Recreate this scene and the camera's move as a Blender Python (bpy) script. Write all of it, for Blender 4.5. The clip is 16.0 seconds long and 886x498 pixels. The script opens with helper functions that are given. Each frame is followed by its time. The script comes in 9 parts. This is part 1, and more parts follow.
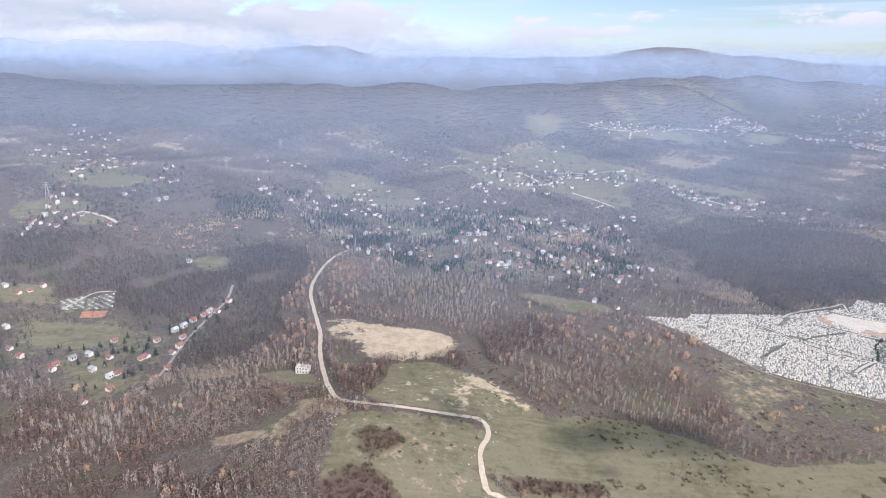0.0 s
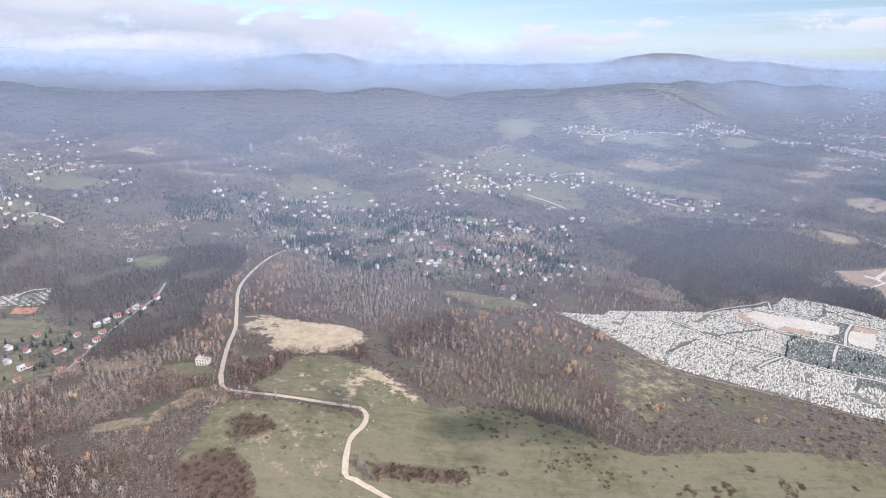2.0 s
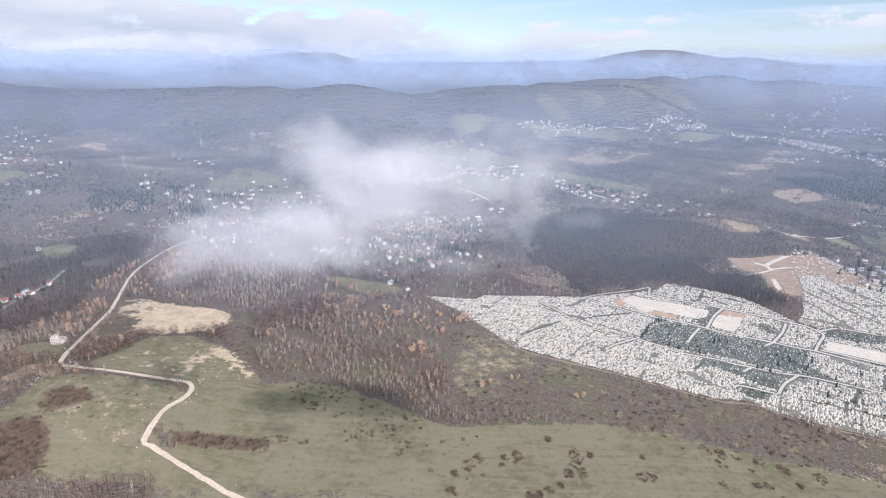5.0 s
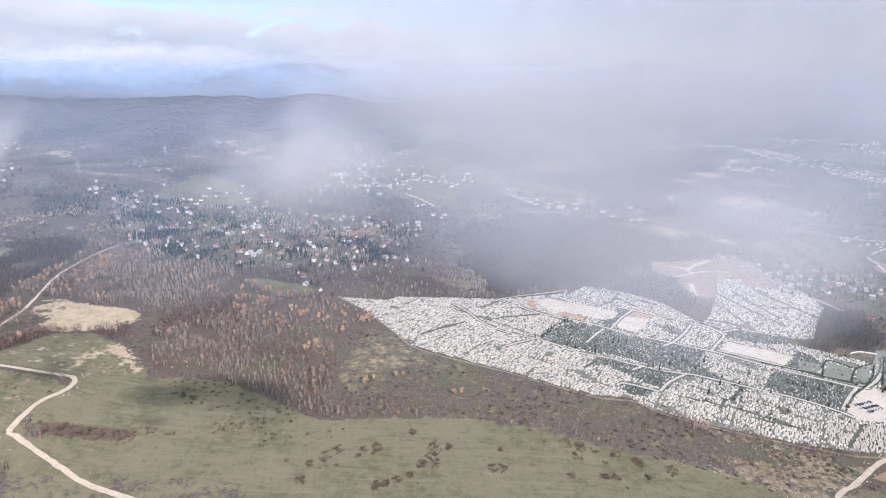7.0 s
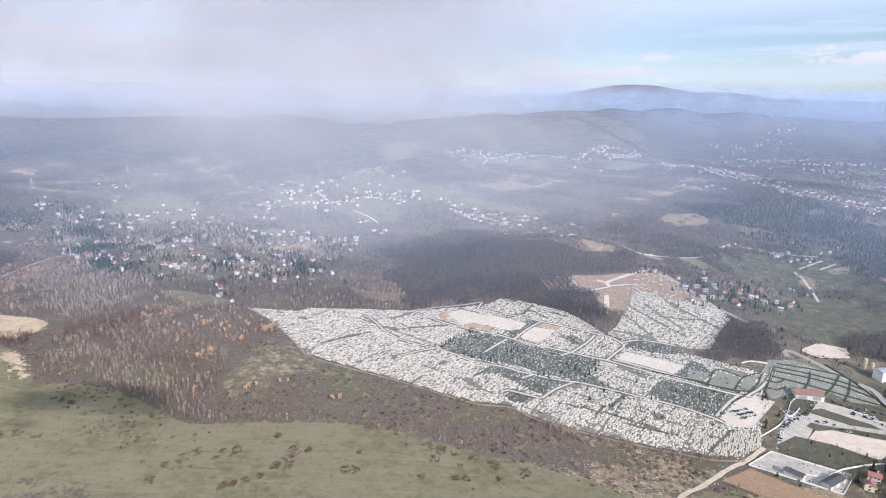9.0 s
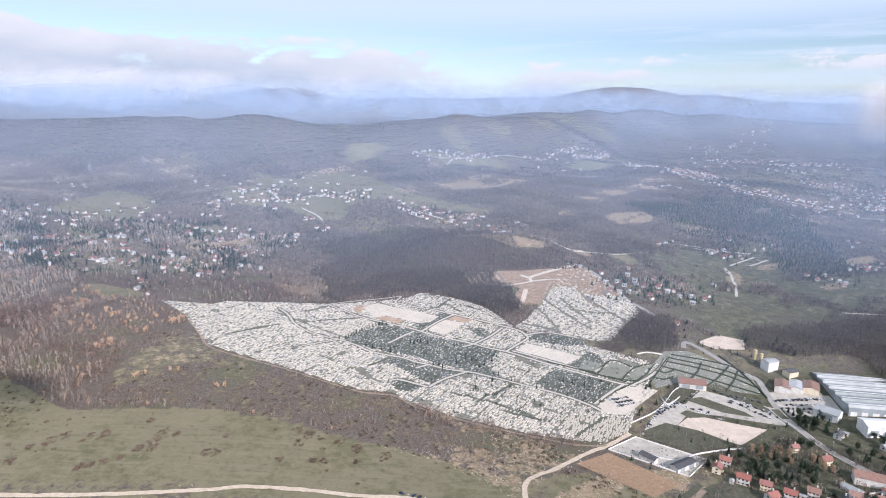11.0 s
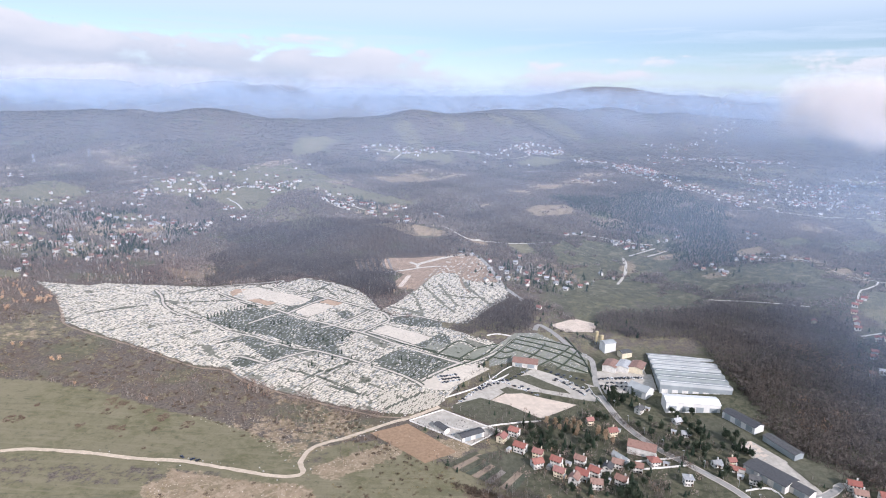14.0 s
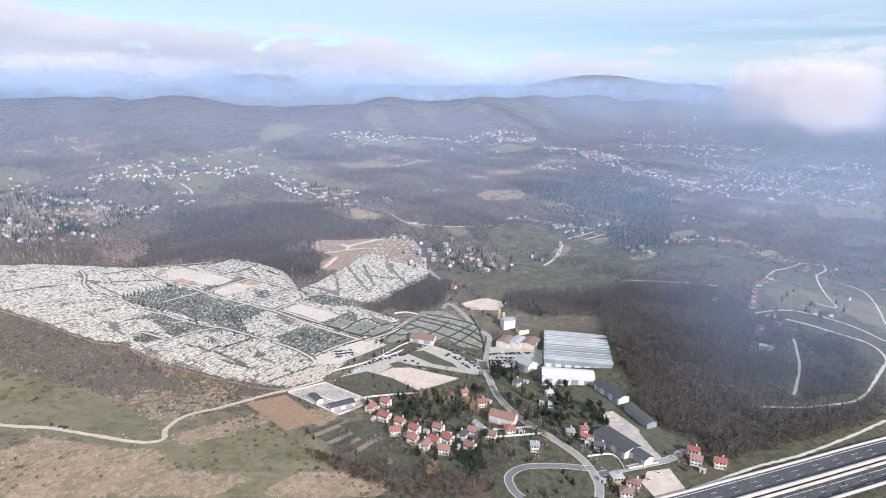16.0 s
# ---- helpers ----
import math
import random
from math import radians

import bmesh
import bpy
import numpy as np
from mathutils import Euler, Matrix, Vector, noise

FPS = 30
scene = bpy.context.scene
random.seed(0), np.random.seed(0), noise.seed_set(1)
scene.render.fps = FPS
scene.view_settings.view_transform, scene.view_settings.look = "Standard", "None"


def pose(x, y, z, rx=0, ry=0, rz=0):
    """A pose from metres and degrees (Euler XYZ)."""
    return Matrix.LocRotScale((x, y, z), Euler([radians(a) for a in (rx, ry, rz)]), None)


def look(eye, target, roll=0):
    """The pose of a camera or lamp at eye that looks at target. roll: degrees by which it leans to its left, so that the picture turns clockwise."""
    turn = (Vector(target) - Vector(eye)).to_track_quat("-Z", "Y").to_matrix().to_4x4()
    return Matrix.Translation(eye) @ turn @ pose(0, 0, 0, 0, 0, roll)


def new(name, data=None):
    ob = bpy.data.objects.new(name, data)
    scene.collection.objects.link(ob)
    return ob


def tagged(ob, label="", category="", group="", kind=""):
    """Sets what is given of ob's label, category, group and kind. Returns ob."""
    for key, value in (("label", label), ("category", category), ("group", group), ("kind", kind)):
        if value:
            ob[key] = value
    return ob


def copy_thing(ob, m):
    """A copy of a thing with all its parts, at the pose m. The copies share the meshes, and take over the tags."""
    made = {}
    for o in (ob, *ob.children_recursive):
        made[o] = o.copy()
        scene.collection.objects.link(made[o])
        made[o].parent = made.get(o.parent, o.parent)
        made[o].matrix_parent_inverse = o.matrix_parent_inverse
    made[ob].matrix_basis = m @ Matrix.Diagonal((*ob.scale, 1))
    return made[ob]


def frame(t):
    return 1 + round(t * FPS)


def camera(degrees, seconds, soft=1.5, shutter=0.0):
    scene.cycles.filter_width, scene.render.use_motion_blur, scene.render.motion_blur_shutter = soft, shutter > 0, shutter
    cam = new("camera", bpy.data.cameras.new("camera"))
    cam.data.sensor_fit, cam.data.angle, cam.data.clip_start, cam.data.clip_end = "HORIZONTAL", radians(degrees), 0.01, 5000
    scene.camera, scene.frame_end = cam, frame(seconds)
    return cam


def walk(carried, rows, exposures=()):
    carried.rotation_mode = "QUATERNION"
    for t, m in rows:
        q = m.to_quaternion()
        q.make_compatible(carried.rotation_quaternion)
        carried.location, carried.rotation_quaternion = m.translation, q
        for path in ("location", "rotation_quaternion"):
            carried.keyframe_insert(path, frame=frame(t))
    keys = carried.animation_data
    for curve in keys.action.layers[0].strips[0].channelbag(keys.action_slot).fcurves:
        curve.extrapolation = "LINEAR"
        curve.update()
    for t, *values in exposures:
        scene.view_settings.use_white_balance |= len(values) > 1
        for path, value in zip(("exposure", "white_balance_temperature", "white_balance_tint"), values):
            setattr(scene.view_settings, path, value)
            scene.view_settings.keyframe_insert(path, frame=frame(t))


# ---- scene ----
cam = camera(73.3, 16.0, soft=1.0)
METRES, EYE, TILT, LEAN, TURN = 580.0, 200.0, -16.5, -1.2, 0.0
ROWS = [
    (0.0, 0.0, 0.0, 0.0, 0.0, 0.0, -0.0),
    (0.5, 0.0292, -0.0038, -0.0032, 0.24, 0.34, 0.05),
    (1.0, 0.0584, -0.0074, -0.0063, 0.45, 0.59, 0.07),
    (1.5, 0.0876, -0.0107, -0.0095, 0.61, 0.7, 0.07),
    (2.0, 0.1169, -0.0141, -0.0126, 0.75, 0.67, 0.05),
    (2.5, 0.1462, -0.0172, -0.0158, 0.89, 0.54, 0.02),
    (3.0, 0.1756, -0.0204, -0.0188, 1.01, 0.4, 0.03),
    (3.5, 0.2052, -0.0236, -0.0219, 1.11, 0.31, 0.08),
    (6.0, 0.3559, -0.0413, -0.037, 1.5, 1.01, 0.18),
    (6.5, 0.3869, -0.0446, -0.0404, 1.51, 1.29, 0.13),
    (7.0, 0.4181, -0.0477, -0.0436, 1.49, 1.62, 0.06),
    (7.5, 0.4512, -0.0512, -0.0478, 1.44, 2.16, 0.01),
    (8.0, 0.483, -0.0542, -0.0518, 1.44, 2.77, 0.02),
    (8.5, 0.5142, -0.0575, -0.0548, 1.43, 3.26, 0.01),
    (9.0, 0.5454, -0.0608, -0.058, 1.44, 3.7, 0.0),
    (11.5, 0.7036, -0.0742, -0.0751, 1.42, 3.98, -0.06),
    (12.0, 0.7351, -0.0766, -0.0788, 1.35, 3.93, -0.15),
    (12.5, 0.7668, -0.0793, -0.0824, 1.31, 3.9, -0.22),
    (13.0, 0.7984, -0.0819, -0.0856, 1.3, 3.88, -0.31),
    (13.5, 0.83, -0.0845, -0.0895, 1.32, 3.92, -0.39),
    (14.0, 0.8617, -0.0872, -0.0931, 1.35, 3.92, -0.47),
    (14.5, 0.8935, -0.0896, -0.0968, 1.4, 3.85, -0.53),
    (15.0, 0.9254, -0.0921, -0.1003, 1.46, 3.66, -0.54),
    (15.5, 0.9573, -0.0944, -0.1038, 1.55, 3.36, -0.51),
    (16.0, 0.9893, -0.0968, -0.1074, 1.63, 2.99, -0.44),
]
walk(cam, [(t, pose(0, 0, EYE, TILT, LEAN, TURN) @ pose(METRES * x, METRES * y, METRES * z, 90 + pitch, roll, yaw)) for t, x, y, z, yaw, pitch, roll in ROWS], exposures=((0.0, 0.61, 5800.0, 19.0), (16.0, 0.57, 5800.0, 19.0)))

# ---- light ----
SUN_EL, SUN_AZ = 28.5, 147.0      # degrees above the horizon; clockwise from +y
sun_dir = Vector((math.sin(radians(SUN_AZ)) * math.cos(radians(SUN_EL)), math.cos(radians(SUN_AZ)) * math.cos(radians(SUN_EL)), math.sin(radians(SUN_EL))))
sun_data = bpy.data.lights.new("sun", "SUN")
sun_data.energy, sun_data.angle, sun_data.color = 3.6, radians(0.6), (1.0, 0.93, 0.84)
sun = new("sun", sun_data)
sun.matrix_world = look(sun_dir * 900, (0, 0, 0))
scene.cycles.transparent_max_bounces = 40

world = bpy.data.worlds.new("world")
scene.world = world
world.use_nodes = True


class Nodes:
    """A small builder for node trees."""

    def __init__(self, tree):
        self.tree = tree
        tree.nodes.clear()

    def add(self, kind, **inputs):
        n = self.tree.nodes.new(kind)
        for key, value in inputs.items():
            self.put(n, key, value)
        return n

    def put(self, n, key, value):
        socket = n.inputs[int(key[1:])] if key[0] == "i" and key[1:].isdigit() else n.inputs[key.replace("_", " ")]
        if isinstance(value, bpy.types.NodeSocket):
            self.tree.links.new(value, socket)
        elif isinstance(value, bpy.types.Node):
            self.tree.links.new(value.outputs[0], socket)
        else:
            socket.default_value = value

    def noise(self, vector, scale, detail=4.0, rough=0.55, distortion=0.0):
        n = self.add("ShaderNodeTexNoise", Scale=scale, Detail=detail, Roughness=rough, Distortion=distortion)
        if vector is not None:
            self.put(n, "Vector", vector)
        return n.outputs["Fac"]

    def ramp(self, fac, lo, hi, a=0.0, b=1.0):
        n = self.add("ShaderNodeMapRange")
        n.interpolation_type = "SMOOTHSTEP"
        for i, v in enumerate((fac, lo, hi, a, b)):
            self.put(n, "i%d" % i, v)
        return n.outputs[0]

    def math(self, op, a, b=0.0):
        n = self.add("ShaderNodeMath", i0=a, i1=b)
        n.operation = op
        return n.outputs[0]

    def mix(self, fac, a, b):
        n = self.add("ShaderNodeMix")
        n.data_type = "RGBA"
        for key, value in ((0, fac), (6, a), (7, b)):
            if isinstance(value, bpy.types.NodeSocket):
                self.tree.links.new(value, n.inputs[key])
            else:
                n.inputs[key].default_value = (*value, 1) if isinstance(value, tuple) and len(value) == 3 else value
        return n.outputs[2]

    def coords(self, scale=(1, 1, 1), which="Object"):
        c = self.add("ShaderNodeTexCoord").outputs[which]
        n = self.add("ShaderNodeMapping", Vector=c)
        n.inputs["Scale"].default_value = scale
        return n.outputs[0]


# sky: clear blue with a long bank of low cloud on the horizon and thin streaks above it
w = Nodes(world.node_tree)
sky = w.add("ShaderNodeTexSky")
sky.sky_type, sky.sun_disc, sky.sun_elevation, sky.sun_rotation = "NISHITA", False, radians(SUN_EL), radians(SUN_AZ)
sky.air_density, sky.dust_density = 1.0, 0.6
clear = w.add("ShaderNodeVectorMath", i0=sky.outputs[0], i1=(0.088, 0.088, 0.088))
clear.operation = "MULTIPLY"
gen = w.add("ShaderNodeTexCoord").outputs["Generated"]
height = w.add("ShaderNodeSeparateXYZ", Vector=gen).outputs[2]
side = w.add("ShaderNodeSeparateXYZ", Vector=gen).outputs[0]
wide = w.add("ShaderNodeMapping", Vector=gen)
wide.inputs["Scale"].default_value = (3.2, 3.2, 9.0)
billow = w.noise(wide.outputs[0], 2.6, 9, 0.60, 0.35)
lumps = w.noise(wide.outputs[0], 1.15, 3, 0.5)
rim = w.ramp(side, -0.42, 0.05, 0.112, 0.078)
over = w.math("ADD", w.math("SUBTRACT", height, rim), w.math("MULTIPLY", w.math("SUBTRACT", billow, 0.5), -0.15))
over = w.math("ADD", over, w.math("MULTIPLY", w.math("SUBTRACT", lumps, 0.5), -0.10))
gaps = w.ramp(w.math("ADD", billow, w.ramp(side, -0.38, 0.1, 0.16, 0.0)), 0.44, 0.60, 0.08, 1.0)
bank = w.math("MULTIPLY", w.ramp(over, 0.012, -0.012), gaps)
mist = w.ramp(height, 0.060, 0.0, 0.0, 0.92)
thin = w.add("ShaderNodeMapping", Vector=gen)
thin.inputs["Scale"].default_value = (1.2, 1.2, 22.0)
streak = w.math("MULTIPLY", w.ramp(w.noise(thin.outputs[0], 2.3, 6, 0.6, 0.5), 0.44, 0.64), 0.6)
lift = w.math("MAXIMUM", streak, w.ramp(height, 0.105, 0.165, 0.0, 0.85))
shade = w.math("ADD", w.ramp(over, -0.055, 0.004, 0.0, 0.6), w.ramp(billow, 0.38, 0.66, -0.15, 0.5))
body = w.mix(shade, (0.39, 0.435, 0.475), (0.615, 0.605, 0.585))
with_streaks = w.mix(lift, clear.outputs[0], (0.505, 0.578, 0.62))
hazy = w.mix(mist, with_streaks, (0.405, 0.465, 0.53))
full = w.mix(bank, hazy, body)
w.add("ShaderNodeOutputWorld", Surface=w.add("ShaderNodeBackground", Color=full, Strength=1.0).outputs[0])


# ---- materials ----
def material(name, build, rough=0.9, metal=0.0, bump=0.0, bump_scale=1.0, alpha=None, specular=0.25):
    m = bpy.data.materials.new(name)
    m.use_nodes = True
    n = Nodes(m.node_tree)
    color = build(n)
    s = n.add("ShaderNodeBsdfPrincipled", Roughness=rough, Metallic=metal)
    s.inputs["Specular IOR Level"].default_value = specular
    if isinstance(color, tuple):
        color = (*color, 1)
    n.put(s, "Base_Color", color)
    if bump:
        h = n.noise(n.coords(), bump_scale, 5, 0.65)
        n.put(s, "Normal", n.add("ShaderNodeBump", Strength=bump, Distance=0.3, Height=h))
    n.add("ShaderNodeOutputMaterial", Surface=s.outputs[0])
    return m


def speckled(a, b, scale, detail=5.0, low=0.35, high=0.65, coarse=None):
    """Two colours mixed by noise at a fine scale, and toned at a coarse one."""
    def build(n):
        c = n.coords()
        fine = n.ramp(n.noise(c, scale, detail, 0.65), low, high)
        tone = n.mix(fine, a, b)
        if coarse:
            big = n.ramp(n.noise(c, coarse, 4, 0.6), 0.3, 0.7)
            dark = tuple(0.72 * v for v in a)
            tone = n.mix(n.math("MULTIPLY", big, 0.55), tone, dark)
        return tone
    return build


def per_piece(a, b, island=False, grain=2.0):
    """Tone that differs from piece to piece."""
    def build(n):
        r = n.add("ShaderNodeNewGeometry").outputs["Random Per Island"] if island else n.add("ShaderNodeObjectInfo").outputs["Random"]
        base = n.mix(r, a, b)
        g = n.ramp(n.noise(n.coords(), grain, 4, 0.6), 0.3, 0.7, 0.0, 0.35)
        return n.mix(g, base, tuple(0.6 * v for v in a))
    return build


def ground_build(n):
    c = n.coords()
    fine = n.noise(c, 0.75, 6, 0.72)
    clump = n.noise(c, 0.3, 5, 0.65, 0.6)
    mid = n.noise(c, 0.11, 6, 0.66)
    big = n.noise(c, 0.022, 6, 0.6)
    litter = n.mix(n.ramp(fine, 0.38, 0.62), (0.092, 0.075, 0.063), (0.178, 0.148, 0.121))
    litter = n.mix(n.ramp(mid, 0.42, 0.62, 0.0, 0.6), litter, (0.125, 0.085, 0.062))
    litter = n.mix(n.ramp(big, 0.52, 0.64, 0.0, 0.55), litter, (0.125, 0.128, 0.07))
    grass = n.mix(n.ramp(mid, 0.36, 0.62), (0.141, 0.130, 0.072), (0.199, 0.174, 0.107))
    grass = n.mix(n.ramp(big, 0.42, 0.60, 0.0, 0.8), grass, (0.210, 0.182, 0.116))
    grass = n.mix(n.ramp(clump, 0.50, 0.66, 0.0, 0.75), grass, (0.225, 0.195, 0.122))
    grass = n.mix(n.ramp(clump, 0.44, 0.34, 0.0, 0.7), grass, (0.119, 0.113, 0.072))
    grass = n.mix(n.ramp(fine, 0.52, 0.72, 0.0, 0.5), grass, (0.084, 0.080, 0.049))
    drawn = n.noise(n.coords((0.05, 0.42, 0.3)), 0.6, 4, 0.6, 0.8)
    grass = n.mix(n.ramp(drawn, 0.50, 0.68, 0.0, 0.55), grass, (0.240, 0.207, 0.137))
    grass = n.mix(n.ramp(drawn, 0.44, 0.30, 0.0, 0.5), grass, (0.107, 0.105, 0.065))
    tan = n.mix(n.ramp(mid, 0.38, 0.62), (0.54, 0.405, 0.27), (0.40, 0.32, 0.205))
    tan = n.mix(n.ramp(clump, 0.45, 0.65, 0.0, 0.6), tan, (0.60, 0.47, 0.335))
    tan = n.mix(n.ramp(fine, 0.5, 0.75, 0.0, 0.5), tan, (0.34, 0.28, 0.18))
    earth = n.mix(n.ramp(mid, 0.38, 0.62), (0.34, 0.25, 0.168), (0.24, 0.185, 0.118))
    earth = n.mix(n.ramp(clump, 0.46, 0.64, 0.0, 0.7), earth, (0.44, 0.335, 0.235))
    earth = n.mix(n.ramp(fine, 0.5, 0.7, 0.0, 0.6), earth, (0.12, 0.11, 0.065))
    cover = n.add("ShaderNodeSeparateColor", Color=_attr(n, "cover")).outputs
    bare = _attr(n, "cover", "Alpha")
    edge = n.math("ADD", n.math("MULTIPLY", n.math("SUBTRACT", mid, 0.5), 1.0), n.math("MULTIPLY", n.math("SUBTRACT", clump, 0.5), 0.7))
    g = n.ramp(n.math("ADD", cover[0], edge), 0.40, 0.58)
    t = n.ramp(n.math("ADD", cover[1], edge), 0.42, 0.58)
    s = n.ramp(n.math("ADD", cover[2], edge), 0.40, 0.62, 0.0, 0.75)
    # Deeper green-brown ground tone, mixed in by its own mask.
    darker = n.mix(n.ramp(clump, 0.38, 0.62), (0.068, 0.070, 0.045), (0.122, 0.114, 0.075))
    darker = n.mix(n.ramp(mid, 0.55, 0.68, 0.0, 0.7), darker, (0.115, 0.10, 0.07))
    darker_mix = n.ramp(n.math("ADD", _attr(n, "darker", "Fac"), edge), 0.40, 0.60)
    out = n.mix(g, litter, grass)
    out = n.mix(darker_mix, out, darker)
    out = n.mix(n.ramp(n.math("ADD", bare, n.math("MULTIPLY", edge, 1.3)), 0.42, 0.60, 0.0, 0.9), out, earth)
    out = n.mix(t, out, tan)
    return n.mix(s, out, n.mix(fine, (0.085, 0.058, 0.046), (0.165, 0.108, 0.082)))


def _attr(n, name, out="Color"):
    a = n.add("ShaderNodeAttribute")
    a.attribute_name = name
    return a.outputs[out]


GROUND = material("ground_cover", ground_build, 0.95, bump=0.6, bump_scale=0.7, specular=0.1)
GRAVEL = material("pale_gravel", speckled((0.66, 0.535, 0.40), (0.50, 0.40, 0.295), 0.5, coarse=0.06), 0.95, bump=0.3, bump_scale=2.0)
TRACK = material("dirt_track", speckled((0.64, 0.57, 0.47), (0.48, 0.42, 0.34), 0.8, coarse=0.05), 0.95)
PAVED = material("worn_asphalt", speckled((0.37, 0.345, 0.31), (0.29, 0.27, 0.245), 0.35, coarse=0.03), 0.85)
ASPHALT = material("dark_asphalt", speckled((0.075, 0.078, 0.08), (0.11, 0.11, 0.11), 0.5, coarse=0.05), 0.8)
GREY_ROAD = material("grey_asphalt", speckled((0.17, 0.17, 0.165), (0.24, 0.235, 0.225), 0.4, coarse=0.05), 0.85)
TRODDEN = material("trodden_gravel", speckled((0.52, 0.465, 0.395), (0.37, 0.335, 0.285), 0.3, coarse=0.07), 0.95)
CONCRETE = material("pale_concrete", speckled((0.62, 0.545, 0.46), (0.48, 0.42, 0.355), 0.7, coarse=0.1), 0.9)
PLOUGHED = material("ploughed_soil", speckled((0.38, 0.25, 0.155), (0.28, 0.18, 0.11), 0.5, coarse=0.08), 0.95, bump=0.5, bump_scale=1.5)
SANDY = material("sandy_ground", speckled((0.66, 0.54, 0.43), (0.52, 0.425, 0.34), 0.25, coarse=0.05), 0.95)
PALE_GRAVEL = material("white_gravel", speckled((0.66, 0.575, 0.47), (0.52, 0.45, 0.37), 0.5, coarse=0.06), 0.95)
SCRAP = material("trodden_yard", speckled((0.30, 0.26, 0.22), (0.20, 0.17, 0.15), 0.35, coarse=0.08), 0.95)
CLAY_CUT = material("bare_clay_cut", speckled((0.50, 0.355, 0.245), (0.36, 0.255, 0.18), 0.22, coarse=0.06), 0.95, bump=0.5, bump_scale=0.6)
DIRT_PATH = material("trodden_dirt", speckled((0.34, 0.26, 0.19), (0.25, 0.19, 0.14), 0.5, coarse=0.08), 0.95)
ORANGE = material("orange_clay", speckled((0.52, 0.25, 0.15), (0.44, 0.22, 0.14), 0.4, coarse=0.1), 0.95)
LAWN = material("mown_lawn", speckled((0.075, 0.082, 0.056), (0.122, 0.124, 0.086), 0.6, coarse=0.07), 0.95)
ROUGH_LAWN = material("rough_lawn", speckled((0.085, 0.085, 0.056), (0.135, 0.125, 0.088), 0.5, coarse=0.07), 0.95)
PALE_LAWN = material("dry_lawn", speckled((0.23, 0.23, 0.175), (0.29, 0.28, 0.23), 0.6, coarse=0.07), 0.95)
OLD_LAWN = material("trodden_lawn", speckled((0.098, 0.104, 0.078), (0.158, 0.158, 0.128), 0.6, coarse=0.07), 0.95)
GRAVE_SOIL = material("stony_grave_ground", speckled((0.25, 0.235, 0.185), (0.135, 0.130, 0.10), 0.35, coarse=0.05), 0.95)


GRAVE_CLAY = material("clay_grave_ground", speckled((0.40, 0.285, 0.20), (0.26, 0.19, 0.136), 0.25, coarse=0.05), 0.95)


# ---- the lie of the land ----
def smooth(a, b, v):
    s = np.clip((np.asarray(v, float) - a) / (b - a), 0, 1)
    return s * s * (3 - 2 * s)


PLANE = (-2.01, -4.35, 33.85)
# hills and hollows: centre, half widths, height added
HILLS = [
    (410, 360, 140, 140, -11.5), (-50, 240, 90, 90, 19.6), (-390, 700, 220, 121, 37.8),
    (830, 360, 77, 140, 18.3), (-95, 825, 50, 90, -22), (270, 570, 77, 140, -10.7),
    (690, 570, 77, 140, -16.2), (-280, 370, 121, 220, -14.3), (400, 1050, 90, 50, -6.9),
    (400, 735, 90, 50, -7.5), (580, 285, 90, 90, -8.9), (-320, 600, 50, 90, 18.1),
]
HILLS += [
    (40, 555, 50, 90, 16.4), (265, 825, 50, 90, 16.7), (445, 600, 90, 50, 17.9),
    (490, 1230, 90, 50, 22.1), (175, 1230, 90, 90, 17.6), (400, 240, 90, 50, -4.4),
    (85, 825, 90, 50, 14.9), (130, 420, 50, 90, 7), (850, 600, 50, 90, 12.1),
    (900, 990, 140, 140, 12.5),
]
# ridges behind: centre, half widths, height added
RIDGES = [(-1500, 1900, 600, 400, 80), (2300, 2500, 600, 400, 50), (190, 1180, 120, 90, 8)]
# crests of the near hills, the middle range and the far mountains: place along x, height
CREST_NEAR = [(-1500, 158), (-862, 155), (-697, 157), (-542, 161), (-388, 167), (-346, 171), (-307, 165), (-250, 173), (-204, 163), (-150, 168), (-83, 179), (-40, 175), (0, 169), (30, 162), (72, 155), (107, 160), (141, 154), (212, 162), (310, 163), (355, 180), (395, 188), (430, 182), (478, 177), (535, 180), (580, 182), (627, 176), (675, 162), (709, 147), (800, 128)]
CREST_MIDDLE = [(0, 146), (113, 156), (292, 172), (470, 178), (647, 198), (767, 196), (805, 208), (840, 206), (895, 195), (930, 204), (1000, 212), (1060, 204), (1100, 194), (1165, 194), (1213, 200), (1350, 188), (1600, 175), (2200, 165)]
CREST_FAR = [(-3200, 240), (-1900, 262), (-1290, 322), (-1088, 341), (-926, 356), (-690, 359), (-557, 321), (-448, 297), (-208, 300), (100, 305), (508, 306), (700, 317), (1000, 320), (1137, 341), (1250, 368), (1349, 382), (1440, 396), (1570, 396), (1683, 392), (1790, 373), (1966, 347), (2125, 354), (2290, 340), (2526, 314), (3400, 300)]
FOOT = [(-900, 1500), (-300, 1340), (0, 1320), (200, 1400), (400, 1480), (560, 1560), (700, 1650)]


def raise_crest(z, profile, x, off, width, share=1.0):
    """Raise or lower the ground towards a crest line."""
    px, ph = zip(*profile)
    h = sum(np.interp(x + d, px, ph) for d in (-14, 0, 14)) / 3
    w = np.exp(-(off / width) ** 2) * share
    return z * (1 - w) + h * w


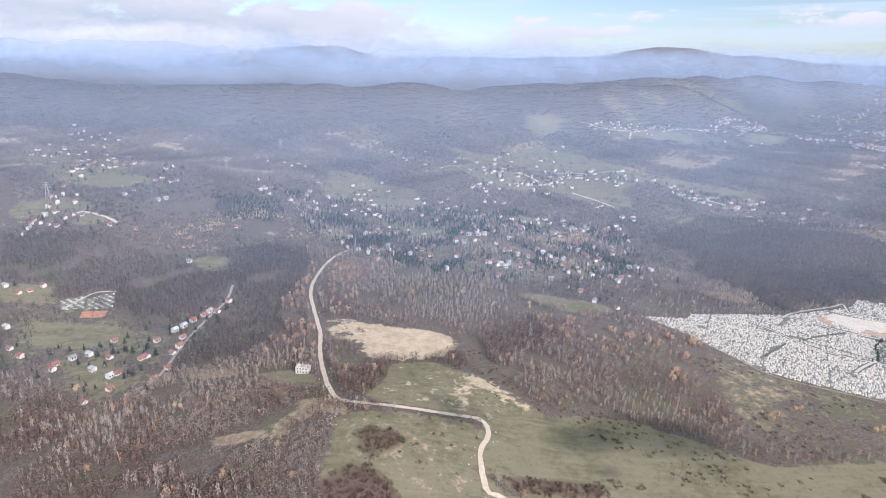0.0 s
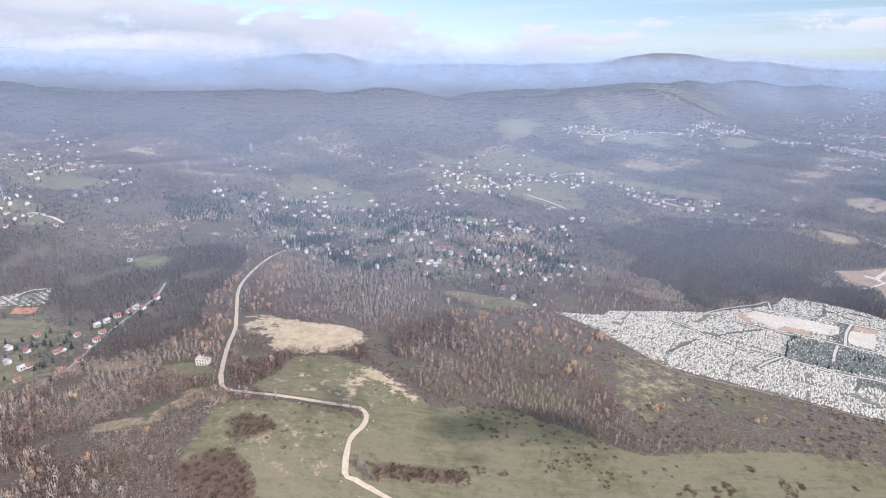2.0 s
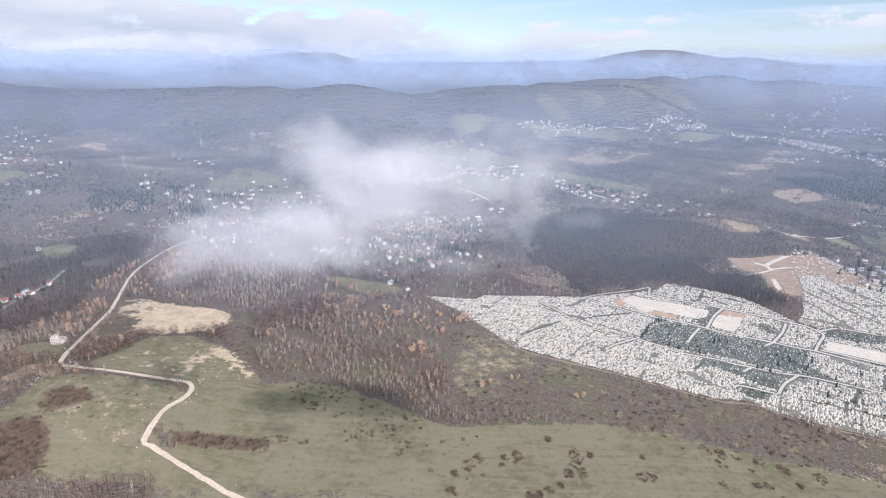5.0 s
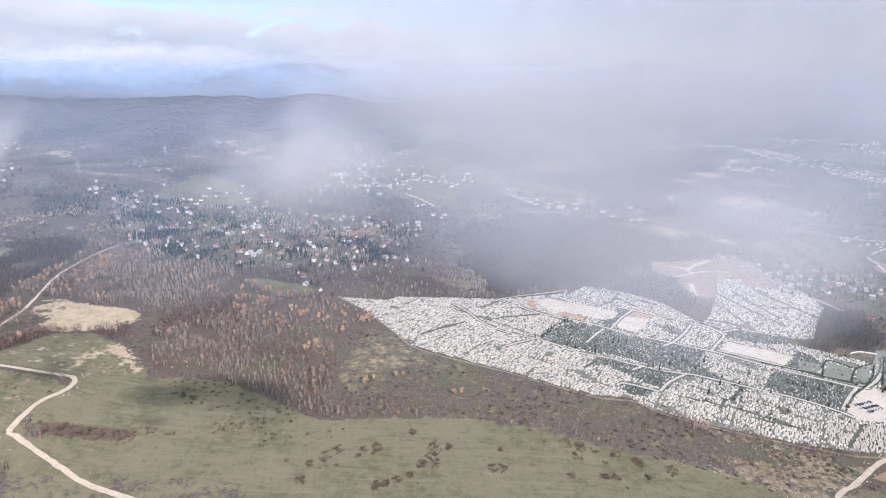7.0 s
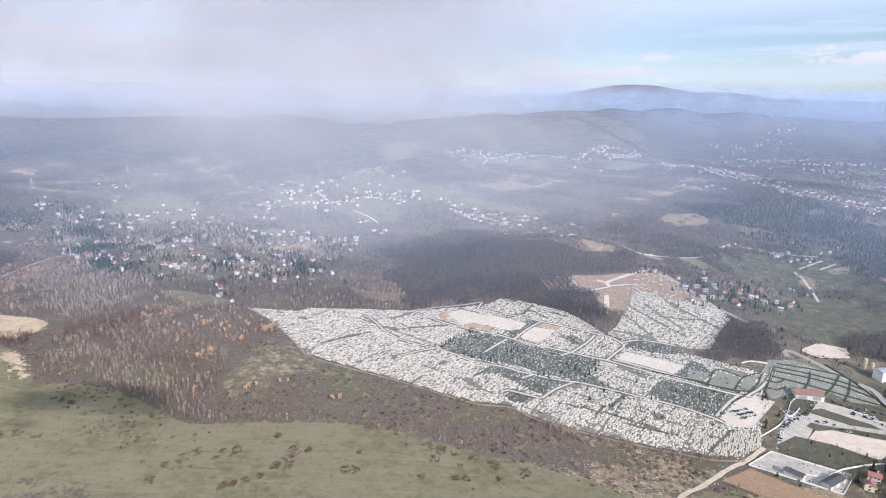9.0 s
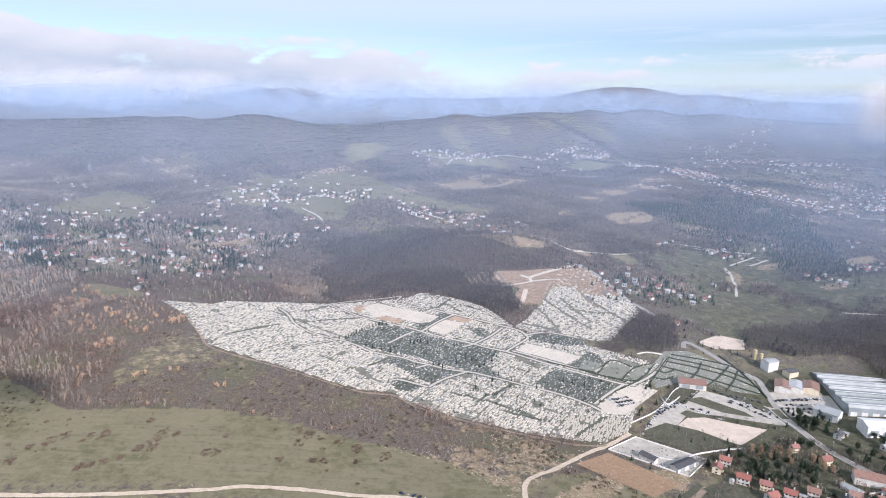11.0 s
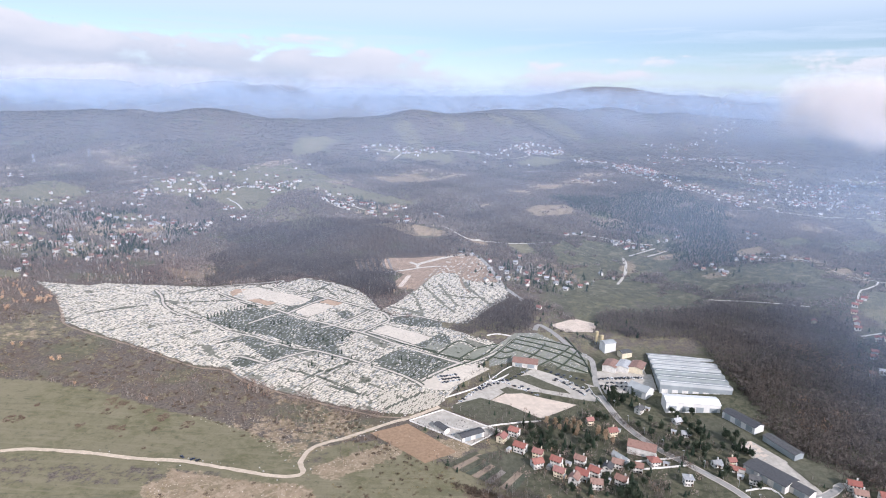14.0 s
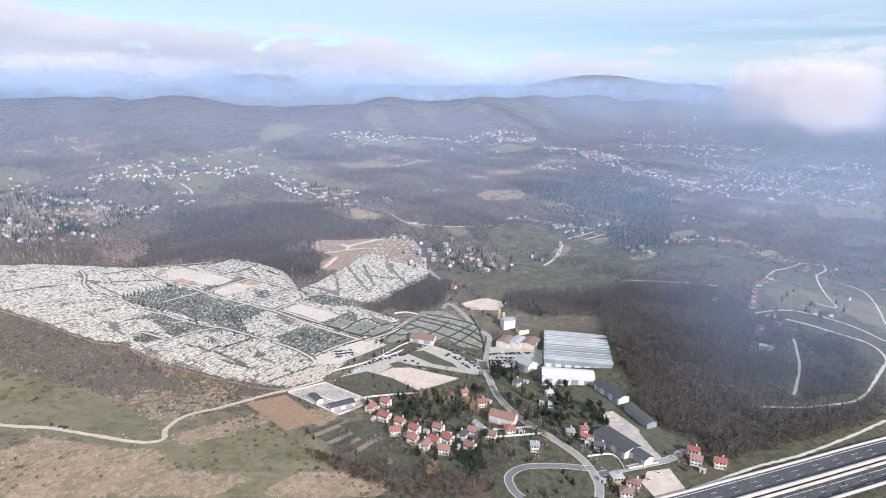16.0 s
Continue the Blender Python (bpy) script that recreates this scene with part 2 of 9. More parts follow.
def land(x, y):
    """Ground height in metres."""
    x, y = np.asarray(x, float), np.asarray(y, float)
    z = PLANE[0] + PLANE[1] * np.clip(x, -600, 1300) / 500 + PLANE[2] * np.clip(y, 100, 1300) / 500
    for cx, cy, rx, ry, a in HILLS:
        z = z + a * np.exp(-((x - cx) / rx) ** 2 - ((y - cy) / ry) ** 2)
    for cx, cy, rx, ry, a in RIDGES:
        z = z + a * np.exp(-((x - cx) / rx) ** 2 - ((y - cy) / ry) ** 2)
    far = smooth(650, 1500, y)
    fold = np.sin(x / 83 + 1.3 * np.sin(y / 131)) * np.sin(y / 97 + 1.1 * np.sin(x / 149)) + 0.6 * np.sin(x / 41 + y / 57 + 1.7 * np.sin(y / 73))
    small = np.sin(x / 19 + 1.7 * np.sin(y / 43)) * np.sin(y / 27 + 1.3 * np.sin(x / 31))
    z = z + far * (fold * (4.5 + 9 * smooth(1800, 4000, y)) + 1.8 * small)
    z = raise_crest(z, CREST_NEAR, x, y - np.interp(x, *zip(*FOOT)), 175.0, 1 - smooth(700, 880, x))
    z = raise_crest(z, CREST_MIDDLE, x, y - 1950, 170.0, smooth(-150, 150, x))
    return raise_crest(z, CREST_FAR, x, y - 4250, 420.0)


def inside(poly, x, y):
    """Which of the points lie in the polygon."""
    x, y = np.asarray(x, float), np.asarray(y, float)
    hit = np.zeros(x.shape, bool)
    for (x0, y0), (x1, y1) in zip(poly, poly[1:] + poly[:1]):
        if y0 == y1:
            continue
        hit ^= ((y0 > y) != (y1 > y)) & (x < (x1 - x0) * (y - y0) / (y1 - y0) + x0)
    return hit


def within(polys, x, y):
    hit = np.zeros(np.shape(x), bool)
    for p in polys:
        hit |= inside(p, x, y)
    return hit


def near_line(line, x, y):
    """Distance to a polyline."""
    best = np.full(np.shape(x), 1e9)
    for (x0, y0), (x1, y1) in zip(line, line[1:]):
        dx, dy = x1 - x0, y1 - y0
        s = np.clip(((x - x0) * dx + (y - y0) * dy) / (dx * dx + dy * dy + 1e-9), 0, 1)
        best = np.minimum(best, np.hypot(x - x0 - s * dx, y - y0 - s * dy))
    return best


# outlines in plan, in metres
ROAD_GRAVEL = []
ROAD_GRAVEL.append([(-80.7, 548.2), (-93.9, 533.3), (-102.1, 506.3), (-105, 473.3), (-102.5, 447.7), (-93.4, 416.9), (-81.4, 379.3), (-76.4, 352.3), (-68.1, 320.9), (-59.9, 295.4), (-51.6, 280.1), (-36.2, 276.2), (-21.4, 276), (-3.5, 275.6), (8.4, 275.8), (21.9, 276), (26.5, 270), (26.1, 260.1), (21.7, 247.8), (22.9, 224.3), (27.9, 221), (44.5, 212.9), (60.3, 205.3), (78, 197), (115, 188), (170, 184), (225, 187), (275.4, 194.2), (293, 198.2), (323.2, 198.5), (348.6, 196.9), (367.6, 197.6), (393.1, 193.3), (417.9, 188.5), (428.4, 190), (429.7, 194.3), (426.2, 201.4), (429.3, 217.6), (443.7, 227.6), (465.5, 244.3), (478.8, 252.5), (493.9, 265.2)])
ROAD_TRACK = []
ROAD_TRACK.append([(872.2, 511.3), (887, 496), (905.6, 494.7), (873.2, 459.5), (853.5, 441.2), (816.8, 391)])
ROAD_TRACK.append([(905.6, 494.7), (928.4, 496.5), (919.4, 476.2), (895, 448), (863.3, 382.4), (851.6, 348.4), (836.4, 354.3)])
ROAD_TRACK.append([(895, 448), (918.3, 417.7), (877, 331.8)])
ROAD_TRACK.append([(789.4, 340.5), (814.1, 339), (841.9, 319), (855.5, 300.1)])
ROAD_TRACK.append([(804.3, 327.2), (826.6, 305.9), (840.9, 293.5), (840.6, 277.5), (829.6, 264.7), (804.9, 240.6), (788.6, 233.9), (760.5, 232.2), (746.2, 234.2)])
ROAD_TRACK.append([(796.9, 301.3), (784.7, 270.3), (767.8, 243.4)])
ROAD_TRACK.append([(675.4, 163), (716.4, 182.2), (746, 193.3), (775.3, 206.1), (802.6, 219)])
ROAD_TRACK.append([(692.1, 601.1), (685.7, 560.1), (663.2, 507.5)])
ROAD_TRACK.append([(-292.5, 430.7), (-282.7, 457.1), (-266.9, 462.2)])
ROAD_TRACK.append([(114.3, 828.9), (130.4, 801.4)])
ROAD_TRACK.append([(-75.1, 551.5), (-41.6, 541.3), (-30.2, 529.5)])
CEMETERY = []
CEMETERY.append([(149.7, 409.4), (189.4, 418.8), (196.4, 429), (238.2, 440.5), (278.6, 446.7), (302.3, 452.8), (346, 464.5), (359.7, 477), (392.6, 465.3), (417, 448.6), (429.2, 432.1), (434.4, 420.3), (445.1, 403.7), (481.1, 390.3), (513.7, 366.7), (540.2, 350.5), (519.3, 322.4), (493.5, 267.1), (477.5, 255.5), (462.8, 256.3), (439.8, 261.9), (412.2, 271.8), (386.8, 280.3), (363.5, 290.7), (351.7, 302), (331.5, 301.2), (306, 310.6), (278.5, 322.3), (245.7, 334.1), (214.6, 347.4), (196.7, 369.2), (178.3, 391.1)])
CEMETERY.append([(440.5, 413.1), (453.1, 428.6), (463.9, 451.2), (475.2, 483.2), (485.6, 514.5), (500.7, 533.8), (514.6, 547.5), (523.7, 544.0), (534.7, 513.0), (543.7, 473.7), (548.9, 449.9), (548.1, 435.6), (533.9, 418.5), (521.3, 400.2), (511.9, 386.4), (496.7, 388.5), (479.0, 395.1), (451.3, 403.8)])
HILL_CLAY = [(485.6, 514.5), (500.7, 533.8), (514.6, 547.5), (523.7, 544.0), (534.7, 513.0), (543.7, 473.7), (526.6, 472.2), (514.4, 475.8), (506.3, 485.7), (501.6, 494.6), (488.9, 495.7), (477.5, 485.6)]
HILL_LANES = []
HILL_LANES.append([(462.3, 449.1), (467.7, 435.5), (472.9, 415.6), (476.0, 398.8)])
HILL_LANES.append([(471.7, 464.4), (482.1, 443.5), (491.6, 423.8), (501.4, 408.1)])
HILL_LANES.append([(486.6, 467.7), (495.1, 444.2), (503.6, 419.4)])
HILL_LANES.append([(511.1, 471.0), (515.3, 455.8), (525.4, 433.8), (532.1, 420.5)])
HILL_LANES.append([(496.2, 443.1), (508.2, 437.5), (526.3, 435.9)])
HILL_LANES.append([(444.9, 420.8), (460.8, 413.0), (475.4, 403.4)])
HILL_PATHS = []
HILL_PATHS.append([(521.9, 543.7), (511.6, 511.8), (507.1, 489.5), (508.4, 467.5), (514.7, 448.0)])
HILL_PATHS.append([(487.4, 520.8), (482.8, 498.1), (473.4, 473.6), (464.3, 451.2)])
HAUL_TRACK = []
HAUL_TRACK.append([(514.8, 546.4), (492.5, 534.3), (477.7, 525.1), (464.1, 514.9), (465.6, 506.4)])
HAUL_TRACK.append([(455.4, 519.4), (464.1, 514.9)])
HAUL_TRACK.append([(466.5, 507.7), (477.4, 510.5), (487.0, 512.1)])
HAUL_TRACK.append([(465.6, 506.4), (453.6, 501.1), (434.6, 494.5)])
CLAY_SLOPE = [(433.3, 528.9), (457.9, 529.7), (487.4, 536.1), (515.4, 550.1), (496.4, 528.7), (486.7, 514.5), (475.8, 483.2), (465.9, 456.6), (454.1, 454.5), (446.9, 458.8), (445.1, 473.4), (452.4, 490.1), (443.4, 496.0), (433.6, 494.5), (428.7, 509.0)]
CLAY_PIT = [(455.4, 487.8), (459.6, 487.8), (453.9, 461.1), (449.0, 461.0)]
CEM_GREEN = []
CEM_GREEN.append([(526.5, 342.1), (548.5, 371.3), (565.6, 371.4), (582.3, 355), (597.7, 339.4), (593.3, 314.5), (565.6, 322.9), (548.3, 331.7), (526.7, 320.7)])
CEM_ROADS = []
CEM_ROADS.append([(241.2, 427.9), (253.2, 414.4), (262.5, 398.3), (274.2, 386.4), (284.3, 380.5), (297.4, 375.5), (303.4, 374.6), (318.9, 366.2), (327, 359.7), (340, 355.3), (354.1, 352.2), (363.4, 347.2), (372, 344.8), (385.1, 339.4), (397.5, 337.3), (405.8, 335.5), (422.3, 328.1), (434.3, 322.1), (446, 316.2), (457.3, 310.5), (468.3, 303.4), (478.7, 294.6), (482, 290.5)])
CEM_ROADS.append([(279.6, 445.3), (292, 435.6), (310.4, 422.1), (324.1, 415.3), (342.2, 408.6), (352.1, 405.5), (365, 398.6), (377.3, 392.9), (391.5, 387.4), (405.5, 381.8), (419.2, 374.9), (430.3, 370.6), (445.5, 360.7), (462.1, 349.2), (477.9, 339.2), (493.1, 330.8), (506.1, 324.4), (513.7, 323.4)])
CEM_ROADS.append([(435, 371.8), (445.5, 366.3), (462.3, 355.5), (478.3, 345.2), (493.7, 336.5), (506.6, 328.4)])
CEM_ROADS.append([(343.1, 452.4), (354.3, 446.7), (370.1, 441.8), (385.9, 435), (401.2, 428.4), (416.2, 421.7), (430.9, 413.8), (442.7, 406.8), (447.9, 398.6), (448.8, 392.6), (440.9, 383.6), (430.3, 370.6)])
CEM_ROADS.append([(279.6, 445.3), (294.4, 453.6), (310.9, 459.3), (327.9, 464.1), (341.9, 469.9)])
CEM_ROADS.append([(303.4, 374.6), (290.8, 366.4), (279.1, 357.4)])
CEM_ROADS.append([(364.8, 399.7), (378.1, 419.7), (391.8, 434.4)])
CEM_ROADS.append([(401.5, 337.7), (390.5, 329.4), (383.6, 323.3), (374.7, 312.1)])
CEM_ROADS.append([(364.3, 338), (374, 345.1)])
CEM_ROADS.append([(447.9, 398.6), (463.5, 402.7), (477, 398.4), (488.8, 392.1)])
CEM_ROADS.append([(506.1, 324.4), (493.1, 311.9), (480.7, 297.6)])
CEM_ROADS.append([(511.8, 324.1), (525.2, 334.2), (537.5, 347.3), (546.3, 360.4)])
CEM_ROADS.append([(487.9, 338.7), (501.3, 351)])
CEM_ROADS.append([(358.9, 398.8), (350.8, 389), (340.6, 374.6)])
CEM_ROADS.append([(406.4, 381.9), (420.1, 396.8), (430, 410.7)])
CEM_ROADS.append([(397.3, 376.1), (406.4, 381.9)])
CEM_ROADS.append([(342.1, 468.5), (337.6, 454.8), (343.1, 452.4)])
CEM_ROADS.append([(374, 311.9), (353.3, 319.3), (348.5, 315)])
CEM_SAND = []
CEM_SAND.append([(381.3, 424.5), (391, 433.2), (407.3, 425.5), (400.2, 418.5)])
CEM_SAND.append([(302.9, 435.7), (305.1, 445.8), (316.8, 445.4), (311.8, 435.4), (309.1, 427.1)])
CEM_SAND.append([(324.4, 420.2), (329.8, 425.9), (349.6, 418.7), (344, 411.1)])
CEM_SEAMS = []
CEM_SEAMS.append([(252.1, 393.2), (240.2, 384), (230.6, 375.8), (223.5, 369.5)])
CEM_SEAMS.append([(311.4, 418.4), (293.9, 413), (281.4, 407.9), (268.8, 401.1)])
CEM_SEAMS.append([(331.3, 336.3), (339.3, 344.5), (344, 352.2)])
CEM_SEAMS.append([(385.4, 324.4), (374.6, 329.8), (363.5, 336.1), (352.7, 339.6)])
CEM_SEAMS.append([(370.3, 311.4), (360.9, 319.8), (353.1, 320.1)])
CEM_SEAMS.append([(416.3, 305), (425, 315), (432.3, 323.7)])
CEM_SEAMS.append([(439.3, 282.2), (428.4, 287.8), (415.1, 296.7), (399.8, 302.7), (386.1, 307.3)])
CEM_SEAMS.append([(406.1, 296), (414.2, 307.1)])
CEM_SEAMS.append([(446.3, 276.6), (435.8, 281.4), (423.2, 286.1)])
CEM_SEAMS.append([(461.4, 260.6), (473.7, 272.4), (483, 282.3)])
CEM_SEAMS.append([(395.3, 439.2), (383.6, 453.7), (372.2, 444.4)])
CEM_SEAMS.append([(374.7, 444.6), (386.6, 463.7)])
CEM_PLOTS_PALE = []
CEM_PLOTS_PALE.append([(309.4, 444.8), (322.7, 452.7), (339.9, 443.1), (355.8, 438.2), (377.9, 428.6), (371.2, 417.9), (362.4, 413.5), (349.4, 419.8), (333.6, 426.3), (324.4, 420.2)])
CEM_PLOTS_PALE.append([(366.7, 407.5), (380, 423.2), (399.8, 418.5), (391.8, 405), (383.7, 395.8), (374, 399.8)])
CEM_PLOTS_PALE.append([(438, 372.8), (447.5, 384.7), (467.1, 374.1), (458.2, 361.9), (451.9, 359)])
CEM_PLOTS_PALE.append([(453.1, 360), (468, 374.1), (484.9, 363), (471.6, 350.3)])
CEM_PLOTS_PALE.append([(478.5, 291.7), (503.4, 318.8), (517.7, 324.5), (526.9, 317.7), (497.5, 286.2), (488.6, 285.4)])
CEM_PLOTS_GREEN = []
CEM_PLOTS_GREEN.append([(306.7, 375.3), (321.6, 397.3), (335.9, 405.3), (352.8, 402.3), (373.1, 390.3), (396.5, 382.9), (410.3, 377.2), (421.5, 373.1), (424.8, 368.5), (412.4, 351.6), (405, 342.6), (397.1, 340.9), (384.3, 344.8), (375.4, 349.1), (361.6, 356.4), (344.1, 359.1), (330.1, 364.4), (317.8, 370.1)])
CEM_PLOTS_GREEN.append([(340.8, 346.7), (345.6, 352.5), (363.7, 345.3), (381.2, 338.8), (393, 335), (383.1, 326.7), (375.1, 316.2), (368.1, 322.7), (353.4, 336.1)])
CEM_PLOTS_GREEN.append([(349.5, 311.1), (356.8, 320.7), (371.4, 311.6), (364.1, 304.9), (354.7, 304.8)])
CEM_PLOTS_GREEN.append([(445.9, 323.6), (457.8, 339.4), (466, 343.2), (477.8, 337.5), (487.3, 332.1), (503, 321.9), (493.3, 313.5), (481.9, 299.1), (475.4, 300.1), (464.7, 306.2), (453.6, 314.2)])
CEM_PLOTS_GREEN.append([(403.5, 403.9), (410.4, 410.7), (419.2, 404), (412.2, 393.3)])
CEM_PLOTS_GREEN.append([(370.2, 424.5), (376.3, 433), (383.9, 434.9), (390.9, 434.3), (378, 420.8), (364.4, 401.8), (355.2, 409.2)])
CEM_PLOTS_GREEN.append([(380.9, 340.6), (390.4, 336.5), (401.1, 341.3), (412.5, 350.7), (424.3, 327.4), (445.9, 318.6), (444.1, 315.3), (422.5, 324.7), (401.9, 334.2)])
CEM_PLOTS_GREEN.append([(449.7, 391.6), (454.3, 399.7), (472.5, 397.4), (492.2, 389.1), (491.5, 381.4), (476.1, 379.7)])
CEM_PLOTS_GREEN.append([(484.8, 362.1), (490.6, 370.3), (498.6, 364.9), (499.5, 353.5), (486, 340.3), (471.1, 348.5)])
MEADOW = []
MEADOW.append([(-52, 262), (-38, 266), (-21, 271), (5, 272), (20, 271), (21, 261), (18, 247), (18, 235), (25, 219), (-16, 211), (-20, 220), (-28, 230), (-37, 221), (-50, 211), (-50, 234), (-49, 250)])
MEADOW.append([(20, 240), (28, 274), (53, 287), (70, 284), (105, 288), (137, 274), (169, 255), (242, 263), (285, 259), (341, 244), (327, 225), (62, 204)])
MEADOW.append([(126, 241), (170, 253), (215, 261), (252, 264), (301, 254), (348, 244), (376, 235), (399, 222), (387, 215), (154, 194)])
MEADOW.append([(236, 258), (292, 257), (335, 247), (372, 239), (399, 227), (424, 212), (426, 192), (274, 195)])
MEADOW.append([(-29, 332), (-5, 339), (20, 328), (35, 310), (54, 293), (39, 278), (29, 276), (20, 277), (-22, 278), (-40, 282), (-35, 293), (-29, 310)])
MEADOW.append([(-108, 321), (-86, 323), (-70, 312), (-61, 292), (-80, 298), (-100, 312)])
MEADOW.append([(-230, 516), (-207, 530), (-190, 518), (-188, 500), (-202, 496)])
MEADOW.append([(58, 448), (86, 444), (126, 424), (139, 411), (104, 410)])
MEADOW.append([(749, 433), (797, 390), (793, 372), (748, 404)])
MEADOW.append([(812, 385), (875, 453), (940, 423), (848, 288), (827, 306), (810, 331)])
MEADOW.append([(603, 383), (601, 445), (623, 467), (660, 506), (656, 419), (630, 384)])
MEADOW.append([(619, 585), (665, 653), (743, 630), (720, 577), (660, 550)])
MEADOW.append([(393, 188), (436, 181), (443, 223), (476, 217), (507, 191), (543, 174), (541, 153), (419, 145)])
MEADOW.append([(672, 214), (699, 214), (700, 195), (678, 194)])
MEADOW.append([(647, 250), (658, 243), (663, 225), (648, 225), (639, 244)])
MEADOW.append([(298, 168), (401, 178), (422, 145), (327, 139)])
MEADOW.append([(-300, 408), (-268, 410), (-236, 402), (-214, 386), (-242, 376), (-280, 380)])
MEADOW.append([(-362, 463), (-317, 465), (-309, 444), (-342, 434)])
MEADOW.append([(-236, 350), (-213, 354), (-188, 317), (-205, 314)])
MEADOW.append([(-27.9, 261.6), (11.4, 267.9), (18.1, 230.8), (61.8, 204.2), (-13.1, 191), (-16.7, 214.8)])
MEADOW.append([(59.6, 214), (148.9, 230.5), (248.6, 241.3), (288.8, 237.2), (279.7, 220.4), (61.8, 204.2)])
GARDENS = []
GARDENS.append([(-340, 430), (-321, 442), (-267, 458), (-219, 406), (-191, 390), (-171, 371), (-171, 321), (-187, 288), (-289, 357)])
GARDENS.append([(138, 798), (214, 827), (225, 764), (213, 706), (188, 747)])
GARDENS.append([(501, 219), (528, 224), (544, 194), (522, 173), (494, 200)])
GARDENS.append([(508, 246), (530, 275), (553, 259), (591, 272), (560, 252), (534, 246)])
GARDENS.append([(522, 173), (537, 250), (594, 261), (634, 214), (639, 180), (602, 183), (575, 172)])
GARDENS.append([(608, 260), (656, 250), (664, 214), (650, 180), (633, 208)])
TAN = []
TAN.append([(-86, 402), (-73, 407), (-51, 398), (-34, 392), (-6, 387), (11, 375), (12, 362), (6, 349), (-19, 339), (-48, 339), (-59, 366), (-77, 373)])
TAN.append([(17, 333.6), (23.8, 328.8), (42.3, 312.9), (55.9, 296), (53.9, 286.7), (38.3, 299.5), (24, 314.6), (16.6, 321.5)])
TAN.append([(8.4, 279.3), (12.6, 298), (16.5, 318.6), (23.2, 317.2), (21.2, 303.7), (15.2, 283.7)])
EARTH = []
EARTH.append([(346, 243), (370, 244), (416, 234), (429, 220), (423, 204), (400, 219), (372, 236)])
EARTH.append([(398, 183), (436, 181), (445, 168), (486, 164), (474, 149), (422, 145)])
EARTH.append([(486, 154), (513, 166), (546, 175), (536, 153)])
EARTH.append([(432, 520), (478, 534), (505, 543), (499, 505), (471, 481), (452, 459), (460, 501)])
EARTH.append([(399, 1066), (440, 1080), (450, 996), (387, 953)])
EARTH.append([(609, 762), (648, 812), (679, 783), (620, 748)])
EARTH.append([(352, 302), (375, 286), (412, 271), (456, 252), (440, 244), (393, 262)])
EARTH.append([(357, 179), (398, 183), (422, 145), (384, 143)])
EARTH.append([(-95, 506), (-82, 527), (-69, 501), (-74, 470), (-91, 470)])
EARTH.append([(380, 252), (416, 249), (465, 244), (448, 226), (432, 212), (429, 194), (409, 211), (392, 236)])
EARTH.append([(431, 197), (453, 213), (484, 234), (492, 230), (464, 201), (444, 186)])
EARTH.append([(496, 162), (512, 172), (526, 165), (526, 152), (490, 150)])
EARTH.append([(498, 232), (512, 223), (506, 207), (490, 215)])
EARTH.append([(508.4, 165), (527.5, 173.2), (546.9, 165.3), (548.2, 154.4), (511.7, 152)])
EARTH.append([(-67.9, 279.1), (-60.5, 283.7), (-47.9, 275), (-45.4, 264.1), (-57, 263.8)])
EARTH.append([(-112, 252.7), (-81.7, 253.7), (-66.3, 278.9), (-59.6, 270.1), (-75.1, 246.2), (-104.2, 242.2)])
EARTH.append([(-158.7, 333.1), (-126.2, 334.2), (-117.7, 321.2), (-149.3, 320.2)])
EARTH.append([(-114.9, 320.6), (-97.8, 312.7), (-69.6, 279.3), (-69.6, 272.3), (-94.2, 297.9)])
EARTH.append([(361, 194), (374, 190), (401, 185), (423, 181), (437, 178), (441, 172), (424, 163), (386, 164), (371, 179)])
PLOUGH = []
PLOUGH.append([(456.5, 233.6), (476.6, 244.6), (504.5, 216), (488.6, 204)])
YARD = []
YARD.append([(525.6, 276.9), (539.1, 290.5), (578.3, 275.6), (554.3, 257.5)])
YARD.append([(577.6, 384.7), (598.6, 396.6), (615.6, 387.4), (608.8, 373.2), (587.7, 374)])
YARD.append([(658, 230.8), (663.5, 231.8), (667.2, 216.4), (658.9, 212.7)])
YARD.append([(666.3, 178.3), (677.6, 180.8), (680.5, 163.3), (664.5, 160), (661.3, 170)])
YARD.append([(477.1, 247.7), (495.9, 261.2), (528.4, 240.1), (512.2, 223)])
YARD.append([(531.8, 294.7), (556.8, 320.9), (595.7, 298.1), (591.4, 279.3), (558.4, 289.7)])
YARD.append([(599.8, 305.6), (604.3, 317.1), (634.8, 310.8), (632.3, 291.5), (610.1, 289.7)])
YARD.append([(500.4, 264.6), (530, 310.6), (543.5, 299.2), (511.7, 259.9)])
YARD.append([(654.9, 227.9), (663.5, 231.8), (672.4, 213.7), (676.6, 188.5), (668.8, 182.2), (662.4, 198.4), (656.8, 216.5)])
YARD.append([(596.4, 317.4), (631.7, 317.5), (630.2, 289.5), (599.1, 288.9)])
ROAD_PAVED = []
ROAD_PAVED.append([(595.3, 286.8), (600.7, 253.3), (611.4, 226.1), (625.4, 205.7), (635.6, 190.7), (640.2, 179.5), (641.5, 167.2), (639.6, 158.8)])
ROAD_PAVED.append([(564.5, 375.7), (568.8, 384.6), (578.4, 371.4), (591, 343.3), (599.2, 332), (596.4, 307.5), (595, 284)])
ROAD_PAVED.append([(640.2, 179.5), (623.2, 181.1), (608.3, 179.2), (601, 171.5), (602.7, 161.5), (606.1, 157.2)])
ROAD_PAVED.append([(643.3, 175.4), (660.5, 181.1), (678.4, 187.3), (689, 194.3), (696.5, 192.3)])
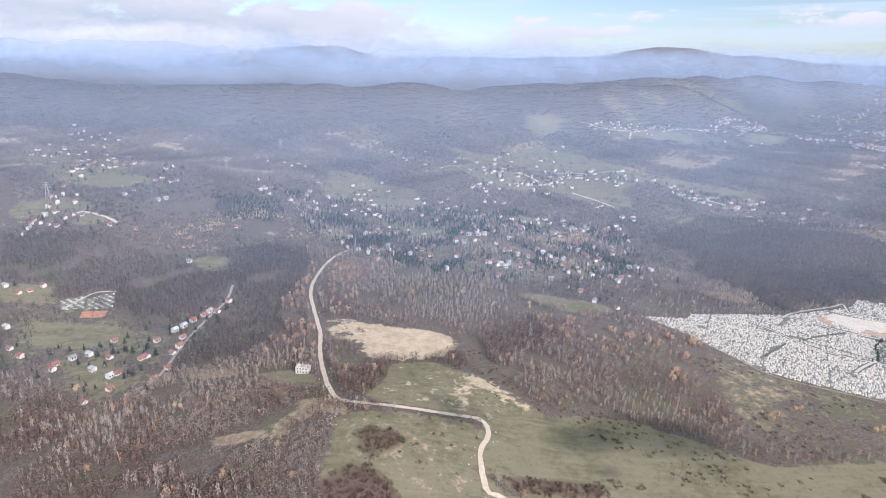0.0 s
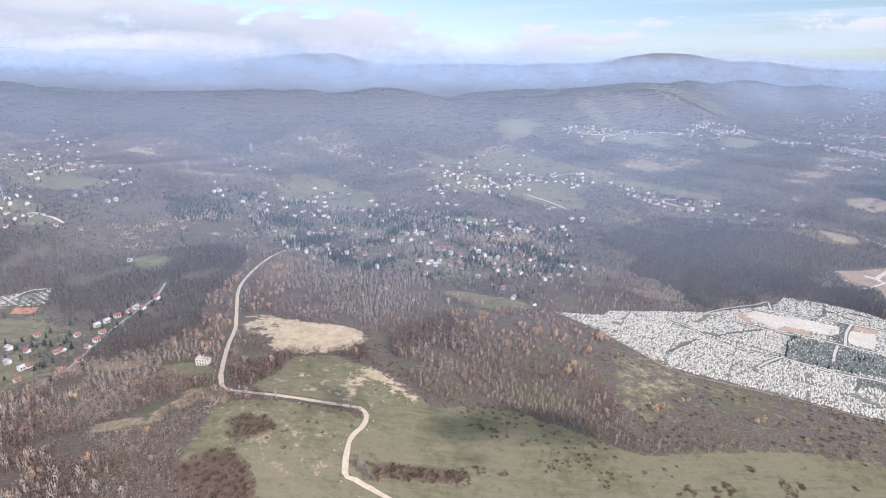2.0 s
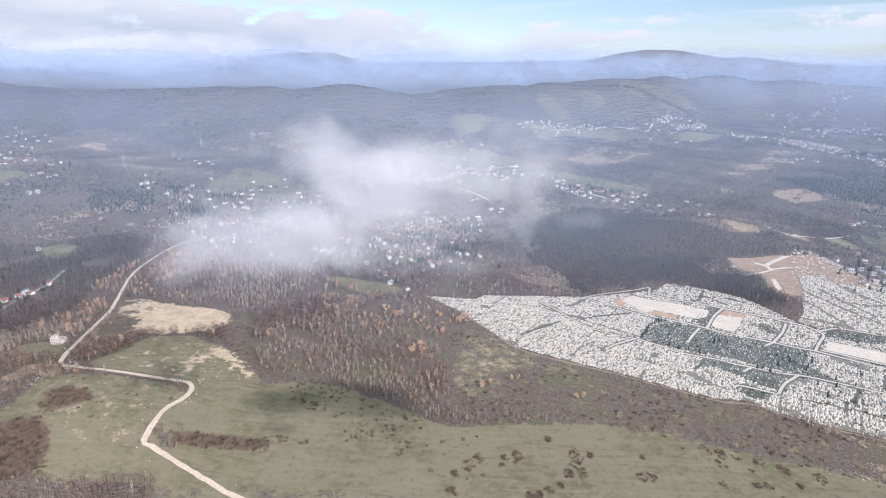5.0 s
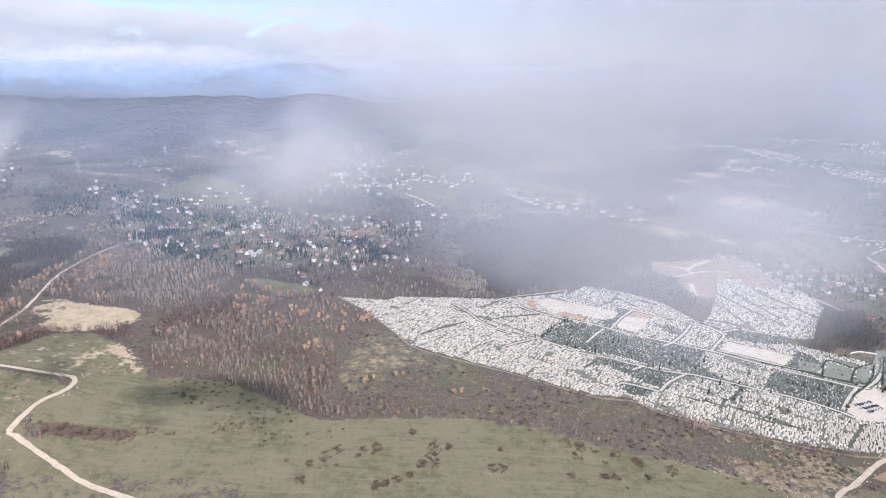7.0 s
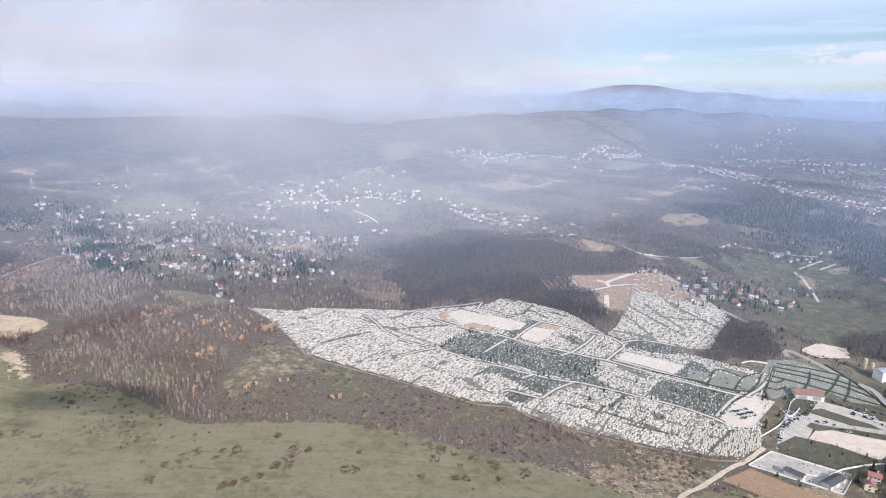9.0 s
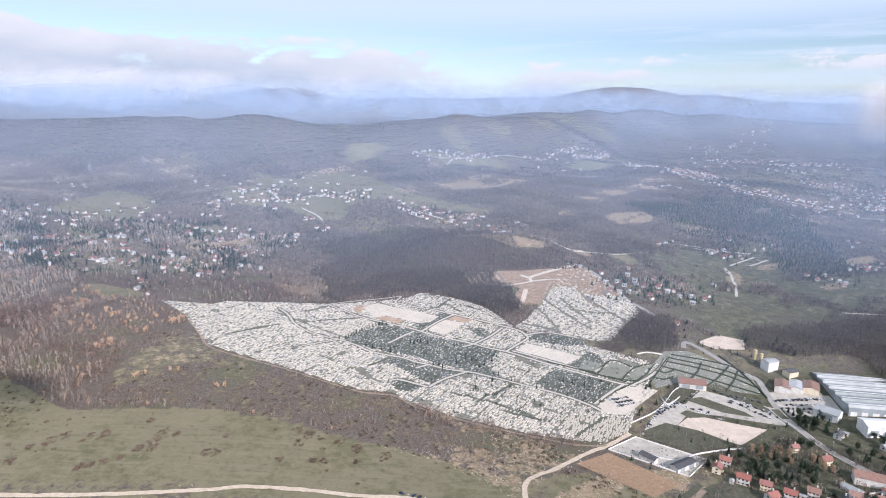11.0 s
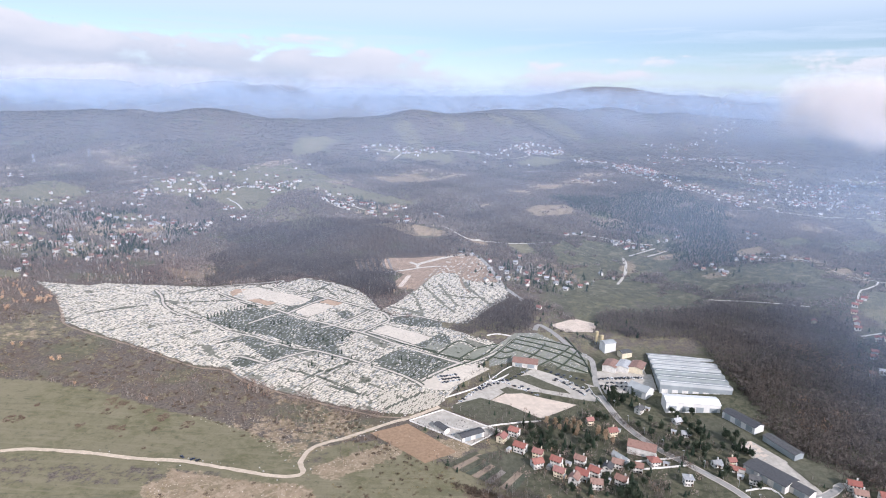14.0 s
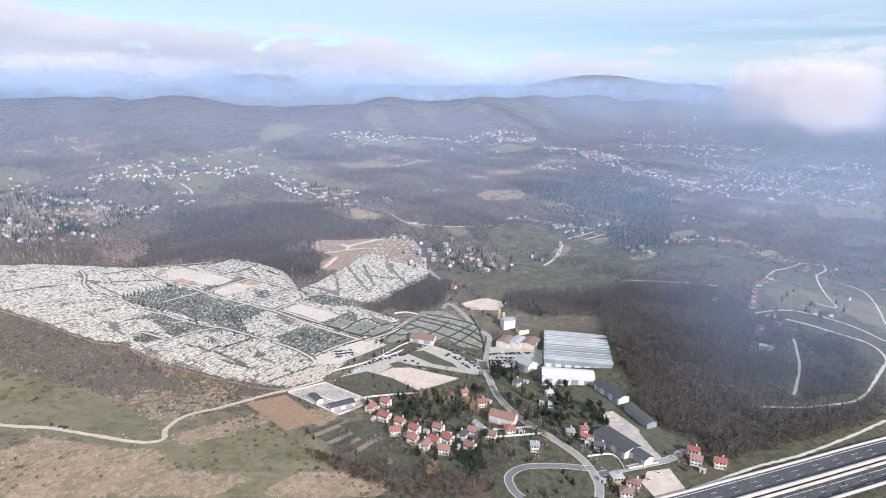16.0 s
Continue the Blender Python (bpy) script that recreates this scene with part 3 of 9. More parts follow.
ROAD_PAVED.append([(505.5, 549.7), (522.6, 543.5), (533.9, 518.8), (543.8, 475.2), (546.7, 461.7), (560.7, 431)])
ROAD_PAVED.append([(-178.9, 315.7), (-171.3, 328.6), (-173.6, 376.7), (-170.8, 411.4), (-167.4, 438.5), (-171.9, 468)])
MOTORWAY = []
MOTORWAY.append([(674.5, 160.4), (704, 171.8), (735.5, 183.6), (768.9, 195.4), (792.1, 202.8)])
WOODS = []
WOODS.append([(669.6, 291.6), (680.9, 284.5), (678.1, 255.1), (682.9, 227.3), (696.2, 219), (709, 206.5), (710.9, 247.3), (702, 281.4), (690.7, 305.7)])
WOODS.append([(672, 249), (676, 291), (690, 332), (659, 363), (667, 414), (749, 433), (792, 378), (773, 307), (780, 277), (766, 244), (741, 224), (702, 199), (680, 219)])
WOODS.append([(488, 371), (516, 385), (542, 437), (566, 431), (571, 394), (557, 371), (514, 367)])
WOODS.append([(279, 447), (359, 484), (431, 421), (452, 456), (432, 520), (386, 532), (303, 539), (283, 485)])
WOODS.append([(-71, 370), (-57, 366), (-48, 339), (-30, 336), (-35, 293), (-50, 292), (-68, 334)])
WOODS.append([(71, 287), (134, 290), (147, 249), (135, 252), (98, 271)])
WOODS.append([(672, 225), (700, 254), (766, 244), (757, 231), (784, 232), (828, 262), (804, 221), (747, 195), (708, 182), (699, 199)])
WOODS.append([(676, 276), (695, 322), (741, 354), (773, 307), (763, 244), (722, 214), (694, 236), (676, 249)])
WOODS.append([(685, 356), (683, 262), (686, 235), (694, 205), (740, 202), (800, 228), (830, 262), (800, 300), (785, 340), (740, 372)])
WOODS.append([(702, 199), (748, 198), (804, 221), (795, 208), (739, 190), (689, 173), (678, 187)])
WOODS.append([(795, 302), (819, 292), (824, 267), (805, 246), (775, 248)])
WOODS.append([(622, 403), (680, 417), (664, 358), (635, 341), (628, 370), (614, 377)])
WOODS.append([(678, 339), (695, 325), (677, 268), (670, 278), (674, 310)])
WOODS.append([(279, 459), (241, 582), (250, 653), (298, 700), (371, 705), (467, 578), (516, 565), (452, 524), (442, 469), (409, 470), (368, 479), (314, 476)])
SHRUB = []
SHRUB.append([(-35, 247), (-20, 256), (-14, 246), (-31, 232)])
SHRUB.append([(-42, 220), (-28, 228), (-20, 220), (-21, 211), (-49, 208)])
SHRUB.append([(31, 232), (77, 238), (75, 230), (41, 227)])
SHRUB.append([(-37.9, 246.4), (-29.4, 253.6), (-18, 248.9), (-26.2, 236.6), (-33.2, 230.8)])
SHRUB.append([(-49, 213.2), (-40.9, 227.7), (-22.3, 226), (-17.5, 213), (-25.4, 204.5), (-46.8, 202.6)])
SHRUB.append([(27.6, 233.8), (39.5, 235.3), (61.2, 236.1), (79, 235.1), (77.8, 230.3), (59.5, 225.8), (35.9, 225.2)])
SHRUB.append([(83, 238.1), (88.5, 239.6), (89.1, 236.5), (84.2, 235)])
SHRUB.append([(94.1, 238.6), (101, 239.4), (100.9, 236.2), (94.6, 235.5)])
SHRUB.append([(-43.3, 211.3), (-23.4, 225.1), (-11.6, 205.9), (-12, 191.2), (-29.6, 189)])
SHRUB.append([(495.5, 192.9), (508.1, 187.7), (526.3, 179.9), (546.6, 168.2), (550.5, 159.9), (534.2, 164.4), (510.4, 178.2)])
SHRUB.append([(549.4, 166.3), (567.1, 170.9), (590.5, 168.9), (595, 157.3), (555.5, 154.9)])
HEATH = [
    [(167.2, 310.9), (176.9, 327.2), (188.1, 357.7), (198.5, 365.7), (208.6, 347.8), (224.8, 335.3), (245.3, 326.4), (224.1, 319.1), (202.9, 314.6), (199.4, 299.7), (186.3, 284.9), (176.0, 290.2)],
    [(199.4, 299.7), (202.9, 314.6), (238.2, 323.6), (269.4, 309.7), (298.5, 297.0), (319.5, 295.3), (298.6, 287.1), (272.0, 279.0), (244.8, 281.4), (217.7, 282.0), (186.9, 283.1)],
]
SCRUB = []
SCRUB.append([(170, 344), (200, 365), (220, 353), (266, 330), (375, 294), (344, 249), (287, 261), (243, 266), (182, 263), (167, 293)])
SCRUB.append([(160, 359), (188, 376), (220, 350), (280, 315), (351, 286), (382, 270), (453, 244), (418, 228), (348, 249), (301, 257), (252, 267), (213, 265), (174, 299)])
SCRUB.append([(443, 223), (471, 234), (506, 196), (548, 175), (601, 174), (595, 157), (541, 153), (514, 164), (445, 168)])
SCRUB.append([(56.1, 291.2), (85.1, 301.3), (119.8, 280.6), (149.9, 264.9), (145.2, 238.7), (124.3, 237.3), (108.8, 253.6), (82.4, 270.9)])
SCRUB.append([(9.9, 374.7), (29.5, 377.9), (31.9, 345), (45, 321.9), (57, 299), (58, 285.4), (43.2, 305.5), (24.9, 329), (11.9, 356.6)])
SCRUB.append([(-65, 281), (-84, 266), (-107, 249), (-137, 242), (-164, 242), (-158, 234), (-127, 233), (-98, 240), (-75, 254), (-61, 269)])
VILLAGE = []
VILLAGE.append([(-138, 651), (-87, 647), (-12, 645), (82, 696), (145, 642), (181, 547), (161, 495), (106, 470), (60, 494), (-42, 541), (-81, 556), (-106, 607)])
VILLAGE.append([(538, 480), (550, 512), (573, 516), (625, 520), (624, 482), (597, 443), (569, 467)])
VILLAGE.append([(-187, 701), (-126, 702), (-4, 676), (77, 669), (142, 654), (204, 630), (189, 522), (134, 478), (56, 462), (-16, 485), (-69, 530), (-133, 588)])
TOWN = []
TOWN.append([(284.1, 1227.4), (338.3, 1270.1), (413.4, 1274), (491.6, 1221.8), (540, 1232.6), (619.5, 1395.3), (679.2, 1464.6), (769.5, 1495.7), (756.2, 1390.4), (643.3, 1323.3), (541, 1184.8), (493.3, 1193.9), (421, 1202.4), (325.4, 1200.3)])
TOWN.append([(839, 1073), (982, 1270), (1393, 1583), (1492, 1246), (1161, 753), (1052, 760), (977, 802), (914, 858), (868, 946)])
TOWN.append([(40, 793), (26, 946), (216, 1034), (282, 794), (191, 769), (81, 761)])
TOWN.append([(300, 784), (346, 803), (436, 738), (444, 595), (358, 741)])
TOWN.append([(-640, 889), (-667, 1060), (-572, 1069), (-381, 715), (-315, 688), (-356, 640), (-404, 638), (-477, 695)])
TOWN.append([(-427, 615), (-410, 626), (-377, 611), (-358, 565), (-383, 551)])
TOWN.append([(921, 1510), (1186, 1640), (1398, 1659), (1290, 1399), (1058, 1275), (880, 1317)])
TOWN.append([(1040, 1071), (1126, 1122), (1100, 1018), (996, 959)])
TOWN.append([(1266, 1984), (1416, 1981), (1343, 1775), (1182, 1723)])
TOWN.append([(847, 1347), (898, 1283), (863, 966), (829, 1029)])
TOWN.append([(774, 1394), (847, 1347), (832, 1202), (760, 1240)])
CITY = []
CITY.append([(828.6, 1212.9), (898.1, 1203.8), (903.1, 933.8), (965.8, 902.7), (1086.9, 890.6), (1035, 791.4), (927.4, 826), (868, 909.7), (811.4, 1027.9)])
CITY.append([(943.4, 1489.2), (1095.3, 1654.5), (1195.5, 1583.4), (1311.3, 1604.5), (1331.4, 1407.9), (1239.7, 1228.1), (1068.6, 1187.9), (953, 1317.1)])
CITY.append([(1082.6, 1193.8), (1437.5, 1203.6), (1147.7, 768.3), (1023.3, 851.3), (991.5, 966.5)])
CITY.append([(774.4, 1328.5), (849, 1379.1), (804.4, 1150.1), (758.9, 1186.3)])
CITY.append([(1036.1, 1741.3), (1137.7, 1747.6), (1304.1, 1746.2), (1322.9, 1669.2), (1104.6, 1686.7)])
PINES = []
PINES.append([(746, 894), (863, 929), (898, 812), (815, 608), (772, 640), (740, 723)])
PINES.append([(-258, 638), (-212, 669), (-179, 639), (-176, 603), (-222, 602)])
PINES.append([(761, 281), (773, 285), (767, 264), (753, 256)])
PINES.append([(-252, 639), (-191, 676), (-170, 654), (-177, 624), (-202, 610), (-240, 627)])
PINES.append([(654, 880), (746, 894), (750, 660), (688, 723)])
PINES.append([(760, 645), (818, 619), (812, 563), (762, 554), (741, 589)])
PINES.append([(364, 802), (399, 794), (396, 768), (371, 771)])
PINES.append([(103, 760), (133, 773), (160, 726), (140, 704)])
HOMES = [
    ("red", 536.3, 236.8, -31),
    ("pink", 528.7, 229.2, 59),
    ("big", 537.8, 219.7, -31),
    ("pink", 546.6, 215, -28),
    ("red", 554.9, 207.9, -33),
    ("brown", 567.3, 210.1, -31),
    ("red", 544.6, 205.3, 20),
    ("pink", 554.8, 198.3, -31),
    ("brown", 561.1, 193, 59),
    ("big", 565.5, 196.5, -31),
    ("red", 572.5, 199.6, -38),
    ("brown", 570.8, 189.6, -10),
    ("brown", 585.6, 207.6, -25),
    ("white", 579.7, 203.9, 60),
    ("brown", 583.6, 192.9, -40),
    ("brown", 594.6, 204.6, -20),
    ("pink", 590.8, 240.1, 15),
    ("cream", 581.2, 252.6, 10),
    ("hip", 604.6, 210.5, 10),
    ("flat", 615.6, 194.1, -5),
    ("white", 613.5, 265.7, 40),
    ("grey", 630.9, 252.3, 20),
    ("grey", 630.8, 238.3, -10),
    ("grey", 635.6, 209.5, 10),
    ("low", 642.4, 205.3, -30),
    ("white", 647.9, 195.3, -30),
    ("yellow", 650, 169.9, 10),
    ("hip_brown", 656.9, 167.1, -30),
    ("hip_brown", 651.9, 160.8, -10),
    ("red", 692.4, 191.7, -20),
    ("brown", 691.3, 185.1, -20),
    ("red", 701.9, 183.4, -15),
    ("cream", 643, 210, 10),
]
HOUSES_RED = []
HOUSES_RED.append([(824.4, 399), (833.1, 406.7), (815.3, 390), (806.6, 377.3), (800.8, 365.8), (796.6, 357.5), (792.4, 349.9), (795.3, 332.4), (798.2, 331.6), (774.1, 371.2)])
HOUSES_RED.append([(-337.2, 448.8), (-331.2, 453.4), (-325.4, 461.5), (-279.8, 362.8), (-247.7, 345.8), (-194.2, 354), (-195.8, 318.1), (-169.7, 338.9), (-174.6, 367.5), (-180.6, 406.1), (-164.2, 436.4)])
HOUSES_WHITE = []
HOUSES_WHITE.append([(783.6, 317.5), (795.7, 319.5), (779.4, 311.9), (767.5, 293.9), (773.6, 294), (776.4, 290.3)])
HOUSES_WHITE.append([(535.8, 504.4), (542.8, 480), (551.4, 480.6), (560.1, 481.5), (569.5, 475.6), (589.5, 490.7), (597.2, 481.4), (610.3, 478.1), (572.6, 414.7), (570, 497.6), (562.9, 527.4), (586.3, 521.8)])
HOUSES_WHITE.append([(-353.2, 457), (-313.8, 399.3), (-293.2, 372.1), (-249.9, 352.8), (-242.8, 359.5), (-233.9, 363.8), (-217.4, 358.5), (-191.6, 356.5), (-194.8, 378.2), (-226.8, 382.2), (-220.2, 343.4), (-203.9, 333.3), (-201, 336.4), (-172.2, 325.8), (-175.3, 358.5), (-177.8, 380.5), (-188.1, 391.8), (-184.2, 398), (-175.7, 414.4), (-173.4, 419.6), (-167.1, 418.8), (-203.8, 305)])
HOUSES_FAR = []
HOUSES_FAR.append([(-267, 915.4), (-223.5, 885), (-202.5, 884.7), (-207, 691.5), (-210.8, 685.7), (-201.3, 698.8), (-172.5, 666.7), (-146.7, 670.9), (-157.5, 691.7), (-106.2, 808.7), (-102, 838.8), (-98.2, 711.5), (-104.3, 706.4), (-79.1, 684.2), (-73.9, 824.9), (-80.9, 662.7), (-88.3, 653.5), (-72.8, 646.8), (-99.4, 657.3), (-53, 588.8), (-44.5, 591.7), (-38.2, 543.3), (-21.2, 543.9), (-64.9, 549.1), (-16.5, 537.3), (-8.2, 520.3), (-16.2, 582.6), (1.1, 557.3), (-30, 725), (-19.9, 702.3), (-1.6, 673.6), (9.7, 723.7), (-20.4, 649.4), (-53.7, 608.8), (-70.5, 590.2), (-60.9, 591.1)])
HOUSES_FAR.append([(73.1, 826.2), (62.1, 817.4), (109.3, 831.4), (104.2, 809.9), (108.3, 788.1), (120.9, 787.9), (132.7, 790.8), (169.7, 832.2), (181.8, 845.8), (194.2, 847.1), (205.3, 831.1), (218, 829.5), (221.4, 860.4), (228, 812.1), (234.7, 789), (236.9, 802.3), (191.2, 900.2), (226.2, 892), (56.9, 771.4), (91.4, 783.4), (61.7, 749.6), (53.9, 721), (118.4, 657.3), (109.5, 655.2), (137, 636.9), (139.8, 624.4), (146.2, 625.7), (119.2, 606.6), (186.5, 641.9), (175.2, 626.3), (189.8, 728.4), (191.9, 717.6), (214.1, 683.9), (28.1, 552), (2.9, 556.1), (32.8, 536.6), (58.7, 519.5)])
HOUSES_FAR.append([(41.6, 495.1), (50.4, 491.3), (57.7, 489.6), (15.6, 508.5), (80.3, 518.7), (115.2, 527.8), (121.5, 524.5), (146, 531), (97.3, 537.9), (175.5, 522.4), (103.3, 530.9)])
HOUSES_FAR.append([(44.7, 494.9), (53.3, 492.9), (105.9, 458.3), (120.3, 429.1), (134.9, 418.5), (113.6, 449), (94.4, 474.3), (148.8, 489.7), (183.4, 525.5), (167.7, 498.5), (144.9, 633.6), (154.8, 624.1)])
HOUSES_FAR.append([(699.3, 649.2), (708, 639), (731.4, 637.9), (723.3, 630.2), (693.7, 658.8), (769.4, 537.4), (772.5, 519.4), (848.1, 639.3), (850.1, 626.6), (734.1, 689.1)])
GOLDEN = []
GOLDEN.append([(45, 423.4), (17.4, 441.1), (68.8, 423.7), (149.7, 368.7), (145.6, 330), (152, 333.1), (177.9, 380.6), (-142, 287), (-114.3, 216.1), (-95.4, 222.2), (-39, 506.9), (-35.3, 403.5)])
GOLDEN.append([(246.1, 286), (146.5, 331.8), (152.1, 333.9), (173, 374.7), (176.9, 373.3), (144.7, 370.2)])
GOLDEN.append([(79.3, 389.2), (95.5, 396.3), (120.8, 381.3), (132.8, 373.9), (161.4, 379.6), (179.3, 376.4), (105, 370), (190.8, 295.4), (209.1, 303.3), (161.4, 356.3)])
CARS = []
CARS.append([(603.5, 302.4), (606.5, 302.2), (609.5, 302), (612.5, 301.8), (615.5, 301.5), (618.5, 301.3), (621.5, 301), (606.8, 294.5), (612.2, 293.4), (618, 295.2), (572.8, 313.7), (576.8, 312.2), (580.7, 310.7), (584.5, 308.4), (588.3, 306), (569.1, 305.8), (574.9, 303.6), (578.8, 301.4), (590, 294.5), (586.3, 296.8), (546.7, 296.4), (550.7, 293.7), (531.4, 298.7), (534.7, 303), (496.9, 235), (502.1, 233.4), (507.4, 231.1), (663.7, 174.1), (665.7, 172.2), (671.2, 177.2)])
CARS.append([(506.5, 272.8), (508.4, 275.8), (510.4, 278.9), (512.4, 281.9), (514.4, 285), (516.4, 288.2), (518.6, 291.3), (520.7, 294.6), (522.9, 297.7), (525.1, 300.9), (527.3, 304.1), (529.6, 307.3), (534.9, 300.7), (537.7, 303.5), (540.5, 306.3), (543.4, 309.1), (546.3, 311.9), (549.2, 314.7), (552.2, 317.4), (565.6, 319.7), (568.6, 316.4), (571.6, 312.9), (574.5, 309.6), (577.3, 306.2), (580.2, 302.8), (582.9, 299.4), (585.6, 296), (588.3, 292.5), (591, 289.2), (599.1, 307.2), (601.9, 307.2), (604.7, 307.2), (607.4, 307.2), (610.2, 307.2), (612.9, 307.2), (615.7, 307.1), (618.4, 307), (621.2, 307), (623.9, 306.9), (626.6, 306.8)])
CARS.append([(598.8, 298.8), (602, 298.5), (605.2, 298.1), (608.3, 297.7), (611.5, 297.3), (614.7, 296.9), (617.8, 296.5), (621, 296), (624.1, 295.6), (627.2, 295.1), (518.9, 293.1), (521.9, 295.1), (524.9, 297.1), (528, 299.1), (531.1, 301)])
CARS.append([(367, 201), (372.8, 199.6), (375.8, 198.9)])
CARS.append([(492.1, 303.2), (493.9, 303.9), (495.8, 304.5), (497.6, 305.3), (499.5, 306), (501.4, 306.6), (503.3, 307.4), (493.3, 299.4), (495.2, 300.1), (497.1, 300.8), (499, 301.5), (501, 302.3), (502.9, 302.9), (504.8, 303.7), (494.9, 295.8), (496.7, 296.6), (498.5, 297.4), (500.4, 298.2), (502.2, 299), (504.1, 299.9), (505.9, 300.7), (519.3, 289.6), (521.5, 291.8), (523.7, 293.9), (525.9, 296), (528.1, 298.2), (530.4, 300.4), (532.6, 302.5), (534.9, 304.7), (570.9, 307.3), (572.9, 304.9), (574.8, 302.4), (576.7, 300), (578.6, 297.5), (580.4, 295), (582.2, 292.6), (584, 290.1), (585.7, 287.7), (538.2, 299.1), (541.7, 296.6)])
CARS.append([(545.1, 294), (548.5, 291.5), (551.8, 288.9), (555.1, 286.3), (601, 307.8), (603.2, 307.9), (605.4, 307.9), (607.6, 307.8), (609.8, 307.8), (612, 307.8), (614.3, 307.8), (616.5, 307.8), (618.6, 307.8), (620.8, 307.7), (623, 307.7), (625.2, 307.6)])
PYLONS = []
PYLONS.append([(-282.4, 781.7), (-271, 1011.5), (-198.1, 1062.3), (-412.3, 615.2)])
MAST = []
MAST.append([(-80.3, 545.4)])
RUIN = []
RUIN.append([(-80.6, 321.2)])
CYPRESS = []
CYPRESS.append([(308, 376.7), (309.5, 379.2), (311, 381.7), (312.9, 384.3), (314.4, 386.9), (316.4, 389.5), (317.7, 393.2), (319.3, 395.7), (320.9, 398.3), (322.8, 399.8), (325.2, 401.4), (327.3, 404), (329.8, 405.6), (332.2, 407.1), (335.4, 407.6), (357.5, 377.6), (360.4, 376.1), (362.3, 380.5), (365.2, 378.9), (370.7, 377.7), (325, 367.4), (330.3, 363.4), (336.9, 362.7), (343.9, 360), (403.8, 354.6), (399.5, 356), (392.9, 348.7), (380.3, 344.2), (376.3, 343.6), (383, 340), (409, 343.9), (412.7, 347.9), (418.5, 353.9), (422.3, 360.7), (417.1, 323.5), (406.7, 326), (405.4, 312.6), (403.8, 310.1), (442.5, 298.4), (435, 302.4), (446, 315.4), (430.3, 325.2), (422, 332.4), (465.4, 326.1), (471.1, 323.9), (478.6, 320.3), (475.6, 303.1), (464.7, 307)])
CYPRESS.append([(484.6, 300.8), (303, 375.7)])
TREES_DARK = []
TREES_DARK.append([(550.3, 231.4), (556, 221.6), (549.2, 216.1), (577.6, 236.1), (575.1, 228.1), (572.8, 220.4), (587.7, 241.8), (602.6, 278.5), (608.3, 281), (610.5, 272.2), (631.5, 256.5), (640.1, 245.2), (642, 235), (644.6, 223.1), (651.8, 234.6), (655.2, 222.8), (656.1, 216.2), (630.4, 223.4), (627.3, 218.9), (631.3, 214.3), (625.4, 230.8), (619.9, 246.5), (584.1, 182.7), (586.1, 179.2), (588.4, 182.9), (579.9, 180.6), (647.9, 190.4)])
TREES_DARK.append([(542.4, 246.7), (546.1, 242.1), (550, 235.5), (553.6, 230.4), (546.2, 231), (555.6, 224), (581.2, 259.2), (587.3, 257.1), (589.9, 253.5), (600, 294.1), (602.6, 286.4), (606, 282.5), (611.5, 283.6), (615.5, 287.8), (599.5, 282.8), (601.3, 276.7), (631.2, 262.1), (632.6, 255), (635.4, 251.3), (635.7, 243.2), (641.4, 257.7), (641.8, 240.9), (650, 234.2), (651.8, 228), (654.5, 226.2), (654.5, 219.3), (637.9, 236.6), (624.2, 229), (629.4, 222.7), (633.5, 219.7), (549.4, 223.4), (542.9, 226.1), (582.9, 177.1), (586.8, 175.1), (588.3, 179.6), (585.4, 170.7), (590.8, 177.5), (615.6, 252.7), (619.8, 245.5), (561.8, 224.5), (566.5, 221.7), (606.8, 246.1), (611.1, 239.1), (647.3, 213.8), (594.2, 191.9), (526, 234.3)])
TREES_DARK.append([(612.6, 381.5), (631.8, 377.2), (636.7, 382.6), (638, 374.4), (638.7, 367.6), (639.9, 362.9), (603.8, 288.5), (605, 283.6), (606.5, 278.7), (600.7, 280.3), (614.7, 283), (615.4, 278.1), (619, 286.1)])
TREES_DARK.append([(635.4, 251.3), (635.9, 244.5), (636.8, 238), (636.8, 230.4), (633.6, 225.6), (636.7, 222.5), (632.2, 236.9), (641.8, 240.9), (650.6, 234.1), (651.8, 228), (653, 222.2), (656.3, 226.1), (649.6, 220.5), (656.6, 219.3), (656.2, 233.9), (562.2, 248.7), (565.7, 243.9), (569.2, 238.5), (571, 228.5), (564.9, 224.8), (561.4, 232.5), (573.3, 242.3), (575.7, 235.5), (556.3, 237.5), (553.6, 230.4), (577.3, 225.5), (572.8, 218.9), (580.4, 231), (601, 290.3), (604.2, 282.6), (606.6, 276.5), (598.6, 279.1), (601.7, 271.5), (609.6, 282.2)])
TREES_DARK.append([(549.1, 226.7), (552.2, 220.5), (556.4, 220.9), (559.7, 218), (577.4, 196.2), (576.1, 191), (588.7, 194.2), (590.4, 202.2), (597.3, 197.2), (600.5, 202.6), (587.1, 185.7), (580.2, 183.9), (566.6, 183), (558.4, 183.8), (612.7, 239.1), (616.8, 232.4), (620.3, 222.9), (613.9, 220), (622.2, 214), (634.2, 198), (637.5, 200.6), (628.7, 208.4), (626.8, 225.8), (606.3, 220)])
TREES_RUST = []
TREES_RUST.append([(555.9, 241.4), (561.7, 240.5), (570, 235.7), (573.7, 244.1), (585, 231.1), (581.9, 236.3)])
TREES_RUST.append([(555.6, 248.1), (560.6, 247.8), (566.6, 246.8), (569, 244.1), (571.2, 248.6), (572.3, 241.5), (583, 237.8), (586.2, 235.2), (588.3, 229.2), (565.6, 176), (567.1, 171.7), (564.6, 169.4), (545.8, 174.6)])
PITCH = []
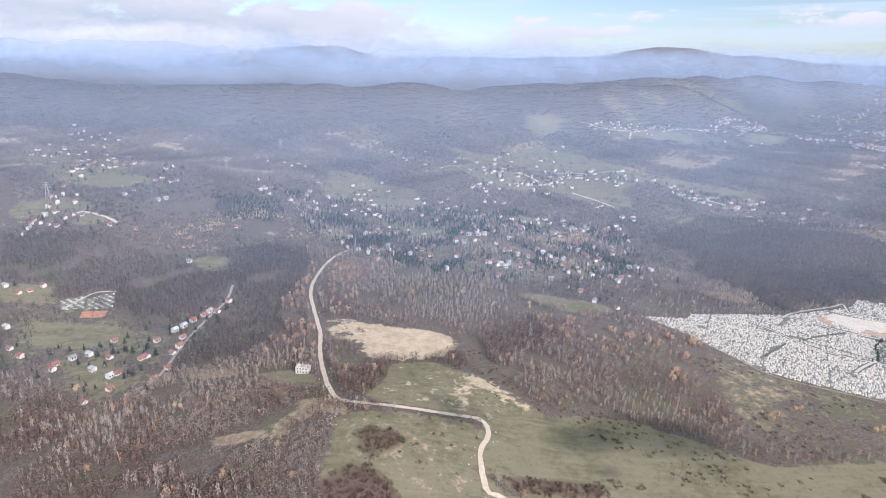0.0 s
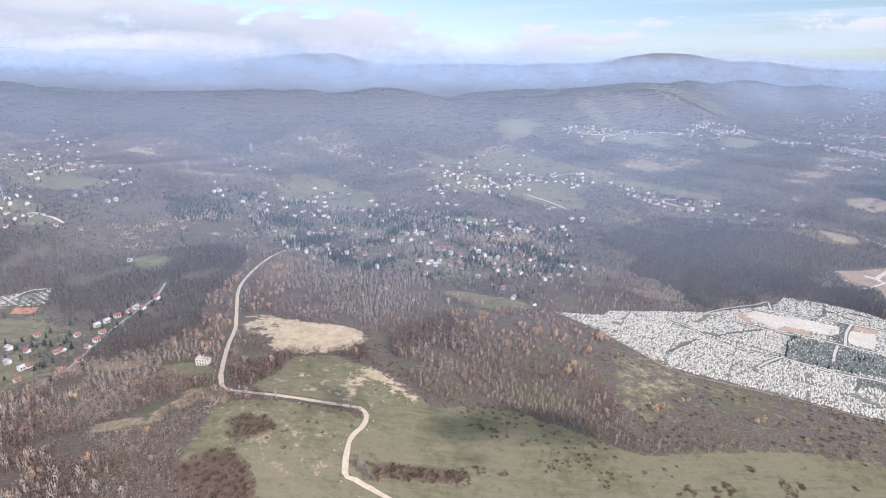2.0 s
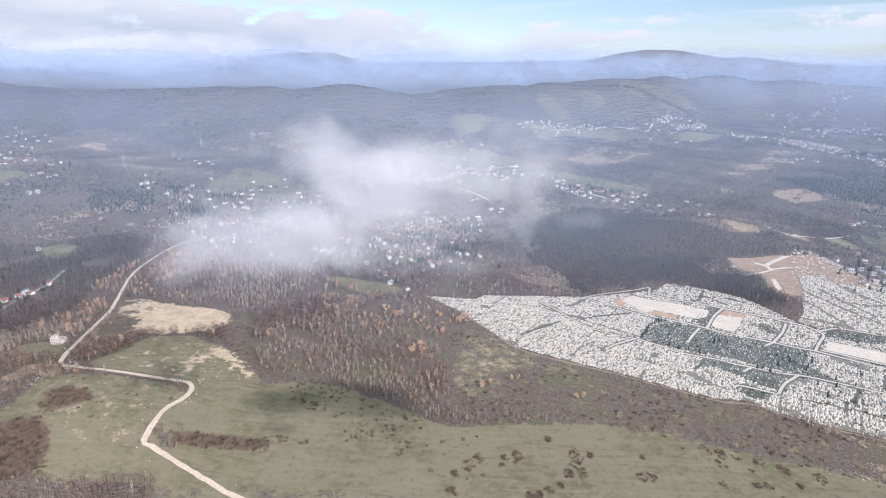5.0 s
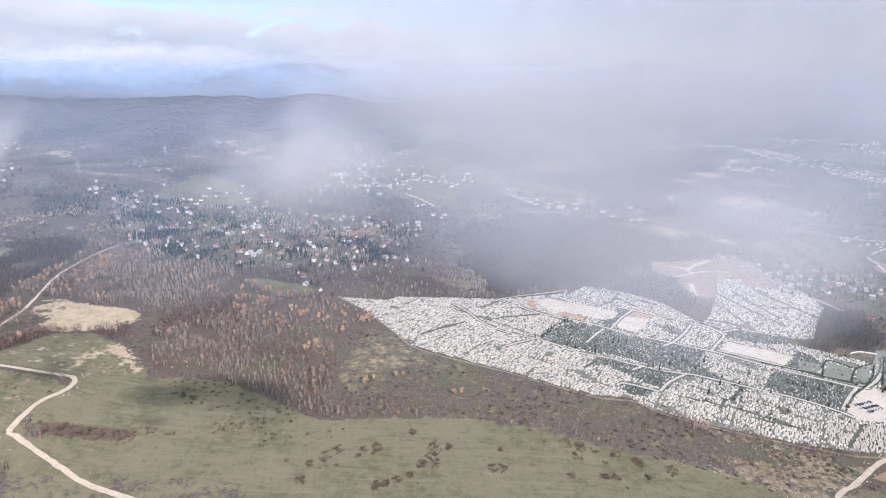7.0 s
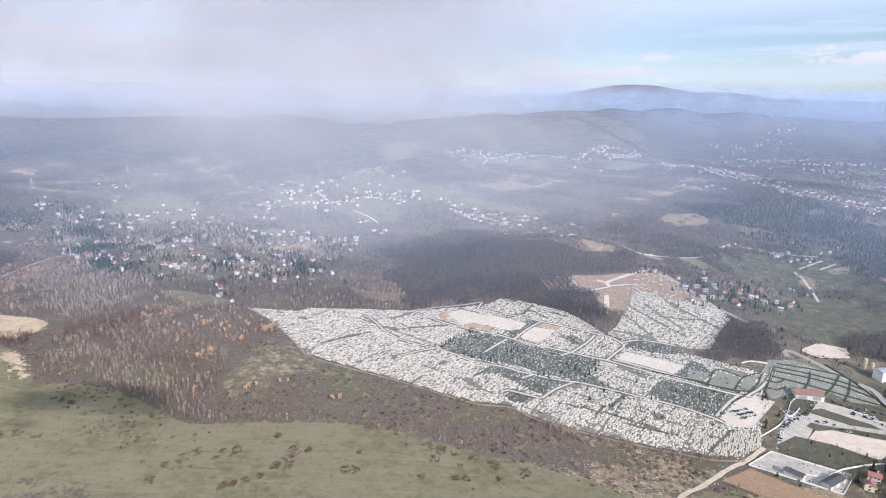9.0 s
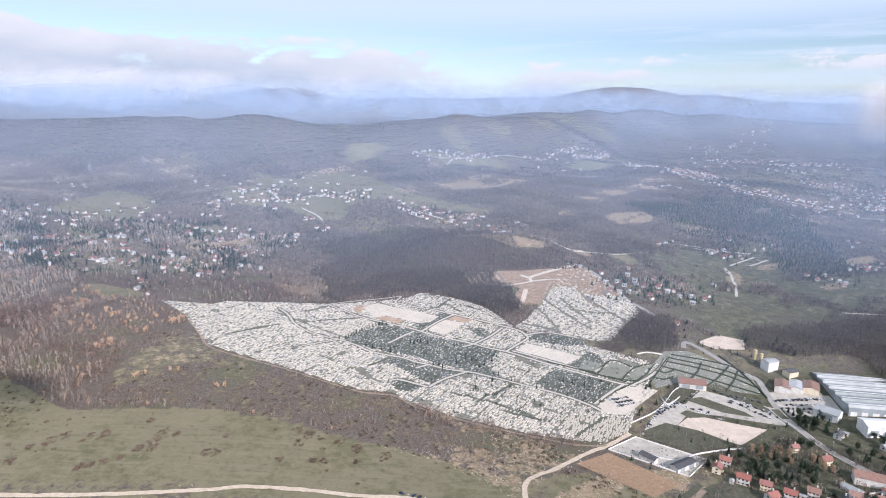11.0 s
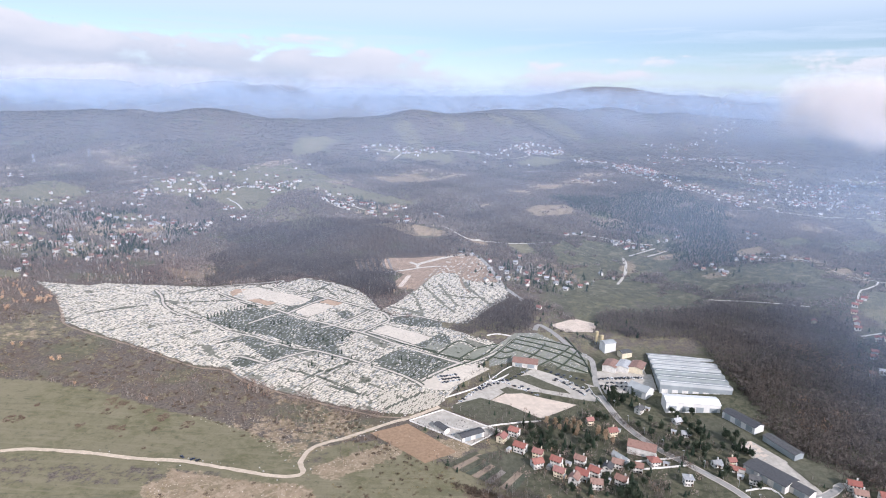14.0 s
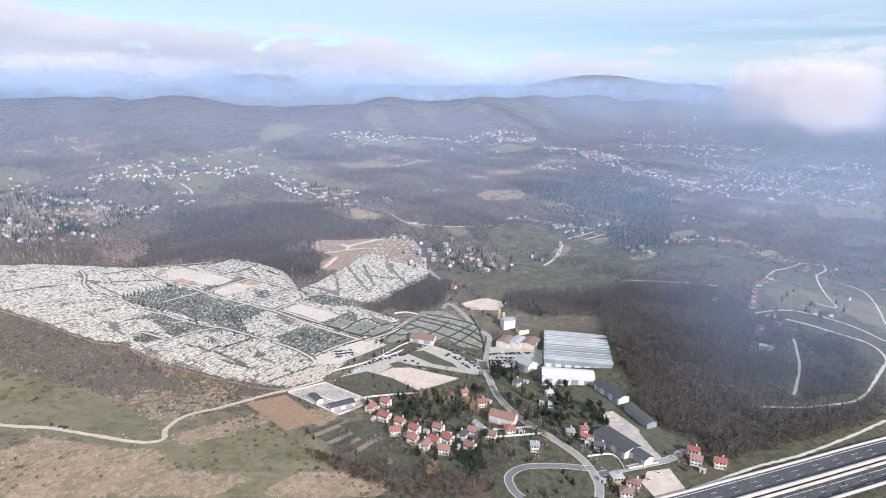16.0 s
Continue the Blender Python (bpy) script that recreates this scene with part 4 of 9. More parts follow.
PITCH.append([(-276, 428.6), (-257.6, 430.9), (-254.1, 420.1), (-272.8, 419.1)])
HILLYARD = []
HILLYARD.append([(-282.3, 448), (-266.9, 460.3), (-255, 434.5), (-275, 432.3)])
HILLYARD.append([(-301.5, 443.8), (-287.3, 452.9), (-277.7, 433.9), (-292.7, 428.9)])
DIRT = []
DIRT.append([(181.7, 386.6), (201.4, 363), (216.5, 343.8), (247.3, 330.6), (279.9, 319), (307.1, 307.5), (332.4, 298.3), (352.8, 297.6), (365.9, 287.6), (390.8, 276.9), (412.5, 268.8), (439.9, 258.9), (462.7, 251.5), (477.2, 251.8)])
OPEN = []
OPEN.append([(195, 996), (220, 1038), (308, 910), (409, 834), (430, 808), (362, 805), (294, 808), (253, 806)])
OPEN.append([(154, 1169), (217, 1221), (262, 1237), (266, 1220), (207, 1170), (167, 1148)])
OPEN.append([(152, 803), (184, 798), (196, 832), (239, 776), (241, 719), (214, 719), (164, 759)])
OPEN.append([(69, 809), (108, 816), (124, 792), (107, 776), (86, 785)])
OPEN.append([(103, 521), (108, 534), (128, 513), (144, 481), (136, 477)])
OPEN.append([(614, 615), (640, 599), (639, 557), (623, 545), (612, 569)])
OPEN.append([(646, 634), (680, 634), (672, 597), (650, 573)])
OPEN.append([(559, 585), (581, 600), (590, 571), (575, 563)])
OPEN.append([(695, 582), (733, 613), (760, 618), (767, 595), (727, 553), (696, 550)])
OPEN.append([(1075, 773), (1179, 779), (1128, 703), (1045, 706)])
OPEN.append([(721, 555), (777, 544), (817, 499), (781, 473), (718, 512)])
OPEN.append([(539, 453), (611, 447), (663, 530), (707, 515), (667, 414), (609, 406)])
OPEN.append([(697, 795), (726, 775), (714, 745), (688, 754)])
OPEN.append([(800, 528), (852, 530), (862, 502), (820, 456), (793, 477)])
OPEN.append([(306, 1262), (386, 1235), (511, 1181), (489, 1164), (366, 1203)])
OPEN.append([(606, 1240), (687, 1331), (760, 1290), (680, 1238)])
OPEN.append([(-380, 643), (-348, 654), (-314, 645), (-308, 630), (-359, 630)])
OPEN.append([(-6, 690), (40, 641), (77, 669), (44, 600)])
OPEN.append([(-384, 610), (-352, 592), (-341, 566), (-358, 573)])
OPEN.append([(-221, 529), (-199, 529), (-188, 514), (-188, 501), (-219, 505)])
OPEN.append([(-124, 597), (-94, 596), (-89, 560), (-106, 559)])
OPEN.append([(732, 505), (764, 518), (769, 481), (741, 456)])
OPEN.append([(791, 445), (835, 456), (826, 415), (787, 410)])
OPEN.append([(967, 654), (1020, 674), (1010, 634), (954, 602)])
OPEN.append([(1010, 610), (1088, 644), (1054, 593), (995, 565)])
OPEN.append([(616, 531), (649, 564), (665, 542), (625, 486)])
OPEN.append([(708, 492), (727, 463), (700, 432), (683, 450)])
OPEN.append([(858, 606), (931, 680), (930, 646), (859, 575)])
OPEN.append([(-81, 647), (-11, 625), (34, 537), (-41, 591)])
OPEN.append([(56, 638), (84, 678), (121, 644), (95, 601)])
OPEN.append([(153, 1198), (218, 1235), (245, 1214), (182, 1173)])
OPEN.append([(608.7, 599.7), (632.8, 648.6), (648.5, 605.3), (643.1, 560.8), (610.6, 538.5)])
OPEN.append([(654.9, 659.3), (696.3, 655.1), (690.5, 601.6), (649.9, 565.4)])
OPEN.append([(680.4, 599.9), (708.8, 581.3), (694.4, 541), (665.4, 510.7)])
OPEN.append([(587.3, 482.8), (625.2, 507.4), (657.3, 495.7), (648.6, 458.1), (598.3, 443.2)])
OPEN.append([(728.3, 676.6), (777.6, 676.7), (762.8, 621.5), (722.7, 617)])
OPEN.append([(751.2, 426.4), (797.6, 392.4), (789.8, 374.1), (750.5, 402.6)])
OPEN.append([(595.9, 443.8), (626.2, 471.9), (655.6, 452.6), (647.5, 410.7), (608.1, 388.6), (590.1, 404.4)])
OPEN.append([(-160.1, 768.3), (-158.8, 853.9), (-140.3, 889.4), (-97.7, 888), (-49.6, 819.3), (-21.3, 732.1), (-15.7, 690.9), (-37.5, 668.9), (-63.9, 671.8), (-105.4, 685), (-139.8, 706.9)])
OPEN.append([(140.6, 801.3), (218.2, 820.7), (226.6, 790.2), (185.2, 771.1), (147.9, 771.2)])
OPEN.append([(-440.4, 598), (-429.9, 609.1), (-396.8, 613.7), (-389.6, 591.4), (-409.5, 577), (-422.8, 571.3)])
OPEN.append([(-410.1, 658), (-366.3, 659.8), (-316.3, 635.4), (-328.8, 611.8), (-370, 631.4)])
OPEN.append([(-362.4, 565.2), (-335.2, 567.5), (-311.6, 559), (-343.3, 551.6)])
OPEN.append([(112.7, 1074.7), (160, 1045.4), (218.6, 987.5), (263.2, 939.8), (290.1, 825.5), (251, 798.4), (166, 889.4), (119.4, 934.1)])
OPEN.append([(0.4, 1058.5), (68.2, 1013.9), (125.7, 1013.5), (138.2, 943.2), (58.2, 946.5)])
OPEN.append([(162.8, 818.5), (176.5, 894.1), (292.6, 815.2), (253.6, 779.9), (227, 762.5), (206.5, 743.1), (176.3, 786.2)])
OPEN.append([(143.3, 1036.4), (166.7, 1078.7), (225.6, 1045.3), (315.6, 933.6), (231.8, 955.9)])
OPEN.append([(-12.7, 915), (45.9, 951.6), (120.8, 817), (69.1, 784.9)])
OPEN.append([(341.2, 824.6), (409.7, 826), (447.9, 795.5), (398.7, 791.1)])
OPEN.append([(165, 1137.9), (191.7, 1165.6), (232.8, 1188.5), (219.3, 1149.2), (181.4, 1121.1)])
OPEN.append([(-172.6, 859.4), (-157.7, 889), (-104.5, 877.3), (-39, 746.5), (-131, 825.6)])
FIELD = []
FIELD.append([(360, 987), (396, 1082), (441, 1076), (454, 986), (388, 947)])
FIELD.append([(605, 768), (632, 808), (672, 792), (665, 768), (608, 742)])
FIELD.append([(329, 1195), (359, 1207), (361, 1174), (339, 1156)])
FIELD.append([(359, 721), (436, 607), (491, 592), (485, 578), (435, 583)])
FIELD.append([(504, 585), (530, 586), (543, 574), (528, 573)])
FIELD.append([(280, 917), (290, 948), (320, 925), (306, 892)])
FIELD.append([(217, 491), (258, 489), (267, 467), (236, 470)])
FIELD.append([(-335, 564), (-314, 559), (-310, 549), (-330, 558)])
FIELD.append([(333, 1028), (432, 1080), (460, 1041), (379, 961)])
FIELD.append([(622, 804), (661, 825), (676, 798), (620, 769)])
FIELD.append([(-282, 561), (-268, 566), (-267, 560), (-280, 555)])
FIELD.append([(-178, 583), (-163, 587), (-160, 577), (-174, 572)])
FIELD.append([(681, 569), (700, 611), (702, 581), (682, 538)])
FIELD.append([(806, 579), (836, 581), (835, 561), (804, 558)])
FIELD.append([(750, 528), (772, 528), (772, 510), (751, 511)])
FIELD.append([(867, 512), (905, 542), (900, 521), (864, 493)])
FIELD.append([(725, 606), (764, 608), (754, 592), (728, 590)])
FIELD.append([(595.9, 773.5), (622.8, 815.4), (662.9, 798.2), (655.3, 764.7), (610.9, 753.4)])
FIELD.append([(371.5, 999.5), (422.7, 1084.7), (447.9, 1051.1), (415.5, 974.8)])
FIELD.append([(338, 708.7), (370.4, 699.6), (449.1, 582.9), (506.7, 575.6), (450.6, 573.4), (389.8, 618.4)])
HOUSES_MID = []
HOUSES_MID.append([(145.6, 612.6), (136.9, 639), (138.4, 654.8), (161.8, 632), (188.5, 620.7), (186.2, 635.7), (198.7, 641.1), (197.3, 651.1), (225, 676.6), (227.7, 687.2), (58.3, 762.6), (50.7, 784.6), (60.5, 782.2), (65.6, 788), (21.6, 954.2), (125.7, 797), (125.6, 815.1), (92.3, 910.1), (148.7, 801.7), (152.4, 831.2), (165.7, 810.9), (176.9, 855.6), (185.3, 850.5), (185.5, 867.5), (176.2, 914.2), (196.1, 887.2), (226.6, 820), (233.2, 825.8), (222, 880.1), (253.1, 806.8), (264, 799.7), (256.5, 847.2), (216.8, 1077.5), (198.8, 1048.2), (113.6, 1020.1), (163.9, 984.2), (-0.3, 709.2), (16.7, 690.5), (46.3, 639), (42, 635.4)])
HOUSES_MID.append([(41.7, 670.7), (77.9, 643.8), (91.9, 635.1), (67.6, 648.7), (-125.4, 836.8), (140.5, 543.8), (137.6, 521.7), (157.7, 488.6), (195.9, 522.6), (132.6, 488.5), (312.8, 803.7), (329.3, 774.2), (315.9, 778.4), (336.5, 777.9), (348, 797.2), (349.8, 757.8), (379, 753), (362.9, 787.3), (415.8, 769.6), (427, 775), (378.7, 790.6), (379.7, 686.5), (472.7, 748.3), (481.6, 726), (769.7, 548.6), (768.5, 515.3), (814, 551.1), (833.4, 607.4), (714.6, 638.1), (703.6, 654.9), (536.9, 528.8), (546.8, 508.2), (563.9, 502.1), (542.6, 483.2), (568.8, 548.1)])
HOUSES_MID.append([(-670.8, 1089.2), (-662.9, 1101.6), (-624.5, 1073.9), (-620, 1092.3), (-590.2, 1056.5), (-584.2, 1004.8), (-563.5, 947.8), (-557.9, 919.1), (-443, 734.2), (-421.6, 724.5), (-415.5, 700.3), (-426.7, 701.4), (-521.3, 929.2), (-473.8, 906), (-318.1, 705.2), (-305.6, 647.5), (-293.4, 653.8), (-318.6, 611.3), (-292.1, 605.6), (-286.9, 612.3), (-709.6, 1167.1), (-293, 555.7), (-207.8, 588.8), (-223.3, 722.8), (-208, 693.8), (-197.7, 676.5), (-171.2, 667.5), (-155.4, 688.9), (-158.1, 706.9), (-140.9, 665.5), (-287.6, 937.9), (-217.3, 904.3), (-240.5, 907.9)])
HOUSES_MID.append([(747.3, 649.7), (757.7, 650.6), (773.5, 659.3), (638, 667.3), (649.3, 674.4), (660.7, 680.7), (796.9, 552), (805.2, 550.6), (829.3, 553.2), (839.4, 541.6), (848.9, 536.4), (860.2, 535.6), (757.3, 556.9), (759.2, 542.1), (652, 533.8), (662.7, 525), (676.6, 540.4), (607.8, 478.8), (618.3, 474), (627.4, 487.4), (589, 486.8), (595.8, 475), (583.6, 497.6), (602.7, 460.5), (826.9, 348.1), (827.2, 333.9), (837, 330.6), (879.7, 379.7), (454.9, 1215.4), (558.2, 1184.2), (611.6, 1188.7), (655.4, 1230.4), (908.6, 515.9), (935, 484.7)])
HOUSES_MID.append([(704.1, 654.2), (704.3, 635.2), (723.9, 635.8), (731.7, 637.7), (714.1, 659.2), (694.7, 648.5)])
HOUSES_MID.append([(-25.6, 929.3), (-62.7, 968.4), (85, 828.8), (98.5, 911.8), (41.2, 775.1), (80.9, 794.6), (99.7, 787.2), (145.4, 796.3), (158.5, 808.5), (137.6, 762.9), (199.5, 722.4), (201.6, 629.6), (199.5, 606.1), (152.1, 477.5), (106.9, 521.4), (123.5, 496.8), (47.1, 644.9), (82.7, 612.2), (-2.2, 639.2), (66.8, 553), (179.7, 498.8), (66.4, 718.1), (123.6, 610.6), (96.8, 995.2), (309.8, 783.3), (322.9, 780.3), (342.9, 765.3), (341.3, 806.2), (370.8, 786), (382.1, 770.6), (412.2, 784.6), (444.6, 610.9), (440.6, 704.2), (518.4, 541.8), (535.7, 487.1), (551.9, 498.2), (565.9, 512.2), (579.2, 481), (595.9, 490.4), (588.3, 505.6)])
HOUSES_MID.append([(611.7, 515.5), (568.2, 466.8), (530.8, 476.2), (771.1, 527.2), (815.9, 541.9), (807.6, 542.6)])
HOUSES_MID.append([(-394.7, 545.3), (-400.5, 571.6), (-398.6, 564.2), (-390.1, 565.8), (-396, 555.8), (-380.1, 561.5), (-369.1, 557.4), (-362.1, 574.6), (-351.5, 571.2), (-381.6, 616.8), (-315.7, 553.1), (-407.8, 637.7), (-402.1, 660.6), (-419.9, 674.7), (-419.2, 684.7), (-395.9, 696), (-516.7, 874.2), (-487.6, 889.6), (-575, 921.7), (-583.5, 893.9), (-603.7, 905.4), (-627.5, 915.1), (-663.2, 1119.3), (-607.4, 1103.8), (-626.2, 1046.4), (-557.9, 993.6), (-563.8, 1050), (-317.3, 684.5), (-309.2, 639.6), (-295.9, 646), (-323.2, 600.5), (-227.2, 516.6), (-137.2, 649.4), (-121.4, 665.1), (-104, 640.1), (-86.2, 714.4), (-111.4, 784.8), (-87, 868.8), (-160.1, 768.3), (-83.7, 1007.7)])
HOUSES_MID.append([(-56, 956.5), (-26.6, 1011.2), (-82.9, 645.3), (-66.8, 642.5), (-34.8, 676.4), (2.1, 652), (8, 679.2), (-66.5, 593.3), (-31.9, 598.9), (-4.7, 582.1), (-50.3, 553.8), (-5.7, 540.7), (15.6, 542.1), (37.2, 549.7), (52.6, 532.2), (60.8, 496), (70.6, 494), (79, 502.8), (122.3, 643.9), (109.2, 640.5), (139.5, 793.3), (150.7, 791.1), (77, 770.4), (77, 717.4), (200.4, 849.1), (244, 815.8), (242.2, 793.2), (181, 636.9)])
LAWNS = []
LAWNS.append([(645, 257), (661, 256), (666, 234), (659, 232), (649, 214), (640, 232)])
LAWNS.append([(679, 216), (695, 219), (700, 202), (681, 194)])
LAWNS.append([(646, 189), (653, 190), (655, 179), (644, 179)])
LAWNS.append([(564, 242), (580, 240), (579, 232), (563, 228)])
LAWNS.append([(526, 212), (539, 210), (543, 199), (530, 188), (516, 202)])
LAWNS.append([(532, 291), (537, 295), (553, 289), (536, 286)])
LAWNS.append([(563, 325), (570, 330), (591, 298), (587, 294)])
LAWNS.append([(590, 298), (596, 298), (597, 287), (592, 287)])
LAWNS.append([(530, 312), (540, 325), (555, 324), (538, 308)])
LAWNS.append([(524, 307), (536, 318), (539, 314), (528, 301)])
LAWNS.append([(502, 268), (519, 279), (536, 272), (553, 258), (524, 247), (502, 260)])
LAWNS.append([(541, 308), (553, 312), (574, 295), (577, 289), (560, 294)])
LAWNS.append([(514.3, 212.5), (528.2, 220), (541.7, 210.3), (542.8, 200.1), (528.6, 198.8)])
LAWNS.append([(641.9, 250.8), (655.5, 253.2), (659.1, 240), (646.5, 232.5)])
LAWNS.append([(645.9, 185), (655.6, 188), (658.1, 180.1), (647.7, 177.6)])
LAWNS.append([(671.6, 211.1), (681.5, 214.8), (687.8, 198.9), (682.5, 191.4), (675.1, 193.9)])
THORN = []
THORN.append([(519.5, 186.6), (521.7, 185.2), (523.8, 183.9), (526, 182.6), (528.1, 181.3), (530.2, 180), (532.3, 178.8), (534.3, 177.5), (536.4, 176.3), (538.4, 175.1), (540.4, 173.8), (542.4, 172.7), (544.4, 171.5), (546.3, 170.3), (546.3, 170.3), (548.3, 170.2), (550.3, 170.1), (552.3, 170.1), (554.3, 170), (556.3, 170), (558.3, 169.9), (560.2, 169.8), (562.3, 169.8), (564.2, 169.7), (566.2, 169.6), (568.2, 169.6), (570.2, 169.5), (572.1, 169.4), (574.1, 169.3), (576.1, 169.3), (578.1, 169.2), (580, 169.1), (582, 169), (584, 168.9), (586, 168.8), (587.9, 168.7), (521.1, 208.3), (521.3, 202.6), (521.5, 197.1), (521.7, 191.8)])
THORN.append([(521.8, 186.8), (522, 181.9), (522.1, 177.3), (522.3, 172.8), (587.9, 168.7), (589.9, 171.8), (591.9, 175.1), (593.9, 178.3), (596, 181.7), (598.2, 185.1), (600.4, 188.7), (602.6, 192.2), (522.3, 237.4), (526.6, 239), (530.9, 240.6), (535.3, 242.3), (539.7, 244), (544.2, 245.7), (548.6, 247.4), (553.2, 249.1), (557.8, 250.7), (562.4, 252.3), (567, 253.9), (571.7, 255.4), (576.5, 256.8), (581.2, 258.2), (586, 259.5), (590.8, 260.7), (597.7, 260.6), (599.8, 256.1), (601.8, 251.6), (603.9, 247.2), (605.8, 242.9), (607.7, 238.7), (609.6, 234.6), (611.4, 230.5), (613.2, 226.6), (614.9, 222.7), (616.6, 219), (618.2, 215.4)])
THORN.append([(619.9, 211.9), (621.4, 208.4)])
BIRCHES = []
BIRCHES.append([(-90.6, 513.1), (-40.6, 527), (40.5, 490.3), (55.9, 446), (34.7, 397.3), (-14.4, 399.7), (-55.9, 437.6)])
BIRCHES.append([(73, 298.4), (96.9, 317.1), (150.2, 314.6), (144.4, 283.5), (98.9, 275.7)])
LARCHES = []
LARCHES.append([(68.4, 437.3), (135.1, 406.3), (191.1, 388.1), (181.4, 355.9), (118.8, 347.4), (69.7, 385.3)])
LARCHES.append([(-148.6, 482.9), (-107.2, 493.7), (-71.4, 334.3), (-101.6, 329.2)])
LARCHES.append([(-9, 518.6), (31.2, 500.1), (38.9, 463), (1.6, 476.3)])
LARCHES.append([(-99.6, 506.4), (-67.8, 494.5), (-66.2, 417.1), (-79.3, 407.2)])
STONY = []
STONY.append([(-61, 284), (-52, 280), (-39, 276), (-41, 269), (-50, 271), (-48, 257), (-50, 246), (-55, 250)])
GARDEN_WALLS = []
GARDEN_WALLS.append([(593.4, 205.1), (606.7, 207.1), (621.6, 209.5)])
GARDEN_WALLS.append([(595.9, 212.6), (621.1, 216.9)])
GARDEN_WALLS.append([(510.5, 231.4), (521.3, 243.6), (540.3, 250.8), (553.5, 253.7)])
GARDEN_WALLS.append([(640.8, 189), (653.5, 190.7), (656, 179.2)])
GARDEN_WALLS.append([(658, 179.7), (673.6, 184.9)])
GARDEN_WALLS.append([(672, 177.3), (678.7, 168.8)])
GARDEN_WALLS.append([(494.4, 245.3), (509.2, 238.1), (521.3, 243.6)])
GARDEN_WALLS.append([(590.1, 298.3), (591.6, 286.9), (594.2, 277)])
GARDEN_WALLS.append([(498.5, 277.1), (519.5, 294), (536.5, 316.9), (542, 321.9)])
GARDEN_WALLS.append([(525.7, 309.8), (527.9, 301), (539.2, 311.1)])
GARDEN_WALLS.append([(527, 366.4), (535, 369.2), (545.5, 365.9)])
SCRUBBY = []
SCRUBBY.append([(683, 194), (708, 182), (747, 195), (801, 217), (794, 206), (744, 189), (687, 168)])
LANES = []
LANES.append([(638.6, 674.4), (681.5, 673.4), (707.7, 658.6), (738.9, 641.8)])
LANES.append([(680.7, 667.1), (710.2, 652.5)])
LANES.append([(797.8, 573.6), (823.8, 546), (860.2, 535.6)])
LANES.append([(368.9, 1184.7), (381.8, 1217.7)])
LANES.append([(173, 775.3), (197.7, 747.3), (215.6, 718.8)])
LANES.append([(312.8, 803.7), (343.8, 781.2), (372.4, 764.1)])
LANES.append([(129.1, 834.7), (176.5, 889.8), (257.5, 857.3)])
LANES.append([(362.8, 722.8), (417, 702.3), (503.8, 590.2), (529.8, 586)])
LANES.append([(517.6, 580), (568, 592.5), (614.8, 626.6)])
LANES.append([(898.4, 812.3), (980, 809.5), (1036.7, 791.4), (1133.5, 792.3)])
LANES.append([(850.5, 992.6), (888.7, 920.7), (934.6, 867.5), (987.7, 827.5)])
LANES.append([(286.6, 1236.7), (436.1, 1221.3), (557.2, 1234.2), (748.6, 1414.1)])
LANES.append([(661.3, 503.2), (675.4, 535.6), (685.5, 563.6), (693, 590.2), (693.6, 605.4)])
LANES.append([(702.9, 612.8), (719.2, 621.5), (737.6, 629.6)])
LANES.append([(720.5, 607.6), (732.9, 611.2), (747.5, 617.4)])
LANES.append([(728, 450.3), (758.4, 428), (786.7, 399.3)])
LANES.append([(161.9, 810.5), (173.5, 855.6), (213.4, 869.4), (263.5, 849.5)])
LANES.append([(-4.7, 892.6), (12.3, 931), (31.4, 931.6)])
LANES.append([(314.3, 781.8), (330.4, 767), (344, 760.8)])
LANES.append([(108, 825.4), (122.7, 815.5), (136, 795.9)])
LANES.append([(-172.7, 664.8), (-151, 654.1), (-136.9, 647.6)])
LANES.append([(47.3, 903.3), (83.1, 924.2), (110.5, 934.2)])
LANES.append([(-363.5, 576.9), (-354.7, 576.9), (-328.4, 565.3), (-311.3, 558.2)])
HEDGES = []
HEDGES.append([(544.7, 356.4), (562.8, 348.6), (581.5, 337.1), (594, 323.4)])
HEDGES.append([(548.1, 361.6), (567.4, 352.8), (584.4, 342.5), (594.7, 330.9)])
HEDGES.append([(552, 366), (572.4, 358.6), (587.8, 350.5), (594.1, 340.1)])
HEDGES.append([(540, 349.5), (557.6, 339.8), (579.5, 325), (593.2, 315.3)])
HEDGES.append([(561.8, 324.6), (575.5, 337.1), (587.8, 350.5)])
HEDGES.append([(572.8, 319.8), (582.5, 331), (591.8, 344.8)])
HEDGES.append([(525.4, 328.4), (535.5, 343.6), (547.2, 360.7)])
HEDGES.append([(550.6, 330.1), (562, 342.2), (569.7, 354.5)])
HEDGES.append([(490.9, 336.8), (505.5, 356.9), (518, 347.7)])
HEDGES.append([(506.7, 331), (519.6, 346.9), (534.9, 353.5)])
HEDGES.append([(490.9, 336.8), (506.7, 330.2), (515.9, 329.3)])
HEDGES.append([(515.9, 329.3), (525, 338.1), (534.8, 351.8)])
HEDGES.append([(479.1, 344.3), (490.4, 339.4)])
HEDGES.append([(458.2, 354.8), (484.2, 340.9), (508.7, 327.1)])
HEDGES.append([(497.1, 313.9), (520.8, 332.1)])
HEDGES.append([(586, 364.7), (591.2, 346.4), (594.8, 323.4), (595.1, 310.2)])
HEDGES.append([(528.9, 335.1), (534.8, 332.3), (543.1, 335.9)])
HEDGES.append([(533.5, 343.5), (540.3, 341.4), (548, 345.8)])
PALE_PLOTS = []
PALE_PLOTS.append([(479.1, 344.3), (485.5, 358.2), (498.4, 352.2), (490.4, 341.2)])
